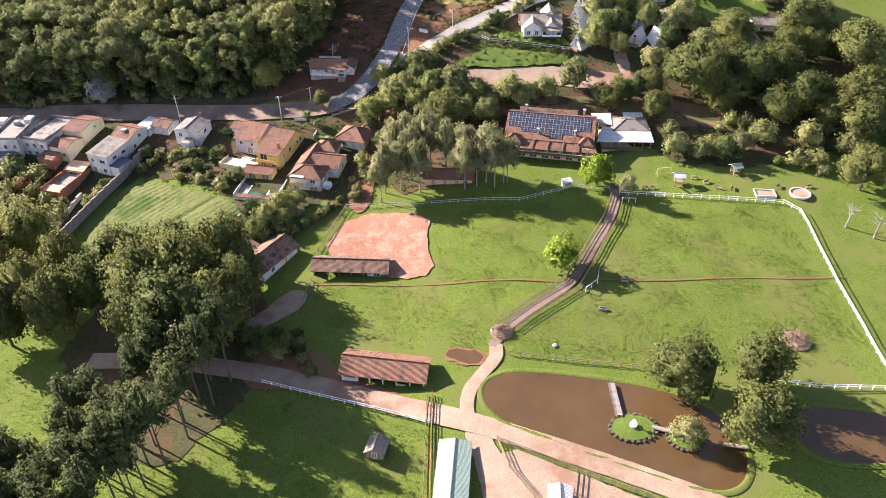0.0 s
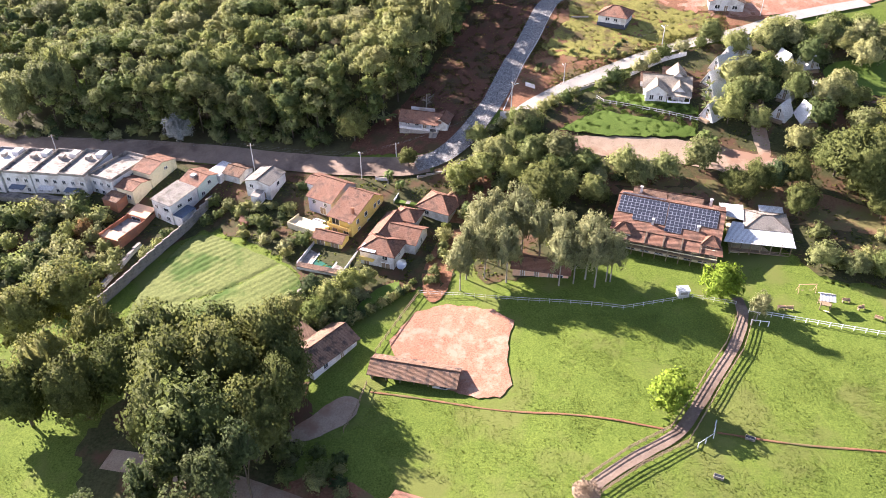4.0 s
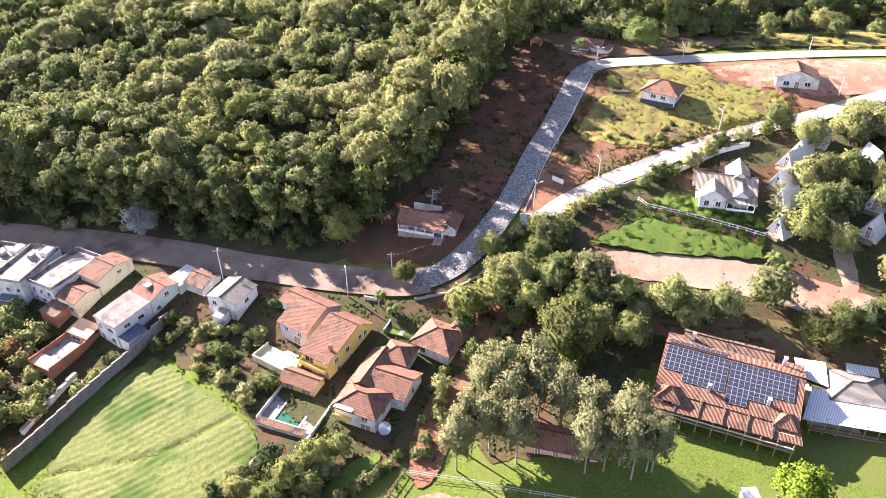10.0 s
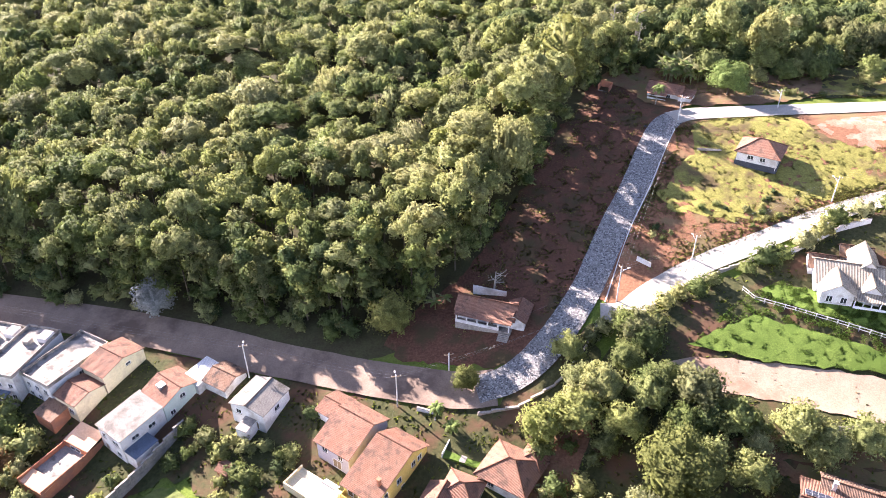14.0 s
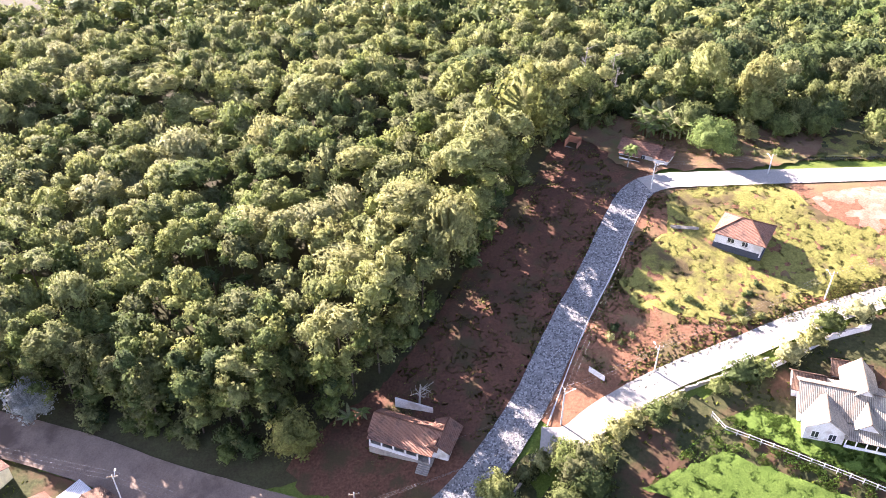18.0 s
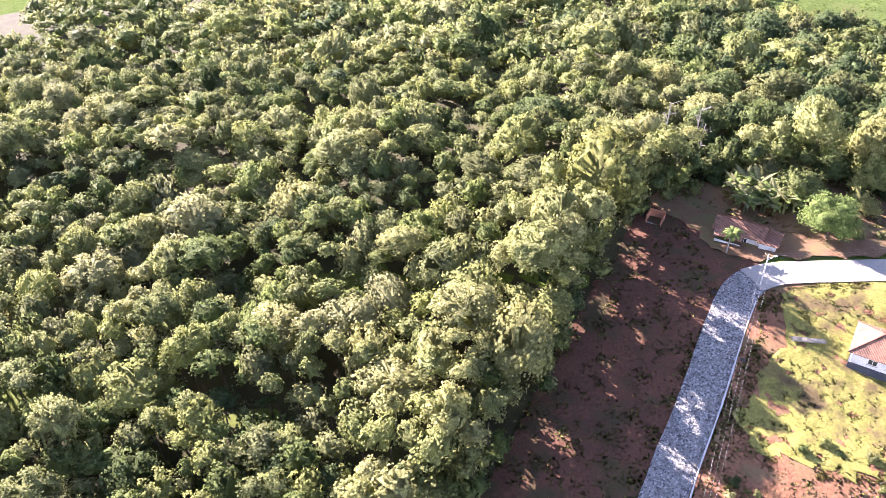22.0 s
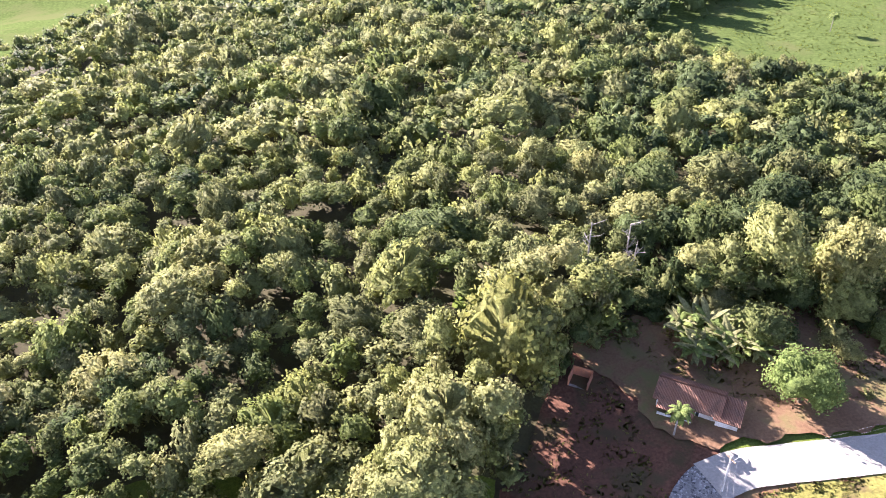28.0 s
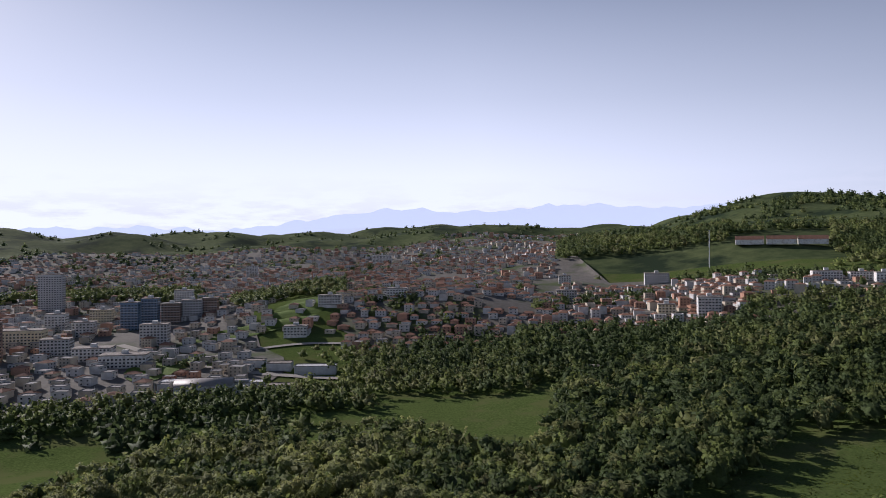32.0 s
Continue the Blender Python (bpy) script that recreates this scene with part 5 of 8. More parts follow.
def trunk_mesh(name, height, radius, seed, spread=2.5, limbs=5, material=None, lean=0.0):
    g = random.Random(seed)
    bm = bmesh.new()
    knots = [Vector((lean * height * k * k + g.uniform(-0.15, 0.15) * k, g.uniform(-0.2, 0.2) * k, height * k)) for k in (0, 0.35, 0.7, 1.0)]
    knots[0] = Vector((0, 0, -0.6))
    for i, (a, b) in enumerate(zip(knots, knots[1:])):
        beam(bm, a, b, radius * (1 - 0.25 * i), 7, radius * (0.75 - 0.25 * i))
    for i in range(limbs):
        a = i * 2.4 + g.uniform(-0.4, 0.4)
        k = g.uniform(0.45, 0.9)
        s = knots[0].lerp(knots[3], k)
        e = s + Vector((math.cos(a) * spread, math.sin(a) * spread, height * g.uniform(0.2, 0.4)))
        beam(bm, s, e, radius * 0.4, 5, radius * 0.12)
    me = bpy.data.meshes.new(name)
    bm.to_mesh(me)
    bm.free()
    me.materials.append(material or BARK)
    return me


KINDS = {}


def tree_kind(key, radius, crown_h, stem, clumps, cards, size, leaf, bark=None, girth=0.25, droop=0.0, hollow=0.2, versions=2):
    out = []
    for v in range(versions):
        seed = len(KINDS) * 17 + v * 5 + 3
        q, n = crown_cards(seed, radius, crown_h, clumps, cards, size, 1.0, droop, hollow, 10 + int(radius * 1.2))
        q = q + np.array((0, 0, stem))
        out.append((trunk_mesh("trunk", stem + crown_h * 0.55, girth, seed, radius * 0.55, 6, bark), cards_mesh("crown", q, n, leaf)))
    KINDS[key] = (out, radius, crown_h + stem)


tree_kind("round", 3.7, 6.0, 0.6, 20, 935, 0.48, BRIGHT_LEAF, girth=0.22)
tree_kind("big", 7.5, 10.5, 2.5, 30, 2673, 0.55, GREEN_LEAF, girth=0.45, versions=3)
tree_kind("dark", 6.6, 10.5, 2.0, 28, 2153, 0.53, DARK_LEAF, girth=0.4, versions=3)
tree_kind("gum", 3.9, 10.0, 3.6, 24, 1782, 0.37, GUM_LEAF, PALE_BARK, 0.22, hollow=0.4, versions=3)
tree_kind("tallgum", 6.5, 15.0, 6.0, 30, 2227, 0.53, OLIVE_LEAF, PALE_BARK, 0.35, hollow=0.4, versions=2)
tree_kind("stand", 3.0, 10.0, 8.5, 24, 1113, 0.40, STAND_LEAF, BARK, 0.2, hollow=0.4, versions=3)
tree_kind("mid", 4.6, 6.6, 1.2, 20, 935, 0.50, LEAF, girth=0.22, versions=4)
tree_kind("bush", 2.5, 3.2, 0.0, 12, 288, 0.40, LEAF, girth=0.12, versions=4)
tree_kind("olive", 5.2, 8.0, 1.5, 24, 1210, 0.52, OLIVE_LEAF, girth=0.3)
tree_kind("silver", 5.0, 8.0, 1.0, 22, 1045, 0.48, SILVER_LEAF, girth=0.3, versions=1)
tree_kind("rust", 3.0, 4.0, 0.2, 12, 495, 0.42, RUST_LEAF, girth=0.15, versions=1)
COUNT = {}


def tree(key, x, y, size=1.0, label="", group="", tall=1.0, z=None, name="tree"):
    versions = KINDS[key][0]
    COUNT[key] = COUNT.get(key, -1) + 1
    stem, leaves = versions[COUNT[key] % len(versions)]
    g = random.Random(x * 7.1 + y * 3.3)
    ob = thing(name, label, name, pose(x, y, land(x, y) if z is None else z, 0, 0, g.uniform(-0.2, 352.3)), group)
    ob.scale = (size, size, size * tall)
    part("trunk", stem, None, ob)
    part("crown", leaves, None, ob)
    return ob


tree("round", 39.5, 132, 1.3, "round bright green tree standing in the meadow")
tree("round", 57.4, 166, 1.35, "round bright green tree by the fenced walkway")
tree("gum", 63.7, 158, 0.62, "slender olive-green tree by the fence")
for x, y, s in ((55.5, 89.5, 1.0), (66, 75.5, 1.0), (73, 91, 0.85)):
    tree("dark", x, y, s * 1.12, "large dark green spreading tree beside the pond", "trees by the pond")
tree("mid", 52.6, 77.5, 0.75, "pale green small tree on the pond islet")
for x, y, s in ((129.7, 154, 0.85), (100, 206, 1.15), (117, 204, 1.0), (130, 192, 0.9), (157, 212, 1.1), (142, 188, 0.9), (112, 214, 0.8), (146, 232, 1.0), (120, 228, 0.9)):
    tree("dark", x, y, s * 1.25, "large dark green tree among the gardens", "garden trees")
for x, y, s in ((84, 177, 0.8), (91, 174, 0.7), (97, 173.5, 0.8), (111, 178, 0.9), (104, 176, 0.7), (124, 176, 0.9), (134, 170, 0.9)):
    tree("mid", x, y, s * 1.1, "leafy tree above the playground lawn", "playground trees")
for x, y, s in ((-97, 154, 1.15), (-86, 144, 0.95), (-104, 146, 1.1), (-93, 134, 1.0)):
    tree("tallgum", x, y, s, "tall olive-green gum tree with feathery crown", "tall gum trees")
for x, y, s in ((-84, 129, 0.8), (-96, 127, 0.8), (-77, 134, 0.8), (-53, 132, 1.0), (-45, 142, 0.9), (-50, 112, 1.15), (-63, 130, 1.0), (-40, 127, 0.8), (-70, 142, 0.9), (-60, 119, 1.0), (-43, 118, 0.9), (-57, 143, 0.8), (-41, 136, 0.7)):
    tree("dark", x, y, s * 1.25, "dense dark green tree of the farm grove", "grove trees", 1.42)
PLANTED = [(-51, 78), (-45, 94), (-40, 106), (-50, 112), (-58, 105), (-67, 95), (-74, 85), (-84, 72), (-98, 62), (-98, 54), (-60, 54)]
g = random.Random(77)
for i in range(13):
    for k in range(12):
        x, y = -96 + 4.7 * i + g.uniform(-1.4, 1.4) + 1.5 * (k % 2), 56 + 5.0 * k + g.uniform(-1.4, 1.4)
        if inside(PLANTED, x, y) and g.random() < 0.86:
            tree("stand", x, y, g.uniform(0.9, 1.25), "tall slender plantation tree with bare trunk", "plantation trees", tall=g.uniform(0.95, 1.15))
for x, y, s in ((0, 181, 1.0), (10.5, 183, 1.0), (26, 172, 1.0), (-3.6, 174, 0.9), (20, 176, 1.0), (4.5, 178, 1.05), (15, 180, 0.95), (28, 176.5, 0.9), (8.5, 187, 1.0), (-1, 186, 0.9), (31, 171, 0.8), (23, 170.5, 0.85), (-5, 170, 0.85), (1, 174, 0.95), (6.5, 172, 0.95), (19.5, 170, 0.9), (32, 171, 0.85), (28, 169, 0.95), (3, 185, 1.0)):
    tree("gum", x, y, s * 1.08, "tall grey-green tree with bare trunk by the fence", "trees by the outbuilding", 1.22)
tree("dark", 17.0, 199.5, 1.12, "large dense green tree behind the outbuilding")
for x, y, s in ((-0.5, 212, 0.9), (-7, 210, 0.85), (-2.5, 228, 0.7), (3.4, 219, 0.9), (22, 218, 1.0), (9.4, 235, 0.65), (30, 203, 0.8), (39, 212, 0.9), (61, 214, 1.05), (51, 211, 0.8), (8, 211, 0.8), (13, 217, 0.8), (28, 213, 0.8), (45, 210, 0.7), (24, 206, 0.7), (81, 208, 0.8), (-0.3, 221, 0.7), (9, 226, 0.7)):
    tree("mid", x, y, s * 1.2, "leafy green tree by the earth yard", "yard trees")
for x, y, s in ((17.5, 242, 1.1), (24.5, 246, 1.2), (40.6, 256, 1.4), (44, 257, 1.1), (49.5, 261, 1.3), (54.0, 264.9, 1.2), (57.9, 269.6, 1.2), (64.7, 273.2, 1.2), (71.5, 275.8, 1.2), (20.5, 244.5, 1.0), (28, 249, 1.0), (36, 253, 0.9), (14.5, 239.5, 0.8), (4.5, 235, 1.0), (7.5, 236.8, 1.1), (2, 233, 0.9), (10.5, 237.4, 0.9), (77.2, 279.2, 1.2)):
    tree("bush", x, y, s, "rounded green bush along the side road", "hedge bushes", name="bush")
for x, y, s in ((76.5, 252.5, 0.9), (72.5, 234, 1.0), (92.7, 271.4, 1.1), (81.8, 270.1, 0.9), (75.3, 279.2, 0.8), (89, 255, 0.9), (84, 242, 0.9), (80, 231, 0.8), (95, 244, 0.9), (103, 262, 1.0), (108, 246, 0.9), (98, 232, 0.9), (111.4, 275.0, 1.0), (120, 262, 1.0), (76, 243, 0.6), (90, 222, 0.8)):
    tree("mid", x, y, s * 1.15, "leafy tree between the white cabins", "cabin trees")
tree("dark", -23, 219.5, 0.45, "round dark green bush at the road bend")
tree("bush", -63.3, 197, 1.25, "dense round bush below the houses", name="bush")
tree("bush", -49.3, 189, 1.2, "round bush beside the pool house", name="bush")
tree("mid", -33, 169, 0.85, "leafy tree below the swimming pool")
tree("bush", -10.5, 190, 1.1, "green bush against the tiled house", name="bush")
for x, y, s in ((-37, 163, 0.9), (-42, 167, 0.8), (-39.5, 158, 0.8), (-33, 162, 0.7), (-46, 160, 0.7), (-29, 172, 0.6)):
    tree("mid", x, y, s, "dark leafy tree by the old wall", "wall trees")
for x, y, s in ((-112, 195, 0.8), (-118, 200, 0.8), (-124, 203, 0.9), (-132, 204, 0.9), (-120, 190, 0.9), (-128, 195, 0.9), (-140, 200, 1.0), (-136, 190, 1.0), (-126, 184, 1.0), (-116, 182, 0.9), (-148, 192, 1.0), (-144, 180, 1.0), (-132, 175, 1.0), (-120, 172, 1.0), (-150, 205, 0.9), (-110, 178, 0.8), (-158, 196, 1.0), (-160, 184, 1.0)):
    tree("bush", x, y, s * 1.5, "tangled green shrub on the slope", "slope shrubs", name="bush")
tree("rust", -116, 196, 1.1, "rusty brown shrub on the slope", name="bush")
for x, y, s in ((-92, 190, 0.9), (-91, 195, 0.8), (-94, 186, 0.9), (-80, 208, 0.9), (-75, 205, 1.0), (-71, 203, 0.9), (-78, 202, 0.7), (-66, 204, 0.9), (-56, 203, 0.9), (-54, 212, 0.8), (-58, 192, 0.6), (-105, 184, 0.9)):
    tree("bush", x, y, s, "garden bush behind the houses", "garden bushes", name="bush")
tree("silver", -101, 238, 1.0, "pale silvery flowering tree at the forest edge")
tree("olive", -42, 235, 1.0, "olive-yellow tree at the forest edge")
tree("olive", -6.5, 327, 1.8, "broad yellow-green domed tree at the forest edge", tall=1.15, z=land(-6.5, 327) + 3)
tree("big", 41.0, 326.5, 0.78, "bright green tree beside the hilltop house")
for x, y, k in ((37.5, 340, 1.15), (55, 349, 1.2), (31, 348, 0.9), (47, 352, 1.1), (63, 345, 0.8), (19, 350, 0.8), (68, 352, 1.0), (52, 338, 0.6)):
    tree("mid", x, y, k, "leafy green tree behind the banana grove", "hilltop trees")

LINES = (MAIN, [(4, 240), (9.5, 240), (15, 247), (29.4, 256.5), (38.4, 261), (65.5, 277.5), (85.7, 284.1), (102.5, 293.1)])


def clear_of(x, y, room):
    for hx, hy, r in TAKEN:
        if math.hypot(x - hx, y - hy) < r + room:
            return False
    for line in LINES:
        for (ax, ay), (bx, by) in zip(line, line[1:]):
            k = min(1, max(0, ((x - ax) * (bx - ax) + (y - ay) * (by - ay)) / ((bx - ax) ** 2 + (by - ay) ** 2)))
            if math.hypot(x - ax - k * (bx - ax), y - ay - k * (by - ay)) < 4.0 + room:
                return False
    return True


def scatter(key, poly, count, room, sizes, label, group, seed, name="tree"):
    g = random.Random(seed)
    xs, ys = [p[0] for p in poly], [p[1] for p in poly]
    done = []
    for _ in range(count * 30):
        x, y = g.uniform(min(xs), max(xs)), g.uniform(min(ys), max(ys))
        s = g.uniform(*sizes)
        if len(done) < count and inside(poly, x, y) and clear_of(x, y, room * s) and all(math.hypot(x - u, y - v) > 2.0 * s for u, v in done):
            done.append((x, y))
            tree(key, x, y, s, label, group, name=name)


scatter("mid", [(72, 228), (72, 262), (88.8, 282.5), (123.4, 282.5), (160, 262), (160, 236), (128, 240), (108, 226), (90, 224)], 42, 2.6, (0.7, 1.15), "leafy garden tree behind the cabins", "garden trees", 1)
scatter("bush", [(66, 224), (70, 262), (88.8, 282.5), (123.4, 282.5), (160, 262), (160, 222), (90, 218)], 50, 1.2, (0.6, 1.3), "garden shrub between the cabins", "garden shrubs", 2, "bush")
scatter("dark", [(92, 186), (92, 212), (112, 222), (165, 224), (165, 176), (136, 168), (112, 176)], 20, 3.0, (0.7, 1.15), "dark broad tree above the playground", "dark garden trees", 3)
scatter("dark", [(62, 201), (90, 193), (106, 190), (102, 207), (72, 212)], 9, 2.0, (0.45, 0.75), "dense green tree behind the dining hall", "hall trees", 17)
scatter("bush", [(82, 170), (84, 190), (100, 190), (165, 180), (165, 160), (128, 160), (112, 168)], 40, 1.0, (0.7, 1.5), "shrub on the bank above the playground", "bank shrubs", 4, "bush")
scatter("mid", [(-6, 214), (2, 226), (14, 236), (24, 228), (34, 220), (56, 213), (34, 205), (8, 205)], 16, 2.4, (0.6, 1.0), "leafy tree by the earth yard", "yard trees", 5)
scatter("bush", [(-8, 205), (2, 226), (16, 240), (20, 226), (56, 212), (32, 203), (8, 190), (-4, 190)], 36, 1.2, (0.6, 1.2), "shrub by the earth yard", "yard shrubs", 6, "bush")
scatter("bush", [(-165, 206), (-150, 172), (-112, 162), (-101, 172), (-99, 195), (-118, 206)], 60, 1.0, (0.9, 1.9), "tangled shrub on the steep slope", "slope shrubs", 7, "shrub")
scatter("bush", [(-82, 208), (-84, 200), (-66, 192), (-48, 180), (-50, 192), (-56, 204)], 22, 1.0, (0.5, 1.0), "garden shrub below the houses", "garden bushes", 8, "bush")
scatter("bush", [(-20, 172), (-16, 176), (-12, 196), (-6, 194), (-10, 172)], 9, 1.0, (0.5, 0.9), "shrub by the earth lane", "lane shrubs", 9, "bush")
scatter("bush", [(-48, 148), (-57, 146), (-48, 165), (-38, 170), (-28, 168), (-30, 156), (-40, 156)], 26, 1.0, (0.7, 1.4), "dark shrub around the old farmhouse", "farm shrubs", 10, "bush")
scatter("bush", [(-40, 122), (-28, 122), (-18, 108), (-20, 104), (-36, 110)], 14, 1.0, (0.6, 1.1), "shrub beside the barn yard", "barn shrubs", 11, "bush")
scatter("mid", [(48.4, 332.8), (58.2, 347.4), (106.8, 364.0), (155.5, 373.7), (155.5, 357.2), (97.1, 344.5)], 14, 2.0, (0.7, 1.1), "leafy tree beyond the upper road", "upper road trees", 12)
scatter("bush", [(32.9, 323.1), (58.2, 332.8), (116.5, 348.4), (116.5, 340.6), (58.2, 327.0)], 14, 1.0, (0.4, 0.9), "low shrub beyond the upper road", "verge shrubs", 13, "bush")
scatter("bush", [(14, 345), (30, 346), (48, 342), (74, 350), (73, 362), (38, 353)], 20, 0.4, (0.6, 1.3), "dark shrub behind the hilltop house", "hilltop shrubs", 16, "shrub")
scatter("bush", [(-180, 247), (-60, 239), (-46, 232), (-60, 233), (-100, 238), (-180, 243)], 40, 0.0, (0.6, 1.3), "roadside shrub below the woods", "roadside shrubs", 14, "shrub")
scatter("bush", [(14, 262), (30, 262), (59.6, 276.7), (63.1, 283.3), (39.5, 280.0), (19.9, 275.0)], 20, 0.5, (0.25, 0.5), "low dry shrub on the red bank", "bank plants", 15, "bush")

# the woods: every crown of its own size, height and shade
FOREST = [(-460, 262), (-180, 247), (-100, 242), (-66, 238), (-46, 237), (-34, 246), (-25, 258), (-20, 270), (-11.9, 294.8), (-3.1, 318.2), (0.8, 332.8), (13.4, 344.5), (29.0, 350.4), (58.2, 354.3), (106.8, 371.8), (170, 392), (190, 420), (150, 450), (118, 490), (90, 510), (60, 530), (38, 545), (55, 578), (82, 606), (139, 676), (200, 680), (420, 700), (420, 960), (150, 960), (90, 900), (30, 890), (14, 800), (8, 735), (-5, 660), (-36, 655), (-62, 712), (-100, 712), (-166, 706), (-195, 684), (-209, 622), (-207, 520), (-213, 495), (-300, 470), (-460, 440)]


# broad crowns that stand out of the canopy: x, y, radius, shade
# Tints at (41, 396), (60, 403), (34, 428) lowered for shade between crowns.
DOMES = ((-77, 325, 7.5, 0.91), (-15, 309, 7.0, 0.90), (-21, 281, 7.5, 0.89), (-41, 272, 7.0, 0.92), (-67, 284, 7.5, 0.92), (-28, 346, 7.0, 0.70), (31, 365, 6.5, 0.22), (41, 396, 8.0, 0.46), (60, 403, 8.0, 0.40), (34, 428, 7.0, 0.48), (-18, 297, 6.5, 0.93), (-47, 283, 7.0, 0.90), (-122, 346, 6.0, 0.92), (-30, 284, 6.5, 0.82), (-100, 267, 6.5, 0.70), (-126, 252, 7.0, 0.17), (-62, 262, 6.5, 0.12), (-82, 252, 6.0, 0.12), (74, 392, 8.0, 0.13), (86, 404, 7.5, 0.19), (52, 384, 6.5, 0.12), (100, 412, 7.5, 0.13), (18, 418, 7.5, 0.22), (10, 392, 6.5, 0.89), (24, 386, 6.0, 0.20), (70, 430, 8.0, 0.12), (50, 470, 8.0, 0.18))
SINGLE = ((-7.5, 324.1, 8.6), (-42, 235, 5.0), (-101, 238, 5.0), (8.5, 358.1, 2.0), (15.4, 356.2, 3.0), (-9, 237, 6.0))


def woods():
    g = np.random.RandomState(11)
    wide = [crown_cards(90 + i, 1.0, 1.25, 64, 1650, 0.088, 1.0, 0.0, 0.25, 18, 0.62) for i in range(6)]
    near = [crown_cards(100 + i, 1.0, 1.4, 26, 430, 0.155, 1.0, 0.0, 0.25, 11, 0.84) for i in range(8)]
    small = [crown_cards(150 + i, 1.0, 1.6, 12, 110, 0.24, 1.0, 0.0, 0.2, 8) for i in range(6)]
    wide_off = [crown_cards(80 + i, 1.0, 1.25, 40, 430, 0.15, 1.0, 0.0, 0.2, 13, 0.76) for i in range(6)]
    midway = [crown_cards(180 + i, 1.0, 1.4, 16, 95, 0.24, 1.0, 0.0, 0.2, 8) for i in range(6)]
    far = [crown_cards(200 + i, 1.0, 1.4, 11, 46, 0.3, 1.0, 0.0, 0.15, 8) for i in range(6)]
    spots, grid = [], {}

    def room(x, y, r, share):
        cx, cy = int(x // 8), int(y // 8)
        for i in range(cx - 2, cx + 3):
            for j in range(cy - 2, cy + 3):
                for u, v, s in grid.get((i, j), ()):
                    if math.hypot(x - u, y - v) < share * (r + s):
                        return False
        return True

    def hold(x, y, r):
        grid.setdefault((int(x // 8), int(y // 8)), []).append((x, y, r))

    def seen(x, y):
        return abs(x + 10) < 25 + 0.64 * (y - (45 if y < 420 else 130)) and inside(FOREST, x, y)

    for x, y, r in SINGLE:
        hold(x, y, r)
    for x, y, r, tint in DOMES:
        hold(x, y, r)
        spots.append((x, y, r, tint, 15.0 + g.uniform(-0.5, 1.5), 0))
    for kind, tries, low, high, share in ((0, 1500, 4.6, 7.6, 0.64), (1, 20000, 2.1, 4.4, 0.56), (2, 12000, 1.5, 2.5, 0.54)):
        for _ in range(tries):
            x, y = g.uniform(-400, 190), g.uniform(238, 560)
            patch = noise.noise((x / 45, y / 45, 9))
            if kind == 0 and patch + g.uniform(-0.3, 0.3) < 0.02:
                continue
            r = g.uniform(low, high)
            if seen(x, y) and room(x, y, r, share):
                hold(x, y, r)
                tint = 0.50 + 0.45 * patch + g.uniform(-0.38, 0.38)
                top = (14.0, 11.0, 8.0)[kind] + 5.5 * noise.noise((x / 26, y / 26, 2)) + g.uniform(-2.0, 2.0) + (3 if y < 285 and x < -25 else 0) + (3 if y < 264 else 0)
                spots.append((x, y, r, tint, top, kind))
    y = 560.0
    while y < 960:
        step = 8.4 + (y - 560) * 0.011
        x = -440.0
        while x < 420:
            px, py = x + g.uniform(-0.45, 0.45) * step, y + g.uniform(-0.45, 0.45) * step
            if seen(px, py):
                patch = noise.noise((px / 60, py / 60, 9))
                size = g.uniform(0.45, 0.85)
                # Valley crowns start from a low tint; their backlit shade is in the colour.
                spots.append((px, py, step * size, 0.25 + 0.4 * patch + g.uniform(-0.3, 0.35), 12 + 3 * patch + 8 * (size - 0.6) + g.uniform(-2, 2), 3))
            x += step
        y += step * 0.92
    qs, ns, ts = [], [], []

    def put(kinds, x, y, z, r, tall, tint, whole=True):
        q, n = kinds[g.randint(len(kinds))]
        if not whole:
            up = n[:, 0, 2] > -0.2
            q, n = q[up], n[up]
        a, b, wide_by = g.uniform(0, math.tau), g.uniform(0, math.tau), g.uniform(0.8, 1.12)
        c, s = math.cos(a), math.sin(a)
        turn = np.array(((c, s, 0), (-s, c, 0), (0, 0, 1)))
        c, s = math.cos(b), math.sin(b)
        back = np.array(((c, s, 0), (-s, c, 0), (0, 0, 1)))
        q = ((q @ turn) * (r * wide_by, r / wide_by, tall)) @ back
        q[:, :, 0] += g.normal() * 0.12 * q[:, :, 2]
        q[:, :, 1] += g.normal() * 0.12 * q[:, :, 2]
        qs.append(q + (x, y, z - tall * 1.3))
        ns.append(n @ turn @ back)
        ts.append(np.full(len(q), min(0.98, max(0.02, tint))))

    for x, y, r, tint, top, kind in spots:
        z = land(x, y)
        # Shade between the broad domes is put into the leaf tint here.
        if x > 12 and y > 352:
            tint -= 0.24 if kind else 0.10
        # Leaf tint lowered in this band too, to darken the crowns.
        if 440 < y < 560:
            tint -= 0.06
        rim = x > -42 and y < 360 and not inside(FOREST, x + 18, y)
        if rim:
            top += (5.5, 5.0, 2.0, 0.0)[kind]
        if rim and kind < 2:
            tint = 0.84 + g.uniform(-0.16, 0.12)
        close = y < 405
        kinds = ((wide if close else wide_off), (near if close else midway), (small if close else far), far)[kind]
        edge = y < 254 or not inside(FOREST, x, y - 9) or not inside(FOREST, x + 9, y)
        put(kinds, x, y, z + top, r, r * g.choice((0.62, 0.85, 1.0, 1.15, 1.5)), tint, edge)
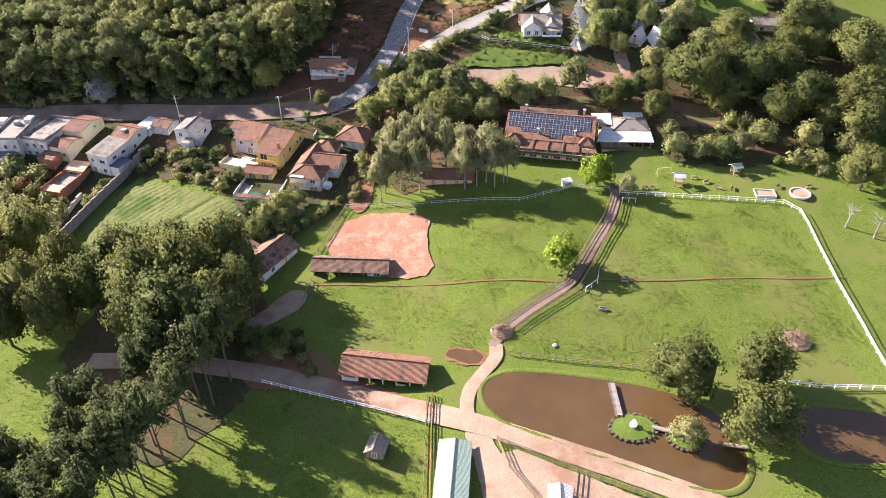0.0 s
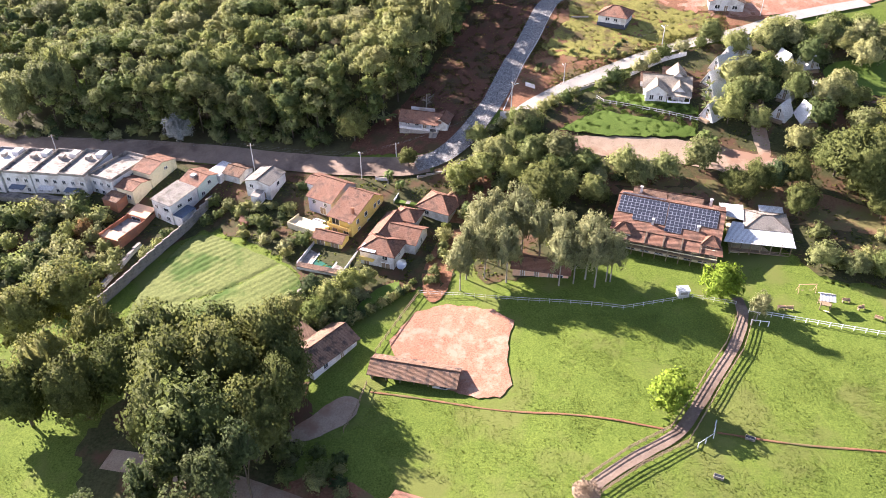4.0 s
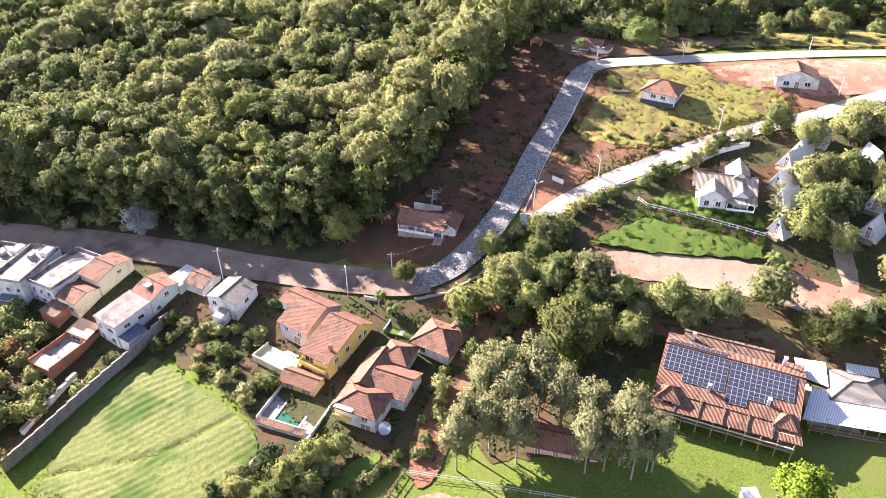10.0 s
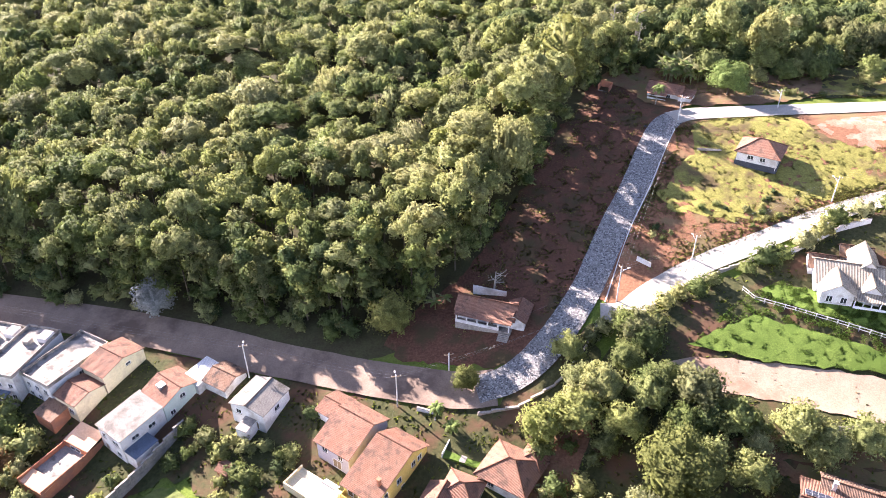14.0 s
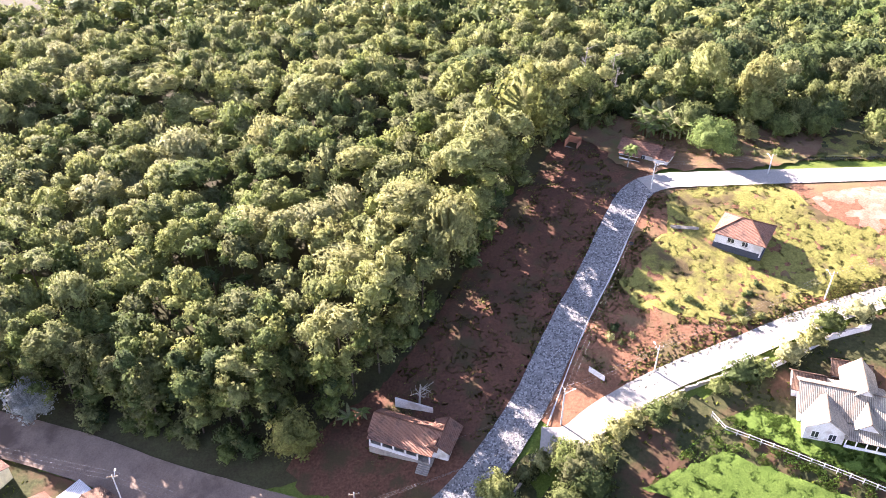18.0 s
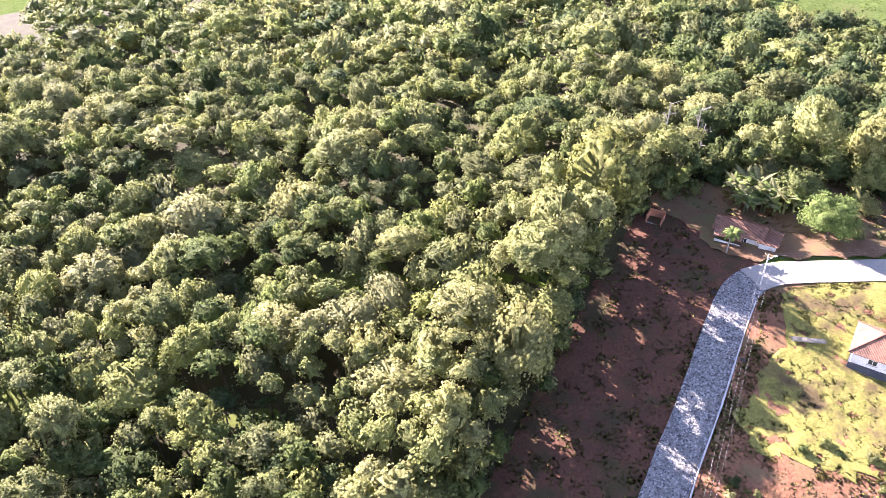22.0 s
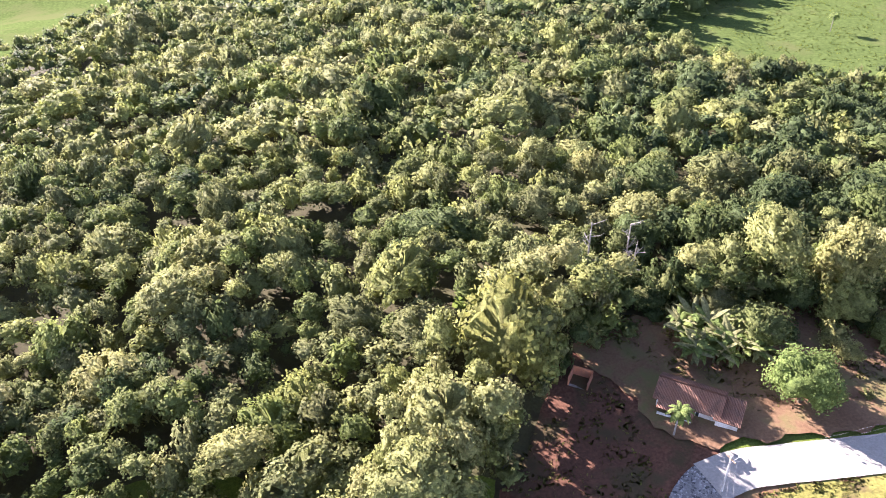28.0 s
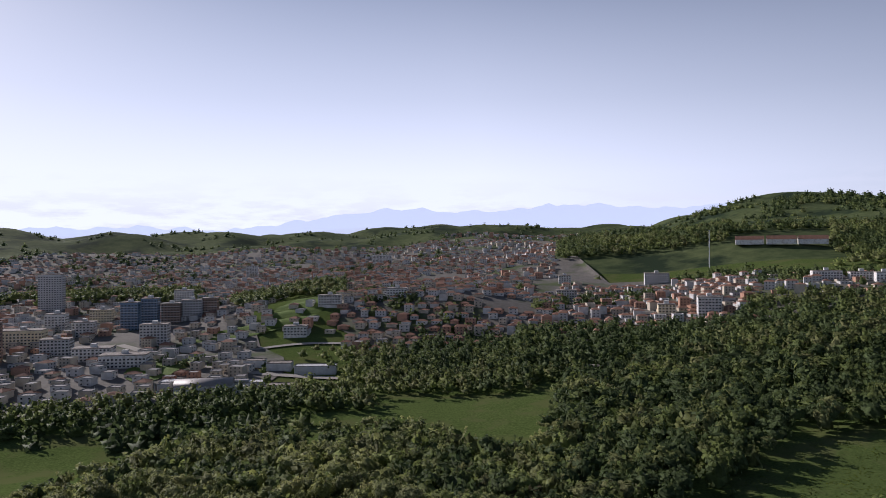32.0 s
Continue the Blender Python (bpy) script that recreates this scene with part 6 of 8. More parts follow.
        if edge and y < 430 and kind < 2:
            for k in range(5):
                put(small, x + g.uniform(-0.8, 0.8) * r, y + g.uniform(-1.0, 0.2) * r, z + top * (0.2 + 0.13 * k), g.uniform(1.7, 2.9), g.uniform(1.8, 3.0), g.uniform(0.0, 0.7))
    me = cards_mesh("woods", np.concatenate(qs), np.concatenate(ns), WOOD_LEAF, np.concatenate(ts))
    tagged(new("woods", me), "dense mixed green woodland covering the hill", "woodland", kind="stuff")
    bm = bmesh.new()
    for x, y, r, tint, top, kind in spots:
        if y < 300 and kind < 2:
            z = land(x, y)
            beam(bm, (x, y, z - 1), (x, y, z + 9), 0.25, 5, 0.15)
    tagged(part("forest_trunks", bm, BARK), "bare trunks inside the woodland edge", "tree trunks", kind="stuff")


woods()


# ---- water, bridges, fences ----
POND = [(14.1, 94), (15.8, 97.7), (21, 99.6), (28.3, 98.8), (38.7, 96), (54, 91), (62, 84), (64, 76), (62.5, 69.5), (58.2, 65.4), (51.6, 66.2), (41.6, 72), (29, 79.2), (21.9, 83.5), (15.6, 87.7)]
POND_TWO = [(77, 84), (88, 82.5), (98, 79), (99, 72), (90, 68), (79, 69.5), (74, 74)]


def bank(name, label, poly, width, up, material):
    """A low rounded rim along a closed outline."""
    line = rounded(poly, 2)
    bm = bmesh.new()
    rows = []
    cx, cy = sum(p[0] for p in line) / len(line), sum(p[1] for p in line) / len(line)
    for i, (x, y) in enumerate(line):
        (ax, ay), (bx, by) = line[i - 1], line[(i + 1) % len(line)]
        k = math.hypot(bx - ax, by - ay)
        nx, ny = (by - ay) / k, -(bx - ax) / k
        if (x - cx) * nx + (y - cy) * ny < 0:
            nx, ny = -nx, -ny
        row = []
        for s, h in ((-0.3, -0.4), (-0.1, 0.7), (0.25, 1.0), (0.6, 0.8), (1.0, 0.0)):
            px, py = x + nx * width * s, y + ny * width * s
            wob = 0.12 * noise.noise((px * 1.3, py * 1.3, 2))
            base = land(px, py)
            row.append(bm.verts.new((px + wob, py + wob, base + up * h + wob * 0.6)))
        rows.append(row)
    for i in range(len(rows)):
        a, b = rows[i], rows[(i + 1) % len(rows)]
        for j in range(4):
            bm.faces.new((a[j], a[j + 1], b[j + 1], b[j])).smooth = True
    bmesh.ops.recalc_face_normals(bm, faces=bm.faces)
    return tagged(part(name, bm, material), label, "bank", kind="structure")


drape("pond", "muddy brown farm pond", "water", POND, WATER, 0, flat=2.36, ragged=0.4, step=4)
bank("pond_bank", "grassy rim of the muddy pond", POND, 1.2, 0.16, GRASS)
drape("lower_pond", "shaded muddy brown second pond", "water", POND_TWO, WATER, 0, flat=2.58, ragged=0.4, step=4)
bank("lower_pond_bank", "grassy rim of the second pond", POND_TWO, 1.2, 0.16, GRASS)
drape("rock_pool", "small muddy pool with a stone edge", "water", [(7, 107.5), (11.5, 108.6), (16.5, 105.6), (15, 102.6), (11, 104)], WATER, 0.08, ragged=1.2)
drape("rock_pool_edge", "trodden sandy edge of the small pool", "ground", [(6.2, 107.8), (11.5, 109.4), (17.6, 105.8), (16.2, 101.8), (11, 103.2)], RED, 0.03, ragged=1.8)


def islet(label, x, y, rx, ry):
    ob = thing("islet", label, "islet", pose(x, y, 2.36))
    bm = bmesh.new()
    ring = [bm.verts.new((rx * math.cos(a) * (1 + 0.12 * noise.noise((math.cos(a) * 2, math.sin(a) * 2, x))), ry * math.sin(a) * (1 + 0.12 * noise.noise((math.cos(a) * 2, math.sin(a) * 2, y))), 0.35)) for a in (i * math.tau / 28 for i in range(28))]
    low = [bm.verts.new((v.co.x * 1.1, v.co.y * 1.1, -0.5)) for v in ring]
    top = bm.verts.new((0, 0, 0.6))
    for i in range(28):
        j = (i + 1) % 28
        bm.faces.new((ring[i], ring[j], top))
        bm.faces.new((low[i], low[j], ring[j], ring[i]))
    part("lawn", bm, LUSH, ob)
    for i in range(24):
        a = i * math.tau / 24
        part("stone", shared(("stone", i % 3), lambda: boxed((-0.32, 0.3, -0.25, 0.28, -0.3, 0.18 + 0.06 * (i % 3))), BARK), None, ob, at=pose(rx * 1.08 * math.cos(a), ry * 1.08 * math.sin(a), 0.2, 8 * (i % 2), 6, i * 40))
    return ob


first = islet("small grassy island edged with stones", 43.4, 81.6, 4.4, 3.2)
islet("round grassy islet with a small tree", 53, 78.4, 3.4, 3.2)
urn = thing("fountain", "pale stone fountain on the pond island", "fountain", pose(43.4, 81.8, 2.9))
bm = bmesh.new()
beam(bm, (0, 0, -0.2), (0, 0, 0.5), 0.7, 14, 0.8)
part("basin", bm, WHITE, urn)
bm = bmesh.new()
beam(bm, (0, 0, 0.5), (0, 0, 1.3), 0.14, 8, 0.1)
part("stem", bm, WHITE, urn)
bm = bmesh.new()
beam(bm, (0, 0, 1.3), (0, 0, 1.45), 0.15, 12, 0.45)
part("bowl", bm, WHITE, urn)


def bridge(label, a, b, width, z):
    length = math.hypot(b[0] - a[0], b[1] - a[1])
    turn = math.degrees(math.atan2(b[1] - a[1], b[0] - a[0]))
    ob = thing("footbridge", label, "footbridge", pose((a[0] + b[0]) / 2, (a[1] + b[1]) / 2, z, 0, 0, turn))
    count = int(length / 0.32)
    for i in range(count):
        part("plank", shared(("plank", width), lambda: boxed((-0.14, 0.14, -width / 2, width / 2, 0, 0.06)), SLAB), None, ob, at=pose(-length / 2 + (i + 0.5) * 0.32, 0, 0.02))
    for s in (-1, 1):
        part("beam", boxed((-length / 2, length / 2, s * (width / 2 - 0.25) - 0.1, s * (width / 2 - 0.25) + 0.1, -0.3, 0.015)), WOOD, ob)


bridge("pale plank footbridge to the pond island", (42.1, 93.6), (41.3, 84.4), 1.5, 2.95)
bridge("short plank footbridge between pond islands", (47, 81.2), (50.4, 79.6), 1.0, 2.95)
bridge("narrow plank footbridge at the pond end", (59.5, 75.6), (64, 74.4), 0.8, 2.9)


def fence(label, line, height=1.2, gap=2.5, rails=2, material=None, thick=0.07, category="fence", name="fence", group=""):
    """Posts and rails along a line over the land, each a part."""
    material = material or RAIL_WHITE
    ob = thing(name, label, category, pose(line[0][0], line[0][1], land(*line[0])), group)
    back = ob.matrix_basis.inverted()
    pts = []
    for (ax, ay), (bx, by) in zip(line, line[1:]):
        k = max(1, round(math.hypot(bx - ax, by - ay) / gap))
        pts += [(ax + (bx - ax) * i / k, ay + (by - ay) * i / k) for i in range(k)]
    pts.append(line[-1])
    for i, (x, y) in enumerate(pts):
        part("post", shared(("fence_post", height, thick, material.name), lambda: boxed((-thick, thick, -thick, thick, -0.5, height + 0.1)), material), None, ob, at=back @ pose(x, y, land(x, y)))
        if i + 1 < len(pts):
            nx, ny = pts[i + 1]
            a, b = Vector((x, y, land(x, y))), Vector((nx, ny, land(nx, ny)))
            for r in range(rails):
                h = height * (r + 1) / rails
                v = b - a
                m = Matrix.Translation((a + b) / 2 + Vector((0, 0, h - 0.06))) @ v.to_track_quat("X", "Z").to_matrix().to_4x4() @ Matrix.Diagonal((v.length / 2.5, 1, 1, 1))
                part("rail", shared(("fence_rail", thick, material.name), lambda: boxed((-1.25, 1.25, -thick * 0.5, thick * 0.5, -thick, thick)), material), None, ob, at=back @ m)
    return ob


fence("white rail fence along the top of the yard", [(-15, 168.5), (-3.9, 167.5), (12, 164.5), (34, 161), (50.8, 165.6), (60.5, 163.5)], 1.2, 2.5, 2, CONCRETE, 0.05)
fence("white rail fence round the playground and meadow", [(62.8, 161), (84.4, 155.4), (105.7, 150.2), (108.6, 146), (108.2, 140.4), (106.5, 130), (104.8, 118.6), (103.5, 104), (101.8, 91), (103, 84)], 1.2)
fence("white rail fence below the meadow by the pond", [(74, 91), (86, 88), (98.7, 86), (112, 84)], 1.1)
WALK = [(18.6, 107.5), (22.6, 113), (31.5, 119.5), (40.5, 125), (45, 131.5), (50.5, 140), (57, 149.5), (61.6, 159.5), (61.5, 166)]
strip("fenced_walkway", "earth walkway climbing the meadow", "path", WALK, 2.5, DIRT_ROAD, 0.16)
fence("grey timber railing along the walkway's upper side", [(20.8, 114), (30.3, 121.2), (39.3, 126.6), (43.4, 132.4), (48.9, 141), (55.4, 150.5), (60, 160)], 1.2, 2.2, 3, WOOD)
fence("grey timber railing along the walkway's lower side", [(24.3, 111.6), (32.7, 117.8), (42, 123.2), (46.8, 130.5), (52.1, 139), (58.6, 148.5), (63.2, 158.5)], 1.2, 2.2, 3, WOOD)
fence("white gate frame at the walkway bend", [(43.5, 122), (47, 124.5), (48, 127.5)], 1.5, 2.0, 1)
fence("white gate frame at the walkway top", [(62.3, 157), (66, 156.4)], 1.4, 1.8, 1)
fence("dark red timber rails beside the stable", [(4, 95), (2.8, 83), (1.5, 71), (0.2, 58)], 1.3, 2.4, 3, BRICK)
fence("second dark timber rail beside the stable", [(2.8, 95), (1.6, 83), (0.3, 71), (-1, 58)], 1.3, 2.4, 3, WOOD)
fence("timber corral rails on the bare yard", [(15.8, 81.2), (29.6, 72.6), (41, 66), (50, 59)], 1.4, 2.3, 3, WOOD)
fence("timber corral rails across the yard", [(29.6, 72.6), (27.4, 66), (25, 60)], 1.4, 2.3, 3, WOOD)
fence("timber corral end rails", [(15.8, 81.2), (17.1, 75), (22, 66)], 1.4, 2.3, 3, WOOD)
fence("pale rail fence along the farm track", [(-33, 104.5), (-20, 98.3), (-14.7, 95.9), (-4, 91.2), (2.7, 87.5)], 1.2, 2.5, 2, RAIL_WHITE)
fence("wire fence with wooden posts below the villa", [(34.5, 247.5), (36.5, 244.6), (50, 239.5), (63.7, 234.8), (66, 236)], 1.3, 2.2, 2, CONCRETE)
fence("timber fence on the yard's side", [(-15.2, 168.5), (-19, 159), (-23.4, 148)], 1.3, 2.5, 2, WOOD)
fence("timber fence below the long shed", [(-24, 138.5), (-25.2, 132), (-26.9, 125.5)], 1.2, 2.2, 2, WOOD)
fence("pale timber fence beyond the pond path", [(22, 104.8), (34, 101.5), (48, 98), (58, 95)], 1.0, 2.5, 2, WOOD)
drape("corral_ground", "bare brown corral ground", "ground", [(15.8, 81), (29.6, 72.4), (46, 62), (44, 56), (22, 56), (17, 70)], SAND, 0.07, curve=1)
drape("stable_yard", "pale earth beside the stable", "ground", [(9, 86), (14, 84), (17, 75), (19, 60), (11, 58), (11.5, 75)], SAND, 0.10, curve=1)
drape("barn_yard", "reddish earth by the barn", "ground", [(-40, 104), (-20, 100), (0, 92), (-2, 97), (-16, 104), (-19, 112), (-34, 116)], RED, 0.09, curve=1)
drape("garden_lot", "bright green garden lot behind a hedge", "grass", [(-28.5, 157), (-31, 164), (-23, 173), (-19.5, 172)], LUSH, 0.2, rough=0.3)
drape("muddy_bend", "muddy track bend below the shed", "ground", [(-35, 122), (-26, 128), (-24, 134), (-29, 136), (-34, 130), (-40, 124)], SAND, 0.10)
strip("lower_step", "trodden line across the meadow", "ground", [(-23, 136.6), (-8, 134.6), (6, 131.2), (22, 129.8), (38, 126.4)], 0.45, RED, 0.03)
strip("upper_step", "trodden line along the meadow's foot", "ground", [(48, 125.8), (62, 123.4), (81, 122.9), (96, 120.6), (108, 120)], 0.45, RED, 0.03)


def wall_line(label, line, height, thick, material, name="garden_wall", category="wall"):
    ob = thing(name, label, category, pose(line[0][0], line[0][1], land(*line[0])))
    back = ob.matrix_basis.inverted()
    for (ax, ay), (bx, by) in zip(line, line[1:]):
        k = max(1, round(math.hypot(bx - ax, by - ay) / 3.0))
        for i in range(k):
            p = Vector((ax + (bx - ax) * i / k, ay + (by - ay) * i / k, 0))
            q = Vector((ax + (bx - ax) * (i + 1) / k, ay + (by - ay) * (i + 1) / k, 0))
            v = q - p
            z = min(land(p.x, p.y), land(q.x, q.y))
            m = Matrix.Translation((p + q) / 2 + Vector((0, 0, z))) @ v.to_track_quat("X", "Z").to_matrix().to_4x4()
            part("section", boxed((-v.length / 2, v.length / 2, -thick / 2, thick / 2, -0.6, height)), material, ob, at=back @ m)
            part("coping", boxed((-v.length / 2, v.length / 2, -thick / 2 - 0.06, thick / 2 + 0.06, height + 0.004, height + 0.1)), SLAB, ob, at=back @ m)
    return ob


wall_line("stained concrete retaining wall along the mown field", [(-99.5, 164.5), (-92, 183), (-84.4, 200.5), (-81, 208)], 3.4, 0.3, SLAB)
wall_line("pale inner garden wall with sheds", [(-101.2, 174), (-97.6, 191)], 1.5, 0.8, WHITE)
wall_line("mossy old stone wall beside the field", [(-45.5, 169), (-48.5, 162), (-55.8, 147.8)], 1.3, 0.5, SLAB)
wall_line("low stone kerb wall below the road bend", [(-20, 213.8), (-12, 215.8), (-5, 221.5), (0.2, 229.5), (4.0, 238)], 0.7, 0.4, SLAB)
wall_line("low white wall with a pale gate by the street", [(-32.6, 214.6), (-28.5, 213.8)], 1.0, 0.3, WHITE)
wall_line("low wall beside the side road", [(12, 238.8), (19, 245.8), (30, 252.6), (37, 256.2), (46, 261)], 0.9, 0.3, SLAB)
wall_line("rear garden wall of the villa", [(46, 258.5), (58, 266.5), (66, 270)], 1.6, 0.25, WHITE)
for i in range(26):
    k = i / 25
    tree("bush", -36 + 17.5 * k, 152.5 + 17 * k, 0.42 + 0.12 * (i % 3), "clipped dark hedge plant beside the lot", "hedge by the lot", name="hedge_plant")


# ---- poles and wires ----
def utility_pole(x, y, top, arm=0.0, lamp=False, z=None):
    z = land(x, y) if z is None else z
    ob = thing("utility_pole", "grey concrete utility pole with crossarm and wires", "utility pole", pose(x, y, z, 0, 0, arm), "utility poles")
    bm = bmesh.new()
    beam(bm, (0, 0, -0.5), (0, 0, top - z), 0.17, 8, 0.11)
    part("mast", bm, CONCRETE, ob)
    h = top - z
    part("crossarm", boxed((-1.0, 1.0, -0.06, 0.06, h - 0.5, h - 0.38)), WOOD, ob)
    for u in (-0.85, 0, 0.85):
        bm = bmesh.new()
        beam(bm, (u, 0, h - 0.378), (u, 0, h - 0.16), 0.05, 6)
        part("insulator", bm, WHITE, ob)
    if lamp:
        bm = bmesh.new()
        beam(bm, (0, 0.1, h - 1.4), (0, 1.7, h - 0.9), 0.04, 6)
        part("lamp_arm", bm, METAL, ob)
        part("lamp_head", boxed((-0.14, 0.14, 1.6, 2.2, h - 0.96, h - 0.84)), WHITE, ob)
    return ob


WIRE = plain("grey cable", (0.22, 0.22, 0.22), 0.7)


def wire(points, sag=1.0, radius=0.009):
    bm = bmesh.new()
    for a, b in zip(points, points[1:]):
        a, b = Vector(a), Vector(b)
        prev = None
        for i in range(11):
            k = i / 10
            p = a.lerp(b, k) - Vector((0, 0, sag * 4 * k * (1 - k)))
            if prev is not None:
                beam(bm, prev, p, radius, 3)
            prev = p
    ob = part("overhead_wire", bm, WIRE)
    tagged(ob, "thin grey overhead wire slung between poles", "wire", "overhead wires")


POLES = [(-190, 235, 12.0, 0), (-139, 229, 13.0, 0), (-71.4, 221, 15.8, 1), (-36.8, 215.4, 17.0, 1), (-27.4, 224.6, 15.8, 0), (7.5, 243.5, 28.3, 1), (25.1, 308.1, 42.0, 1), (53.7, 318.7, 40.9, 1), (95.1, 326.0, 41.5, 0), (24.6, 256.4, 29.6, 1), (59.1, 277.5, 35.8, 1), (95.9, 295.3, 40.8, 0)]
for i, (x, y, top, lamp) in enumerate(POLES):
    utility_pole(x, y, top, (-60 if i in (5, 6) else 20), lamp)
for off in (-0.85, 0.0, 0.85):
    wire([(x + off * 0.3, y + off, t - 0.2) for x, y, t, _ in POLES[:4]] + [(-3, 232, 22), (7.5 + off, 243.5, 28.1)], 0.9)
    wire([(7.5 + off, 243.5, 28.1), (25.1 + off, 308.1, 41.8)], 1.4)
    wire([(25.1 + off * 0.3, 308.1 + off, 41.8), (53.7, 318.7 + off, 40.7), (95.1, 326.0 + off, 41.3)], 1.0)
    wire([(7.5, 243.5 + off, 28.0), (24.6, 256.4 + off, 29.4), (59.1, 277.5 + off, 35.6), (95.9, 295.3 + off, 40.6)], 0.9)
wire([(7.5, 243.5, 27.6), (-15, 236, 17.0)], 0.6)
wire([(-71.4, 221, 15.4), (-65, 214, 10.0)], 0.4)
wire([(-36.8, 215.4, 16.4), (-36, 206, 11.5)], 0.4)

# ---- small things ----
board = thing("sign_board", "blank white board by the road junction", "sign board", pose(13.6, 254, land(13.6, 254), 0, 0, -38))
part("panel", boxed((-1.9, 1.9, -0.04, 0.04, 1.0, 2.3)), WHITE, board)
for x in (-1.6, 1.6):
    part("post", boxed((x - 0.05, x + 0.05, 0.045, 0.13, -0.5, 2.3)), WOOD, board)


cart = thing("kiosk", "small white closed kiosk on the grass", "kiosk", pose(48.6, 166.4, land(48.6, 166.4), 0, 0, 10))
part("body", boxed((-1.3, 1.3, -0.9, 0.9, 0.1, 2.0)), WHITE, cart)
part("roof", roof_mesh("lean", 2.8, 2.0, 2.0, 0.2, 0.1), WHITE_SHEET, cart)
part("hatch", boxed((-0.9, 0.9, -0.93, -0.905, 1.0, 1.7)), SLAB, cart)
dish = thing("satellite_dish", "large grey mesh satellite dish behind the white house", "satellite dish", pose(-20.4, 177.4, land(-20.4, 177.4)))
bm = bmesh.new()
rings = []
for r in range(5):
    rings.append([bm.verts.new((0.35 * r * math.cos(a), 0.35 * r * math.sin(a), 0.05 * r * r)) for a in (i * math.tau / 20 for i in range(20))])
for a, b in zip(rings, rings[1:]):
    for i in range(20):
        j = (i + 1) % 20
        try:
            bm.faces.new((a[i], a[j], b[j], b[i]))
        except ValueError:
            pass
bmesh.ops.remove_doubles(bm, verts=bm.verts, dist=0.001)
bm.transform(pose(0, 0, 1.7, 35, -15, 0))
part("reflector", bm, METAL, dish)
bm = bmesh.new()
beam(bm, (0, 0, -0.3), (0, 0, 1.7), 0.08)
part("mast", bm, METAL, dish)


def heap(name, label, category, x, y, r, h, material, seed):
    """A rough heap of stalks over a mound."""
    ob = thing(name, label, category, pose(x, y, land(x, y)))
    bm = bmesh.new()
    n = 22
    rows = [[bm.verts.new((r * k * math.cos(i * math.tau / n) * (1 + 0.2 * noise.noise((i, k * 3, seed))), r * k * math.sin(i * math.tau / n), 0.45 * h * (1 - k * k) + 0.25 * noise.noise((i * 2.0, k * 5, seed)))) for i in range(n)] for k in (0.1, 0.35, 0.6, 0.85, 1.05)]
    for a, b in zip(rows, rows[1:]):
        for i in range(n):
            bm.faces.new((a[i], b[i], b[(i + 1) % n], a[(i + 1) % n]))
    bm.faces.new(rows[0])
    part("mound", bm, material, ob)
    bm = bmesh.new()
    g = random.Random(seed)
    for i in range(280):
        a, k = g.uniform(0, math.tau), g.uniform(0, 1)
        p = Vector((r * k * math.cos(a), r * k * math.sin(a), h * (1 - k * k)))
        q = p * 0.9 + Vector((g.uniform(-1.3, 1.3), g.uniform(-1.3, 1.3), g.uniform(0.1, 1.0)))
        beam(bm, p, q, 0.05, 3, 0.02)
    tagged(part("brushwood", bm, material, ob), "loose dry twigs", kind="stuff")


heap("hay_heap", "heap of dry cut branches in the meadow", "heap", 86.6, 101.8, 3.4, 1.0, WOOD, 3)
heap("brush_heap", "heap of grey dead branches by the walkway", "heap", 21.4, 111.8, 2.6, 1.1, WOOD, 5)
for x, y, k in ((46.1, 115.6, 0.9), (54, 124.5, 0.4)):
    t = thing("trough", "grey concrete water trough in the meadow", "trough", pose(x, y, land(x, y), 0, 0, -20))
    part("basin", boxed((-0.9, 0.9, -0.4, 0.4, -0.2, 0.12), (-0.9, 0.9, -0.4, -0.32, 0.12, 0.5), (-0.9, 0.9, 0.32, 0.4, 0.12, 0.5), (-0.9, -0.82, -0.32, 0.32, 0.12, 0.5), (0.82, 0.9, -0.32, 0.32, 0.12, 0.5)), SLAB, t)
    part("water", boxed((-0.82, 0.82, -0.32, 0.32, 0.124, 0.4)), GLASS, t)
stone = thing("boulder", "flat pale boulder on the grass", "boulder", pose(32.7, 105.9, land(32.7, 105.9)))
bm = bmesh.new()
bmesh.ops.create_icosphere(bm, subdivisions=2, radius=0.7)
for v in bm.verts:
    v.co.z *= 0.4
    v.co *= 1 + 0.2 * noise.noise(v.co * 2)
part("rock", bm, SLAB, stone)

# playground
tower = thing("play_tower", "timber play tower with white roof and slide", "playground", pose(80.5, 163.4, land(80.5, 163.4), 0, 0, -10))
for x in (-1.1, 1.1):
    for y in (-1.1, 1.1):
        part("post", boxed((x - 0.08, x + 0.08, y - 0.08, y + 0.08, -0.4, 2.8)), WOOD, tower)
part("platform", boxed((-1.2, 1.2, -1.2, 1.2, 1.1, 1.25)), WOOD, tower)
part("roof", roof_mesh("gable", 2.8, 2.6, 2.8, 0.7, 0.3), WHITE_SHEET, tower)
part("slide", boxed((-0.4, 0.4, -0.02, 0.02, -1.7, 1.7)), CREAM, tower, at=pose(0, -2.6, 0.65, 58, 0, 0))
tower = thing("play_tower", "timber play tower with grey-green roof", "playground", pose(98.2, 165.8, land(98.2, 165.8), 0, 0, 8))
for x in (-0.9, 0.9):
    for y in (-0.9, 0.9):
        part("post", boxed((x - 0.08, x + 0.08, y - 0.08, y + 0.08, -0.4, 2.4)), WOOD, tower)
part("platform", boxed((-1.0, 1.0, -1.0, 1.0, 0.9, 1.05)), WOOD, tower)
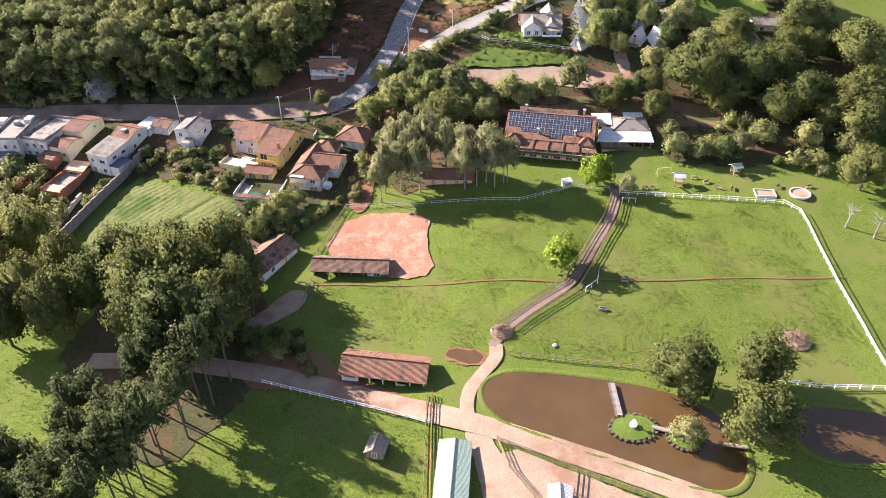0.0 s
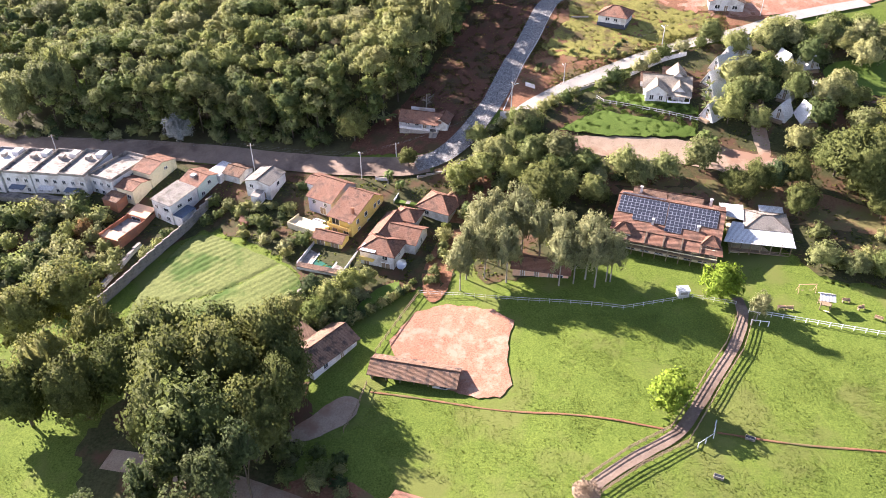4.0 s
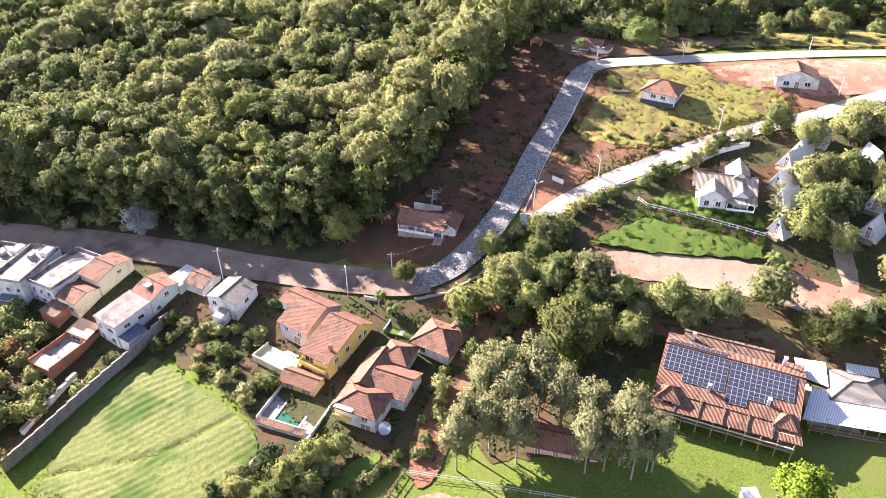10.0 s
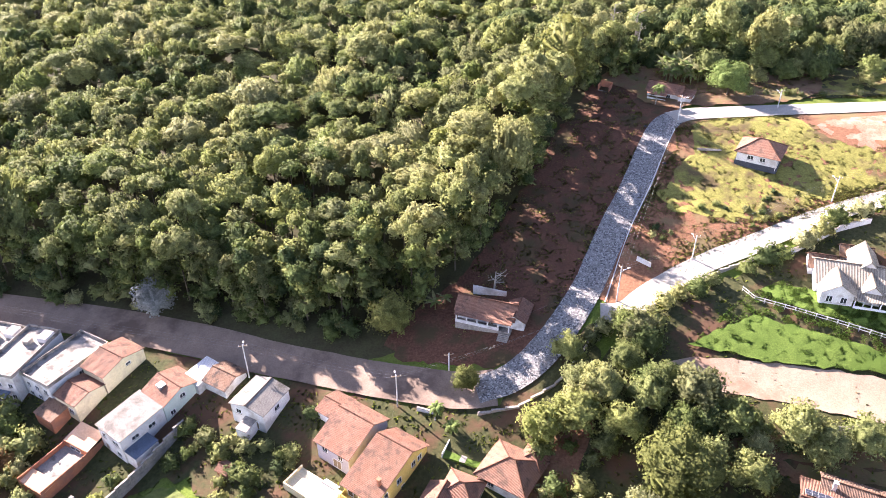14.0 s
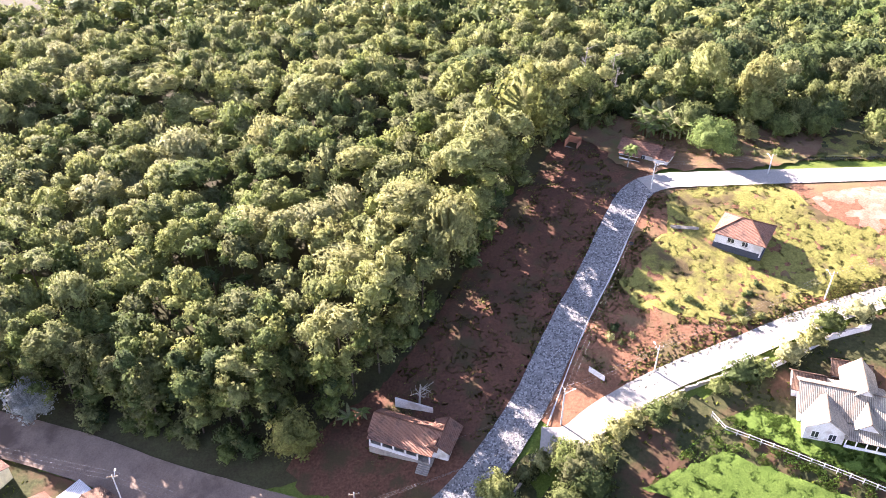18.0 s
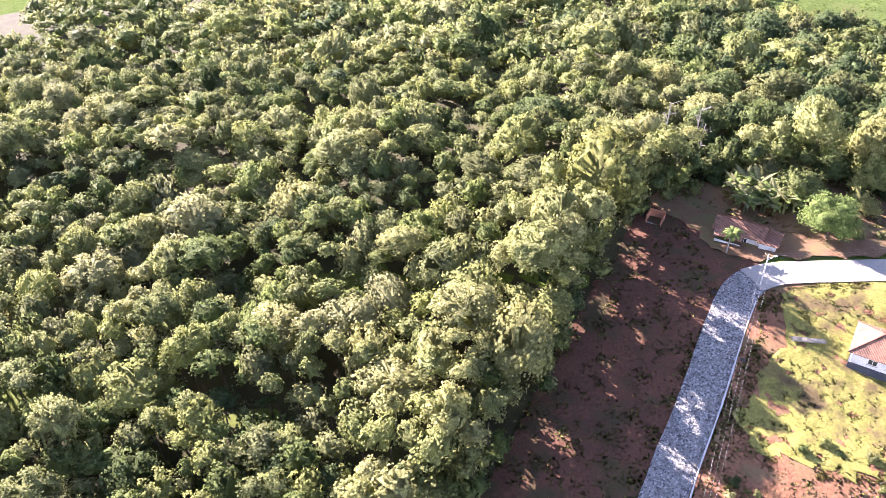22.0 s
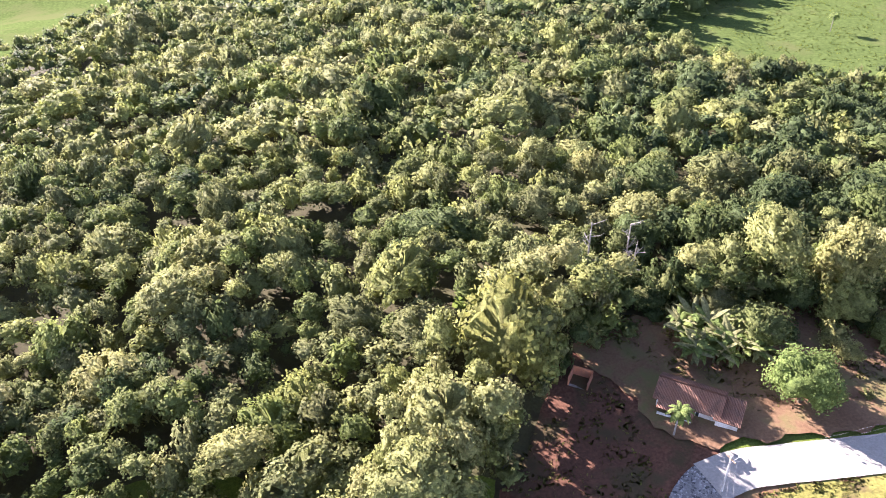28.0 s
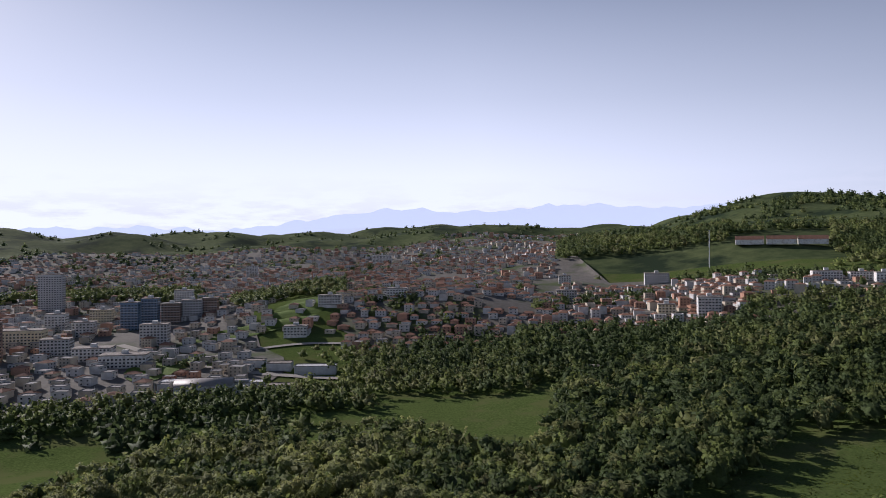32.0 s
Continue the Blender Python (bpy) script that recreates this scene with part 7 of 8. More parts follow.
part("roof", roof_mesh("gable", 2.6, 2.4, 2.4, 0.6, 0.3), GREEN_SHEET, tower)
swing = thing("swing", "orange timber swing frame on the playground lawn", "swing", pose(78, 168.5, land(78, 168.5), 0, 0, 5))
part("beam", boxed((-2.2, 2.2, -0.07, 0.07, 2.2, 2.34)), PEACH, swing)
for x in (-2.1, 2.1):
    for y in (-0.7, 0.7):
        bm = bmesh.new()
        beam(bm, (x, y, -0.3), (x, 0, 2.2), 0.06)
        part("leg", bm, PEACH, swing)
for x in (-1, 1):
    part("seat", boxed((x - 0.3, x + 0.3, -0.12, 0.12, 0.5, 0.55)), WOOD, swing)
    part("rope", boxed((x - 0.28, x - 0.26, -0.01, 0.01, 0.552, 2.198)), CABLE, swing)
    part("rope", boxed((x + 0.26, x + 0.28, -0.01, 0.01, 0.552, 2.198)), CABLE, swing)
for x, y, r in ((88.5, 162.5, 20), (91, 159, -30), (94.5, 158.5, 60), (86, 165, 0), (116, 156.5, 10), (107.5, 157.5, 40), (70.6, 162.4, 0), (72.4, 162.2, 5)):
    b = thing("bench", "small timber bench on the playground lawn", "bench", pose(x, y, land(x, y), 0, 0, r), "playground benches")
    part("seat", boxed((-0.9, 0.9, -0.25, 0.25, 0.42, 0.48)), WOOD, b)
    part("backrest", boxed((-0.9, 0.9, 0.25, 0.3, 0.5, 0.95)), PEACH, b)
    for u in (-0.75, 0.75):
        part("leg", boxed((u - 0.05, u + 0.05, -0.2, 0.2, -0.2, 0.418)), WOOD, b)
ring = thing("sand_ring", "round pale sandpit ringed with white stones", "sandpit", pose(112.2, 153.8, land(112.2, 153.8) + 0.1))
bm = bmesh.new()
beam(bm, (0, 0, -0.6), (0, 0, 0.05), 2.6, 26)
part("sand", bm, SAND, ring)
for i in range(20):
    a = i * math.tau / 20
    part("stone", shared(("ring_stone", 1), lambda: boxed((-0.4, 0.4, -0.15, 0.15, -0.3, 0.35)), WHITE), None, ring, at=pose(2.7 * math.cos(a), 2.7 * math.sin(a), 0, 0, 0, math.degrees(a) + 90))
sand = thing("sandpit", "square sandpit with plants and pale edging", "sandpit", pose(102.6, 155, land(102.6, 155), 0, 0, -12))
part("sand", boxed((-2.6, 2.6, -1.6, 1.6, -0.4, 0.12)), SAND, sand)
part("edging", boxed((-2.8, 2.8, -1.8, -1.6, -0.4, 0.4), (-2.8, 2.8, 1.6, 1.8, -0.4, 0.4), (-2.8, -2.6, -1.6, 1.6, -0.4, 0.4), (2.6, 2.8, -1.6, 1.6, -0.4, 0.4)), WHITE, sand)


# ---- palms, banana plants, dead trees ----
def frond_mesh(name, length, width, bend, material, wave=8):
    bm = bmesh.new()
    rows = []
    for i in range(wave + 1):
        k = i / wave
        w = width * math.sin(math.pi * min(1, k * 0.9 + 0.1)) + 0.02
        x, z = length * k * (1 - 0.25 * bend * k), length * (0.6 * k - bend * k * k)
        rows.append([bm.verts.new((x, -w, z - 0.25 * w)), bm.verts.new((x, 0, z)), bm.verts.new((x, w, z - 0.25 * w))])
    for a, b in zip(rows, rows[1:]):
        for j in range(2):
            bm.faces.new((a[j], b[j], b[j + 1], a[j + 1]))
    me = bpy.data.meshes.new(name)
    bm.to_mesh(me)
    bm.free()
    me.materials.append(material)
    return me


BANANA = [frond_mesh("leaf", 2.6, 0.36, 0.55, GREEN_LEAF), frond_mesh("leaf", 2.2, 0.32, 0.8, GREEN_LEAF), frond_mesh("leaf", 2.8, 0.34, 0.3, GUM_LEAF)]
PALM = frond_mesh("frond", 2.4, 0.3, 0.95, GREEN_LEAF)


def banana(x, y, size):
    g = random.Random(x * 3 + y)
    ob = thing("banana_plant", "banana plant with long arching pale green leaves", "banana plant", pose(x, y, land(x, y), 0, 0, g.uniform(-0.2, 352.3)), "banana grove")
    ob.scale = (size, size, size)
    part("stem", shared(("banana_stem", 1), lambda: (lambda b: (beam(b, (0, 0, -0.3), (0, 0, 2.4), 0.18, 7, 0.12), b)[1])(bmesh.new()), GUM_LEAF), None, ob)
    for i in range(9):
        part("leaf", BANANA[i % 3], None, ob, at=pose(0, 0, 2.2 + 0.03 * i, g.uniform(-10, 10), g.uniform(-25, 20), i * 137.5))


for i in range(30):
    g = random.Random(i)
    banana(24.6 + (i % 7) * 1.8 + g.uniform(-0.8, 0.8), 334.0 + (i // 7) * 2.4 + (i % 7) * 0.2 + g.uniform(-0.8, 0.8), g.uniform(1.2, 1.8))
for x, y, s in ((67.5, 243, 1.0), (68.2, 241, 0.9), (66.8, 238.6, 0.9), (68.8, 246, 1.1), (-31, 243, 1.0), (-33, 241.5, 1.1), (69.8, 250, 0.9), (98, 240, 1.0)):
    banana(x, y, s)


def palm(x, y, height, label, size=1.0):
    ob = thing("palm", label, "palm tree", pose(x, y, land(x, y)))
    bm = bmesh.new()
    prev = Vector((0, 0, -0.4))
    for i in range(6):
        k = (i + 1) / 6
        p = Vector((0.25 * k * k, 0.1 * k, height * k))
        beam(bm, prev, p, 0.17 - 0.01 * i, 8)
        prev = p
    part("trunk", bm, PALE_BARK, ob)
    for i in range(22):
        part("frond", PALM, None, ob, at=pose(prev.x, prev.y, prev.z, 0, -28 + 62 * ((i * 7) % 22) / 22, i * 137.5) @ Matrix.Scale(size, 4))


palm(19.8, 318.4, 5.6, "slender palm in front of the hilltop house", 1.2)
palm(-28.5, 212.5, 3.6, "small palm in a front garden")
palm(64, 226.5, 3.0, "small grey palm by the car park", 1.2)
palm(66, 224.5, 2.6, "small grey palm by the car park", 1.2)
palm(-25, 209.8, 2.4, "small palm among garden plants")
palm(128, 575, 7, "lone palm in the pasture", 1.6)


def bare_tree(x, y, height, seed, label, z=None):
    ob = thing("dead_tree", label, "dead tree", pose(x, y, land(x, y) if z is None else z))
    g = random.Random(seed)
    bm = bmesh.new()
    beam(bm, (0, 0, -0.5), (0.3, 0.1, height), 0.3, 7, 0.1)
    part("trunk", bm, PALE_BARK, ob)
    for i in range(12):
        k = g.uniform(0.45, 1.0)
        a = g.uniform(0, math.tau)
        s = Vector((0.3 * k, 0.1 * k, height * k))
        e = s + Vector((math.cos(a), math.sin(a), 0.45)) * g.uniform(1.2, 3.0)
        b = bmesh.new()
        beam(b, s, e, 0.09, 5, 0.04)
        for _ in range(3):
            u = s.lerp(e, g.uniform(0.4, 1))
            beam(b, u, u + Vector((g.uniform(-1, 1), g.uniform(-1, 1), g.uniform(0, 1))) * 0.9, 0.035, 4, 0.015)
        part("branch", b, PALE_BARK, ob)


bare_tree(7, 350, 19, 1, "pale dead tree standing out of the woods")
bare_tree(15.2, 357.2, 15, 2, "forked pale dead tree standing out of the woods")
bare_tree(16.3, 354.3, 12, 3, "leaning pale dead tree with bare limbs")
bare_tree(-20, 246, 6, 4, "thin bare tree beside the cottage")
bare_tree(46, 212, 5, 5, "bare grey tree by the car park")
bare_tree(118, 139, 6, 6, "bare grey tree near the meadow fence")
bare_tree(123, 134, 6, 7, "bare grey tree near the meadow fence")
pile = thing("log_pile", "loose pile of cut poles on the grass", "log pile", pose(32.0, 295.2, land(32.0, 295.2)))
for i in range(9):
    bm = bmesh.new()
    beam(bm, (-3 + 0.2 * (i % 3), -0.6 + 0.16 * i, 0.45 + 0.1 * (i % 2)), (3 + 0.3 * (i % 2), -0.4 + 0.13 * i, 0.5), 0.07, 6)
    part("pole", bm, PALE_BARK, pile)
kennel = thing("brick_store", "roofless little brick store at the wood's edge", "store", pose(5.7, 329.9, land(5.7, 329.9), 0, 0, -20))
part("wall", boxed((-1.8, 1.8, 1.4, 1.6, -0.5, 2.2), (-1.8, -1.6, -1.4, 1.4, -0.5, 2.0), (1.6, 1.8, -1.4, 1.4, -0.5, 1.6)), BRICK, kennel)
part("floor", boxed((-1.6, 1.6, -1.4, 1.4, -0.5, 0.1)), SLAB, kennel)
for x, y in ((20.4, 290.1), (16.3, 305.6)):
    tyre = thing("tyre", "old black tyre lying on the verge", "tyre", pose(x, y, land(x, y) + 0.2))
    bm = bmesh.new()
    for i in range(16):
        a, b = i * math.tau / 16, (i + 1) * math.tau / 16
        beam(bm, (0.42 * math.cos(a), 0.42 * math.sin(a), 0.15), (0.42 * math.cos(b), 0.42 * math.sin(b), 0.15), 0.14, 6)
    part("rubber", bm, CABLE, tyre)


# ---- the town beyond the valley ----
def polar(a, d):
    return HUB[0] + d * math.sin(a), HUB[1] + d * math.cos(a)


FAR_TREES = [crown_cards(300 + i, 1.0, 1.4, 7, 22, 0.36, 1.0, 0.0, 0.1, 6) for i in range(5)]


def far_woods(name, label, zones, seed):
    """Zones of (from angle, to angle, from distance, to distance, spacing, height, share)."""
    g = np.random.RandomState(seed)
    qs, ns, ts = [], [], []
    for a0, a1, d0, d1, step, high, share in zones:
        d = d0
        while d < d1:
            a = a0
            while a < a1:
                x, y = polar(a + g.uniform(-0.5, 0.5) * step / d, d + g.uniform(-0.5, 0.5) * step)
                patch = noise.noise((x / 130, y / 130, 4))
                if 0.5 + 0.8 * patch + g.uniform(-0.15, 0.15) < share:
                    q, n = FAR_TREES[g.randint(5)]
                    r = min(step, 15) * g.uniform(0.5, 0.8)
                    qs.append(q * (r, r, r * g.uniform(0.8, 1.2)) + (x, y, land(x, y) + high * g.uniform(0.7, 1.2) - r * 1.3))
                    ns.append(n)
                    # Low tint: shade of crowns against the sun goes into the leaf colour.
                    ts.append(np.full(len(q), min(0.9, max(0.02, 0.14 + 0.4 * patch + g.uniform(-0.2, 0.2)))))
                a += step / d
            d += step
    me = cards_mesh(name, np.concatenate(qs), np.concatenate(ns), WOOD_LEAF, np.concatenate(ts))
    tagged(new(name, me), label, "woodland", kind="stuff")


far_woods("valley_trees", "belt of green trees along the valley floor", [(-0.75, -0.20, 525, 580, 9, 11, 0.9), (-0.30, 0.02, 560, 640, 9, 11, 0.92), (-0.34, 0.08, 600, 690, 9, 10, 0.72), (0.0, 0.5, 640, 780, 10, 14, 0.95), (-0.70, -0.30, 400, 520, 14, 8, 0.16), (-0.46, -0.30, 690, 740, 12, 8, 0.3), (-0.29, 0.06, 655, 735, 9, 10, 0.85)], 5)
far_woods("hill_woods", "dark wooded knolls above the town", [(0.055, 0.265, 1375, 1800, 11, 14, 0.9), (0.27, 0.38, 1430, 1580, 12, 12, 0.6), (0.385, 0.5, 1150, 1600, 12, 13, 0.85), (-0.375, -0.235, 960, 1160, 10, 13, 0.85), (-0.66, -0.42, 1180, 1320, 12, 14, 0.8), (-0.21, 0.06, 735, 1100, 13, 7, 0.36), (0.05, 0.45, 800, 1180, 13, 7, 0.34), (-0.7, -0.1, 1100, 2300, 26, 8, 0.30), (0.28, 0.47, 800, 890, 10, 9, 0.8)], 6)
far_woods("distant_woods", "patches of distant dark woodland on the hills", [(0.08, 0.5, 1850, 2520, 22, 11, 0.46), (-0.8, 0.08, 2000, 3500, 30, 8, 0.24)], 7)

TOWN_MATS = [surface("town wall white", (0.44, 0.43, 0.41), (0.58, 0.57, 0.55), 0.02, 0.85, 0.1, 10), surface("town wall cream", (0.42, 0.37, 0.29), (0.52, 0.46, 0.37), 0.02, 0.85, 0.1, 10), surface("town wall brick", (0.34, 0.19, 0.13), (0.44, 0.27, 0.19), 0.02, 0.85, 0.1, 10), surface("town roof tile", (0.21, 0.112, 0.074), (0.29, 0.168, 0.118), 0.03, 0.85, 0.2, 10), surface("town roof grey", (0.22, 0.21, 0.20), (0.34, 0.32, 0.30), 0.03, 0.85, 0.2, 10), GLASS]


def lump(data, x, y, z, turn, w, d, h, rise, wall, cover, panes=True):
    """One small town house, added to joined lists of corners, faces and materials."""
    verts, faces, mats = data
    c, s = math.cos(turn), math.sin(turn)
    base = len(verts)

    def add(u, v, k):
        verts.append((x + c * u - s * v, y + s * u + c * v, z + k))

    o = 0.4
    for k in (-2.0, h):
        for u, v in ((-w / 2, -d / 2), (w / 2, -d / 2), (w / 2, d / 2), (-w / 2, d / 2)):
            add(u, v, k)
    for f in ((0, 1, 5, 4), (1, 2, 6, 5), (2, 3, 7, 6), (3, 0, 4, 7)):
        faces.append(tuple(base + i for i in f))
        mats.append(wall)
    b = len(verts)
    if rise:
        for u, v, k in ((-w / 2 - o, -d / 2 - o, h - 0.1), (w / 2 + o, -d / 2 - o, h - 0.1), (w / 2 + o, d / 2 + o, h - 0.1), (-w / 2 - o, d / 2 + o, h - 0.1), (-w / 2 + d * 0.3, 0, h + rise), (w / 2 - d * 0.3, 0, h + rise)):
            add(u, v, k)
        for f in ((0, 1, 5, 4), (2, 3, 4, 5), (1, 2, 5), (3, 0, 4)):
            faces.append(tuple(b + i for i in f))
            mats.append(cover)
    else:
        for u, v in ((-w / 2, -d / 2), (w / 2, -d / 2), (w / 2, d / 2), (-w / 2, d / 2)):
            add(u, v, h - 0.4)
        faces.append((b, b + 1, b + 2, b + 3))
        mats.append(cover)
    if panes:
        for floor in range(max(1, int(h / 3))):
            for i in range(2 + int(w > 11)):
                u = -w / 2 + w * (i + 0.7) / (2.4 + int(w > 11))
                b = len(verts)
                for p, q in ((u - 0.6, 0.9), (u + 0.6, 0.9), (u + 0.6, 2.2), (u - 0.6, 2.2)):
                    add(p, -d / 2 - 0.06, floor * 3 + q)
                faces.append((b, b + 1, b + 2, b + 3))
                mats.append(5)


def close_house(key, w, d, h, rise, wall, cover):
    ob = thing("town_house", "small town house with pitched roof on the hillside", "house", pose(0, 0, 0), "town houses")
    part("wall", wall_mesh("hip" if rise else "flat", w, d, -2, h, rise), TOWN_MATS[wall], ob)
    part("roof", roof_mesh("hip" if rise else "flat", w, d, h, rise or 0.5, 0.4 if rise else 0.05), TOWN_MATS[cover], ob)
    for u in (-w / 4, w / 4):
        for k in range(max(1, int(h / 3))):
            part("window", shared(("town_window", 1), lambda: boxed((-0.7, 0.7, -0.06, 0.04, 0, 1.2)), GLASS), None, ob, at=pose(u, -d / 2, 0.9 + 3 * k))
    return ob


for poly in ([(-0.74, 590), (-0.36, 590), (-0.30, 700), (-0.36, 800), (-0.34, 1000), (-0.24, 1150), (-0.25, 700), (0.06, 690), (0.10, 760), (0.30, 770), (0.46, 870), (0.46, 1080), (0.30, 1100), (0.06, 1150), (0.09, 2300), (-0.3, 2400), (-0.74, 2350)],):
    drape("town_ground", "streets and yards between the town houses", "ground", [polar(*p) for p in poly], TOWN_SOIL, 0.5, step=24, curve=1, ragged=0)
PATTERNS = [close_house(i, *v) for i, v in enumerate(((9, 10, 3.2, 1.8, 0, 3), (10, 9, 6.0, 1.8, 0, 3), (8, 11, 3.0, 1.6, 1, 3), (11, 9, 6.2, 0, 0, 4), (9, 9, 3.2, 1.7, 2, 3), (10, 12, 6.0, 2.0, 1, 3), (9, 10, 6.2, 0, 1, 4), (12, 9, 3.4, 1.9, 0, 3)))]
USED = set()


def town():
    g = np.random.RandomState(21)
    data = ([], [], [])
    close = 0
    # angle from, to, distance from, to, spacing, share of tile roofs, share of storeys
    for a0, a1, d0, d1, step, tiled, tall in ((-0.72, -0.36, 600, 820, 19, 0.25, 0.8), (-0.72, -0.33, 820, 1120, 19, 0.3, 0.7), (-0.24, 0.055, 738, 1000, 17, 0.85, 0.45), (0.055, 0.30, 770, 1090, 17, 0.75, 0.5), (0.30, 0.46, 880, 1060, 24, 0.35, 0.4), (-0.31, -0.24, 800, 900, 22, 0.6, 0.5), (-0.23, 0.02, 1000, 1200, 19, 0.8, 0.4), (-0.74, -0.27, 1120, 1700, 20, 0.5, 0.5), (-0.27, 0.05, 1200, 1700, 20, 0.75, 0.4), (-0.72, 0.06, 1700, 2350, 25, 0.55, 0.4), (-0.10, 0.09, 2350, 2800, 28, 0.6, 0.3)):
        d = d0
        while d < d1:
            a = a0 + g.uniform(0, step / d)
            street = 0.35 * noise.noise((d / 200, a0 * 9, 1))
            while a < a1:
                x, y = polar(a + g.uniform(-0.18, 0.18) * step / d, d + g.uniform(-0.2, 0.2) * step)
                a += step / d
                if noise.noise((x / 120, y / 120, 6)) > 0.42 or g.uniform() < 0.04:
                    continue
                turn = street + g.choice((0, 0, math.pi / 2)) + g.uniform(-0.15, 0.15)
                z = land(x, y)
                if d < 1000 and close < 285 and g.uniform() < 0.62:
                    p = PATTERNS[(g.choice((0, 1, 2, 4, 5, 7)) if g.uniform() < tiled else g.choice((3, 6)))]
                    m = pose(x, y, z, 0, 0, math.degrees(turn))
                    if p.name in USED:
                        copy_thing(p, m)
                    else:
                        p.matrix_basis = m
                        USED.add(p.name)
                    close += 1
                    continue
                tile = g.uniform() < tiled
                h = g.choice((3.2, 6.0, 6.2, 9.0)) if g.uniform() < tall else 3.2
                lump(data, x, y, z, turn, g.uniform(8, 13), g.uniform(8, 12), h, 1.8 if tile else 0, g.choice((0, 0, 1, 2)), 3 if tile else 4, d < 1700)
            d += step
    me = bpy.data.meshes.new("town_roofs")
    me.from_pydata(data[0], [], data[1])
    for m in TOWN_MATS:
        me.materials.append(m)
    me.polygons.foreach_set("material_index", np.array(data[2], dtype=np.int32))
    tagged(new("town_roofs", me), "dense white and terracotta town spreading over hills", "town", kind="stuff")


town()


def apartments(a, d, w, depth, h, wall, label, turn=0.0):
    x, y = polar(a, d)
    ob = thing("apartment_block", label, "apartment block", pose(x, y, land(x, y), 0, 0, turn - math.degrees(a) * 0.5), "apartment blocks")
    part("wall", boxed((-w / 2, w / 2, -depth / 2, depth / 2, -3, h)), wall, ob)
    part("roof", boxed((-w / 2 - 0.2, w / 2 + 0.2, -depth / 2 - 0.2, depth / 2 + 0.2, h + 0.004, h + 0.9)), SLAB, ob)
    part("lift_tower", boxed((-2.5, 2.5, -2, 3, h + 0.904, h + 4)), WHITE, ob)
    bm = bmesh.new()
    for k in range(int(h / 3)):
        for i in range(int(w / 3.2)):
            u = -w / 2 + (i + 0.5) * w / int(w / 3.2)
            box(bm, u - 0.9, u + 0.9, -depth / 2 - 0.08, -depth / 2 + 0.02, k * 3 + 1.0, k * 3 + 2.4)
        for i in range(int(depth / 3.5)):
            v = -depth / 2 + (i + 0.5) * depth / int(depth / 3.5)
            box(bm, w / 2 - 0.02, w / 2 + 0.08, v - 0.9, v + 0.9, k * 3 + 1.0, k * 3 + 2.4)
    tagged(part("glazing", bm, GLASS, ob), "rows of dark windows", kind="stuff")
    for k in range(1, int(h / 3)):
        part("floor_band", boxed((-w / 2 - 0.1, w / 2 + 0.1, -depth / 2 - 0.12, -depth / 2 - 0.005, k * 3 - 0.15, k * 3 + 0.15)), WHITE, ob)
    return ob


BLUE_WALL = surface("blue tower facade", (0.10, 0.16, 0.24), (0.16, 0.23, 0.32), 0.1, 0.3, 0.1, 10)
BROWN_WALL = surface("brown tower facade", (0.24, 0.16, 0.12), (0.32, 0.23, 0.18), 0.1, 0.7, 0.1, 10)
GREY_WALL = surface("grey tower facade", (0.40, 0.40, 0.40), (0.50, 0.50, 0.50), 0.1, 0.8, 0.1, 10)
for a, d, w, dp, h, wall, label in ((-0.590, 1150, 30, 18, 50, GREY_WALL, "tall slim grey tower above the town"), (-0.503, 930, 19, 16, 32, BLUE_WALL, "blue glazed apartment tower in the town"), (-0.480, 935, 18, 16, 34, BLUE_WALL, "blue glazed apartment tower in the town"), (-0.455, 950, 22, 16, 24, BROWN_WALL, "brown apartment block in the town"), (-0.430, 955, 24, 16, 24, GREY_WALL, "grey apartment block in the town"), (-0.408, 960, 18, 16, 22, BROWN_WALL, "brown apartment block in the town"), (-0.440, 1100, 24, 16, 26, WHITE, "white apartment block in the town"), (-0.475, 820, 27, 16, 21, GREY_WALL, "grey apartment block in the town"), (-0.655, 780, 18, 16, 36, BROWN_WALL, "brown apartment tower at the town's edge"), (-0.620, 850, 40, 20, 17, CREAM, "cream office block in the town"), (-0.585, 800, 26, 18, 15, GREY_WALL, "grey block in the town"), (-0.545, 760, 34, 20, 12, WHITE, "white commercial block in the town"), (-0.51, 720, 40, 20, 11, WHITE, "white commercial block in the town"), (-0.585, 960, 22, 16, 20, WHITE, "white apartment block in the town"), (-0.535, 1010, 26, 16, 18, CREAM, "cream apartment block in the town"), (-0.555, 900, 22, 16, 16, WHITE, "white apartment block in the town"), (-0.185, 1750, 44, 22, 26, WHITE, "large white building over the far town"), (-0.355, 1650, 24, 16, 24, WHITE, "white apartment block in the far town"), (0.242, 820, 23, 16, 19, WHITE, "white apartment block on the right-hand hill"), (0.190, 840, 18, 14, 12, CREAM, "cream apartment block on the hillside"), (0.178, 1110, 34, 16, 15, WHITE, "long white apartment block on the hillside"), (0.375, 1000, 32, 18, 10, WHITE, "large white modern house on the ridge"), (0.412, 1000, 26, 16, 9, WHITE, "white modern house on the ridge"), (0.435, 980, 18, 14, 11, WHITE, "white modern house on the ridge"), (0.062, 960, 26, 16, 12, WHITE, "white block among the roofs"), (-0.165, 900, 24, 18, 10, WHITE, "white block on the knoll"), (-0.255, 880, 26, 16, 12, WHITE, "white villa on the green knoll"), (-0.300, 800, 24, 14, 10, WHITE, "white villa on the green knoll"), (0.06, 1120, 18, 14, 12, WHITE, "white block below the woods")):
    apartments(a, d, w, dp, h, wall, label.replace("right-hand ", ""))
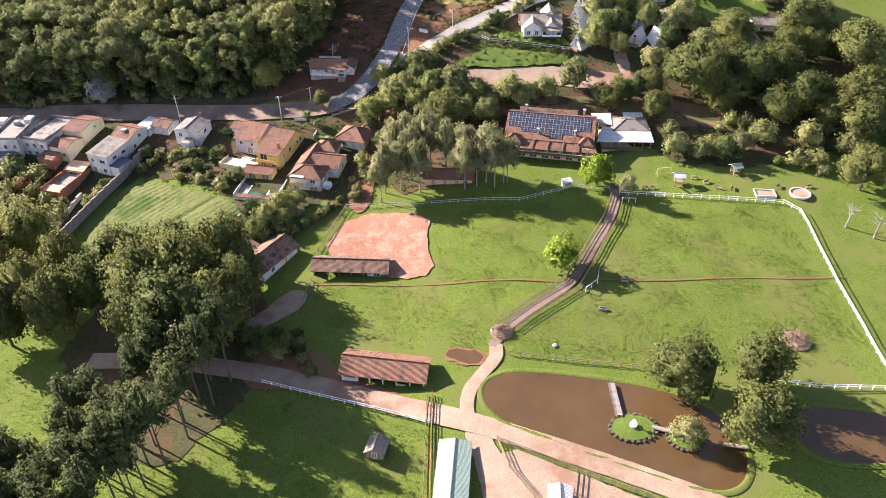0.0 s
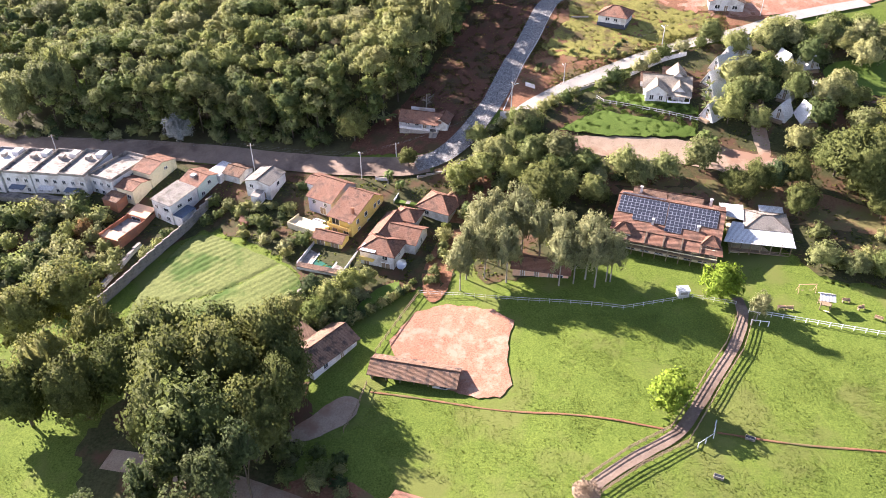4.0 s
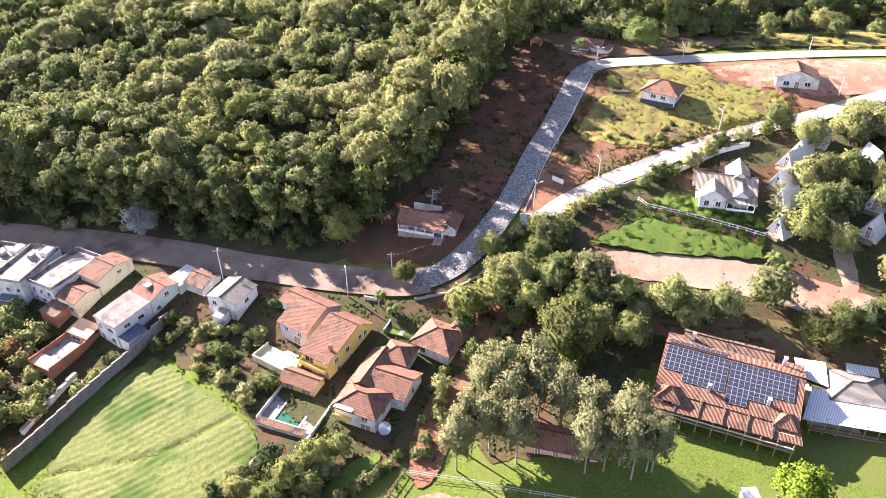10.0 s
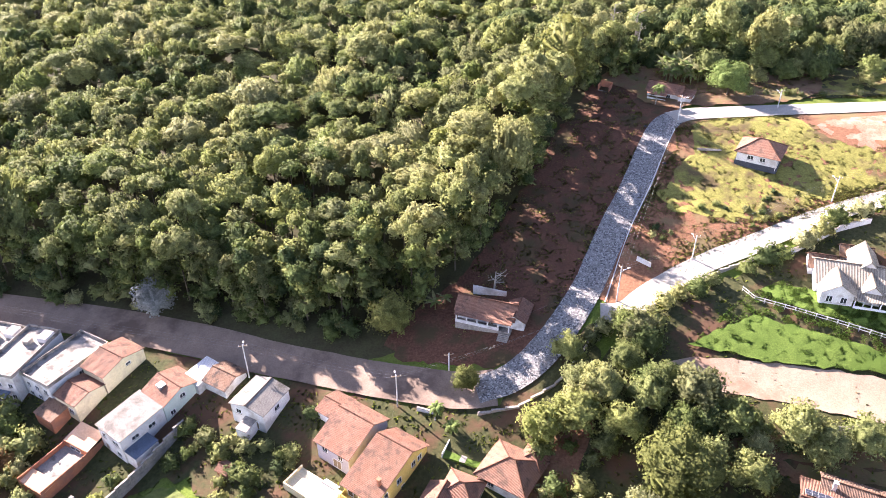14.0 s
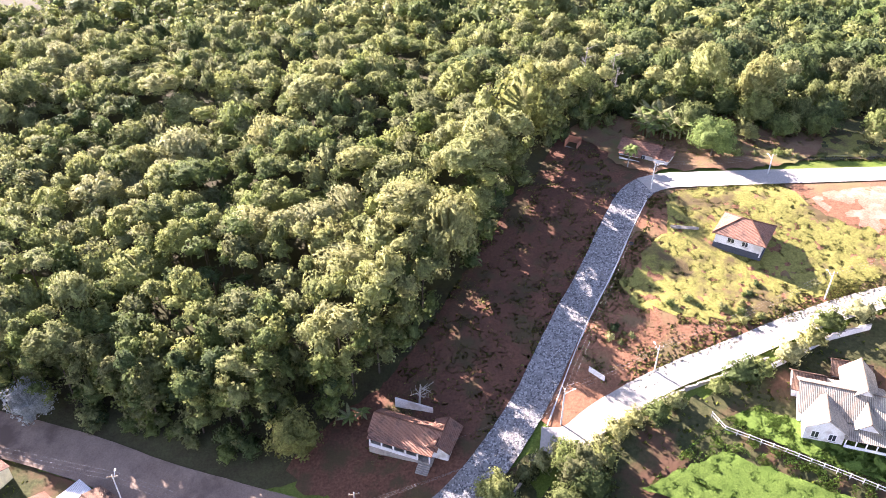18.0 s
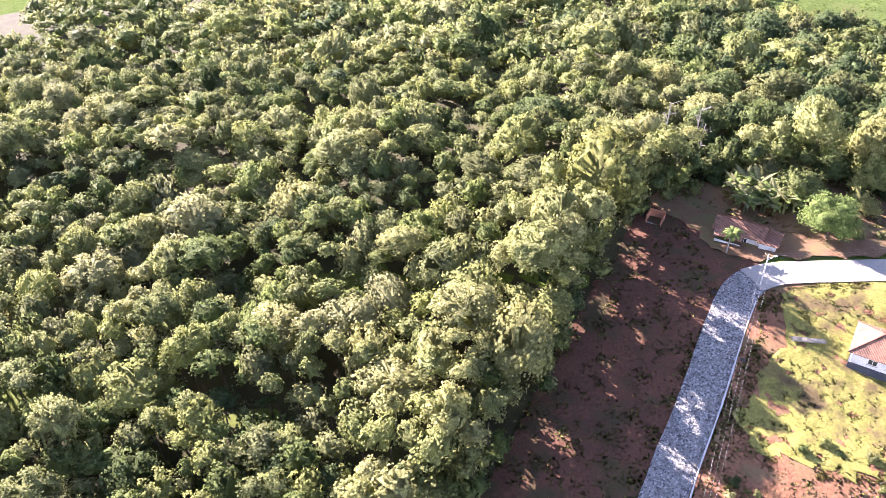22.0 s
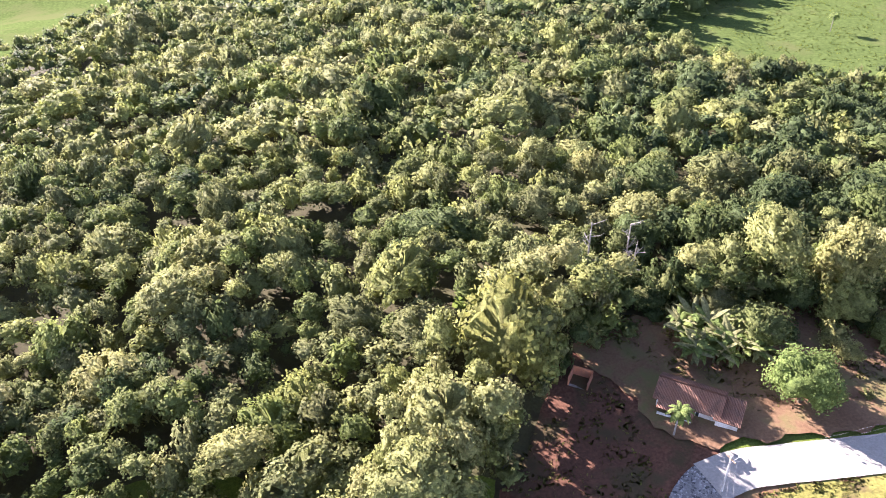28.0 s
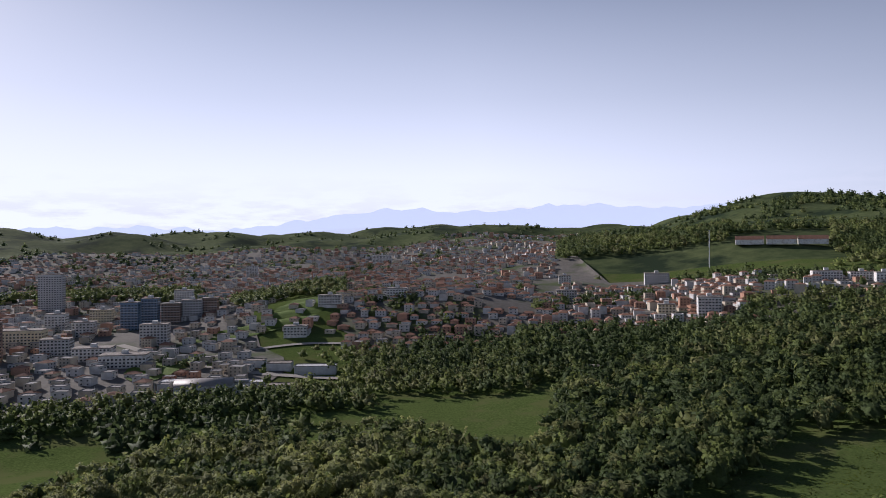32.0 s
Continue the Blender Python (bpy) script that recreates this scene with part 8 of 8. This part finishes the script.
school = thing("institute", "long white institute with red roofs on the far hill", "institute", pose(*polar(0.326, 1345), land(*polar(0.326, 1345)) + 1, 0, 0, -14))
for i in range(3):
    block(school, 44, 16, 0, 8, "gable", 6, 0.6, WHITE, TOWN_MATS[3], at=(-48 + 48 * i, -8 * (i % 2)))
mast = thing("radio_mast", "tall thin steel radio mast above the houses", "mast", pose(*polar(0.243, 1180), land(*polar(0.243, 1180))))
bm = bmesh.new()
beam(bm, (0, 0, -1), (0, 0, 62), 0.9, 6, 0.4)
part("lattice", bm, METAL, mast)
bm = bmesh.new()
beam(bm, (0, 0, 62), (0, 0, 66), 0.3, 6)
part("aerial", bm, METAL, mast)
sport = thing("sports_hall", "white barrel-roofed sports hall by the valley road", "sports hall", pose(-258, 828, land(-258, 828), 0, 0, 16))
bm = bmesh.new()
rows = []
for x in (-22, 22):
    rows.append([bm.verts.new((x, -11 * math.cos(a), 6 + 4.5 * math.sin(a))) for a in (i * math.pi / 14 for i in range(15))])
for i in range(14):
    bm.faces.new((rows[0][i], rows[1][i], rows[1][i + 1], rows[0][i + 1])).smooth = True
for r in rows:
    bm.faces.new(r)
bmesh.ops.recalc_face_normals(bm, faces=bm.faces)
part("roof", bm, WHITE_SHEET, sport)
part("wall", boxed((-21.8, 21.8, -10.8, 10.8, -2, 5.99)), WHITE, sport)
court = thing("sports_court", "green sports court with blue surround", "sports court", pose(-312, 812, land(-312, 812) + 0.3, 0, 0, 18))
part("surround", boxed((-22, 22, -15, 15, -3, 0.2)), surface("blue court paint", (0.08, 0.18, 0.34), (0.12, 0.24, 0.42), 0.1, 0.7, 0.1, 10), court)
part("court", boxed((-20, 20, -13, 13, 0.204, 0.3)), GREEN_SHEET, court)
for x in (-21, -7, 7, 21):
    part("mast", boxed((x - 0.15, x + 0.15, -14.6, -14.3, 0.2, 9)), METAL, court)
for x, y, w, h in ((-285, 838, 26, 6), (-232, 850, 30, 5), (-205, 846, 24, 4), (-190, 905, 36, 7), (-225, 912, 22, 7), (-250, 918, 18, 7)):
    house("low commercial building by the valley road", x, y, 8, w, 14, h, "shop", "shop", kind="flat", rise=0.6, over=0.1, cover=WHITE_SHEET if w > 24 else SLAB, wall=TOWN_MATS[0])
strip("valley_road", "pale road curving below the green knoll", "road", [(-420, 990), (-366, 955), (-318, 925), (-277, 902), (-198, 886), (-126, 885), (-51, 890), (0, 902), (60, 915)], 10, PALE_ROAD, 0.8)
strip("knoll_road", "pale road climbing the green knoll", "road", [(-318, 930), (-300, 960), (-270, 990), (-230, 1010), (-180, 1010)], 7, PALE_ROAD, 0.9)
drape("clay_cut", "bare red clay cutting above the valley road", "ground", [(-330, 945), (-290, 918), (-240, 906), (-246, 916), (-292, 934)], RED, 0.7, step=8)

drape("knoll_lawn", "bright green terraced slope of the knoll", "grass", [polar(*p) for p in ((-0.431, 831), (-0.354, 850), (-0.30, 930), (-0.262, 950), (-0.255, 860), (-0.332, 815), (-0.424, 795))], LUSH, 0.6, step=5, height=lambda x, y: 0.9 * math.sin(0.22 * (y - 0.4 * x)))
drape("valley_lawn", "green rough slope above the sports court", "grass", [polar(*p) for p in ((-0.518, 680), (-0.491, 746), (-0.452, 750), (-0.438, 693), (-0.492, 640))], LUSH, 0.6, step=6, rough=1.0)

# far mountains, with haze put into their colour and a glow of their own
HAZE_GLOW = bpy.data.materials.new("haze-coloured glowing mountains")
HAZE_GLOW.use_nodes = True
HAZE_GLOW.node_tree.nodes["Principled BSDF"].inputs["Base Color"].default_value = (0.20, 0.26, 0.34, 1)
HAZE_GLOW.node_tree.nodes["Principled BSDF"].inputs["Roughness"].default_value = 1
HAZE_GLOW.node_tree.nodes["Principled BSDF"].inputs["Emission Color"].default_value = (0.78, 0.81, 0.92, 1)
HAZE_GLOW.node_tree.nodes["Principled BSDF"].inputs["Emission Strength"].default_value = 0.75
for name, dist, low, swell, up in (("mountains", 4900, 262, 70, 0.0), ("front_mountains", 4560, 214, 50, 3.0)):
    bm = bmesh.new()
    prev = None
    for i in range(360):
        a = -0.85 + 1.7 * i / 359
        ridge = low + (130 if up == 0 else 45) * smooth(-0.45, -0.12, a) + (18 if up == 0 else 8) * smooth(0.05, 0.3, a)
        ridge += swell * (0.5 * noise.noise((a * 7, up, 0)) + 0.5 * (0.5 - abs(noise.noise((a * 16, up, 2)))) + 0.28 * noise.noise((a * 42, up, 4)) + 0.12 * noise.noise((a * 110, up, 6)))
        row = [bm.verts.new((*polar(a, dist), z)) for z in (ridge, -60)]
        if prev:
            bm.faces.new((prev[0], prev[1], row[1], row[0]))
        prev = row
    tagged(part(name, bm, HAZE_GLOW), "hazy blue mountain range on the horizon", "mountains", kind="structure")


# ---- tufts of grass ----
def tufts(name, label, poly, count, size, material, seed, clump=0.12, lift=0.0):
    """Small upright grass tufts in uneven patches."""
    g = np.random.RandomState(seed)
    xs, ys = [p[0] for p in poly], [p[1] for p in poly]
    spots = []
    while len(spots) < count:
        x, y = g.uniform(min(xs), max(xs)), g.uniform(min(ys), max(ys))
        if inside(poly, x, y) and noise.noise((x * clump, y * clump, seed)) + 0.6 * noise.noise((x * 0.5, y * 0.5, seed)) > g.uniform(-0.35, 0.5):
            spots.append((x, y, land(x, y) + lift))
    p = np.array(spots)
    k = len(p)
    qs, ns = [], []
    for turn in range(2):
        a = g.uniform(0, math.tau, k)
        s = size * g.uniform(0.5, 1.4, k)
        side = np.stack([np.cos(a), np.sin(a), np.zeros(k)], 1) * s[:, None] * 0.7
        lean = np.stack([g.normal(0, 0.8, k), g.normal(0, 0.8, k), np.ones(k)], 1) * s[:, None] * 0.5
        base = p - (0, 0, 0.05)
        qs.append(np.stack([base - side, base + side, base + side * 0.6 + lean, base - side * 0.6 + lean], 1))
        n = np.repeat((np.array((0, 0, 1.0)) + 0.5 * g.normal(size=(k, 3)))[:, None, :], 4, axis=1)
        ns.append(n / np.linalg.norm(n, axis=2)[:, :, None])
    tint = g.uniform(0, 1, k * 2)
    me = cards_mesh(name, np.concatenate(qs), np.concatenate(ns), material, tint)
    tagged(new(name, me), label, "grass", kind="stuff")


TUFT = foliage("grass tufts", ((0.120, 0.165, 0.022), (0.170, 0.210, 0.034), (0.140, 0.180, 0.026), (0.200, 0.225, 0.044)), 0.5)
DRY_TUFT = foliage("dry grass tufts", ((0.205, 0.215, 0.048), (0.264, 0.259, 0.066), (0.150, 0.125, 0.0432), (0.130, 0.165, 0.034)))
LUSH_TUFT = foliage("lush plants", ((0.11, 0.19, 0.03), (0.16, 0.25, 0.045)))
tufts("meadow_tufts", "rough green tufts across the meadow", [(-26, 125), (-20, 137), (8, 133), (10, 160), (60, 160), (104, 149), (102, 92), (60, 96), (22, 106), (0, 110)], 26000, 0.13, TUFT, 2)
tufts("lawn_tufts", "rough green tufts on the farm lawns", [(-100, 60), (-100, 118), (-60, 108), (-20, 96), (3, 86), (2, 60)], 14000, 0.13, TUFT, 3)
tufts("hill_tufts", "yellow grass tufts on the hilltop", [(24, 306), (24, 296), (16, 282), (16, 273), (24, 267), (50, 269), (70, 281), (84, 288), (84, 298), (66, 301), (61, 308), (57, 316), (40, 311)], 17000, 0.28, DRY_TUFT, 4, 0.2, 0.2)
tufts("bank_tufts", "dry tufts on the red bank", [(9, 262), (18, 249), (36, 261), (61.6, 275.8), (90.3, 288.2), (78.0, 294.8), (51.6, 277.5), (27.9, 269.6), (23.3, 294.8), (17.5, 291.5)], 4500, 0.4, DRY_TUFT, 14, 0.15, 0.1)
tufts("terrace_tufts", "lush green plants on the terraces", [(22, 232), (35.5, 246), (43, 250.5), (65, 241), (63, 228), (37.5, 229)], 16000, 0.2, LUSH_TUFT, 5, 0.5, 0.6)
tufts("verge_tufts", "dry tufts along the upper road", [(30.9, 321.2), (62.1, 328.0), (155.5, 343.5), (155.5, 364.0), (106.8, 360.1), (54.3, 342.6)], 4000, 0.5, DRY_TUFT, 6, 0.2)
tufts("field_tufts", "pale tufts across the mown field", [(-93, 160), (-84, 199), (-68, 189), (-48, 177), (-45, 168), (-58, 154), (-76, 150)], 5000, 0.2, foliage("pale tufts", ((0.144, 0.18, 0.0504), (0.194, 0.223, 0.072))), 7)
tufts("slope_tufts", "scrubby weeds and seedlings on the red bank", [(-26, 254), (-11.9, 294.8), (-2.2, 318.2), (11.5, 332.8), (17.3, 307.5), (3, 264), (-6, 240), (-30, 232)], 5000, 0.4, DRY_TUFT, 8, 0.25, 0.15)
tufts("hilltop_tufts", "dry weeds behind the hilltop house", [(10, 340), (30, 322), (60, 331), (73, 345), (72, 362), (38, 352), (14, 347)], 5000, 0.45, DRY_TUFT, 15, 0.2, 0.4)
tufts("scrub_tufts", "weeds between the gardens", [(-165, 203), (-112, 160), (-85, 200), (-48, 178), (-19, 170), (-3, 212), (-60, 219), (-165, 234)], 5000, 0.5, TUFT, 9, 0.2)
tufts("garden_tufts", "weeds between the yard trees", [(-5, 214), (14, 240), (74.3, 279.2), (159.7, 269.6), (165, 190), (118, 166), (84, 171), (60, 203), (28, 178), (-2, 172)], 6000, 0.5, TUFT, 10, 0.2)
tufts("pasture_tufts", "rough green tufts across the pasture", [(60, 540), (90, 515), (118, 492), (200, 470), (220, 660), (140, 670), (82, 604), (58, 576)], 5000, 0.4, TUFT, 11)
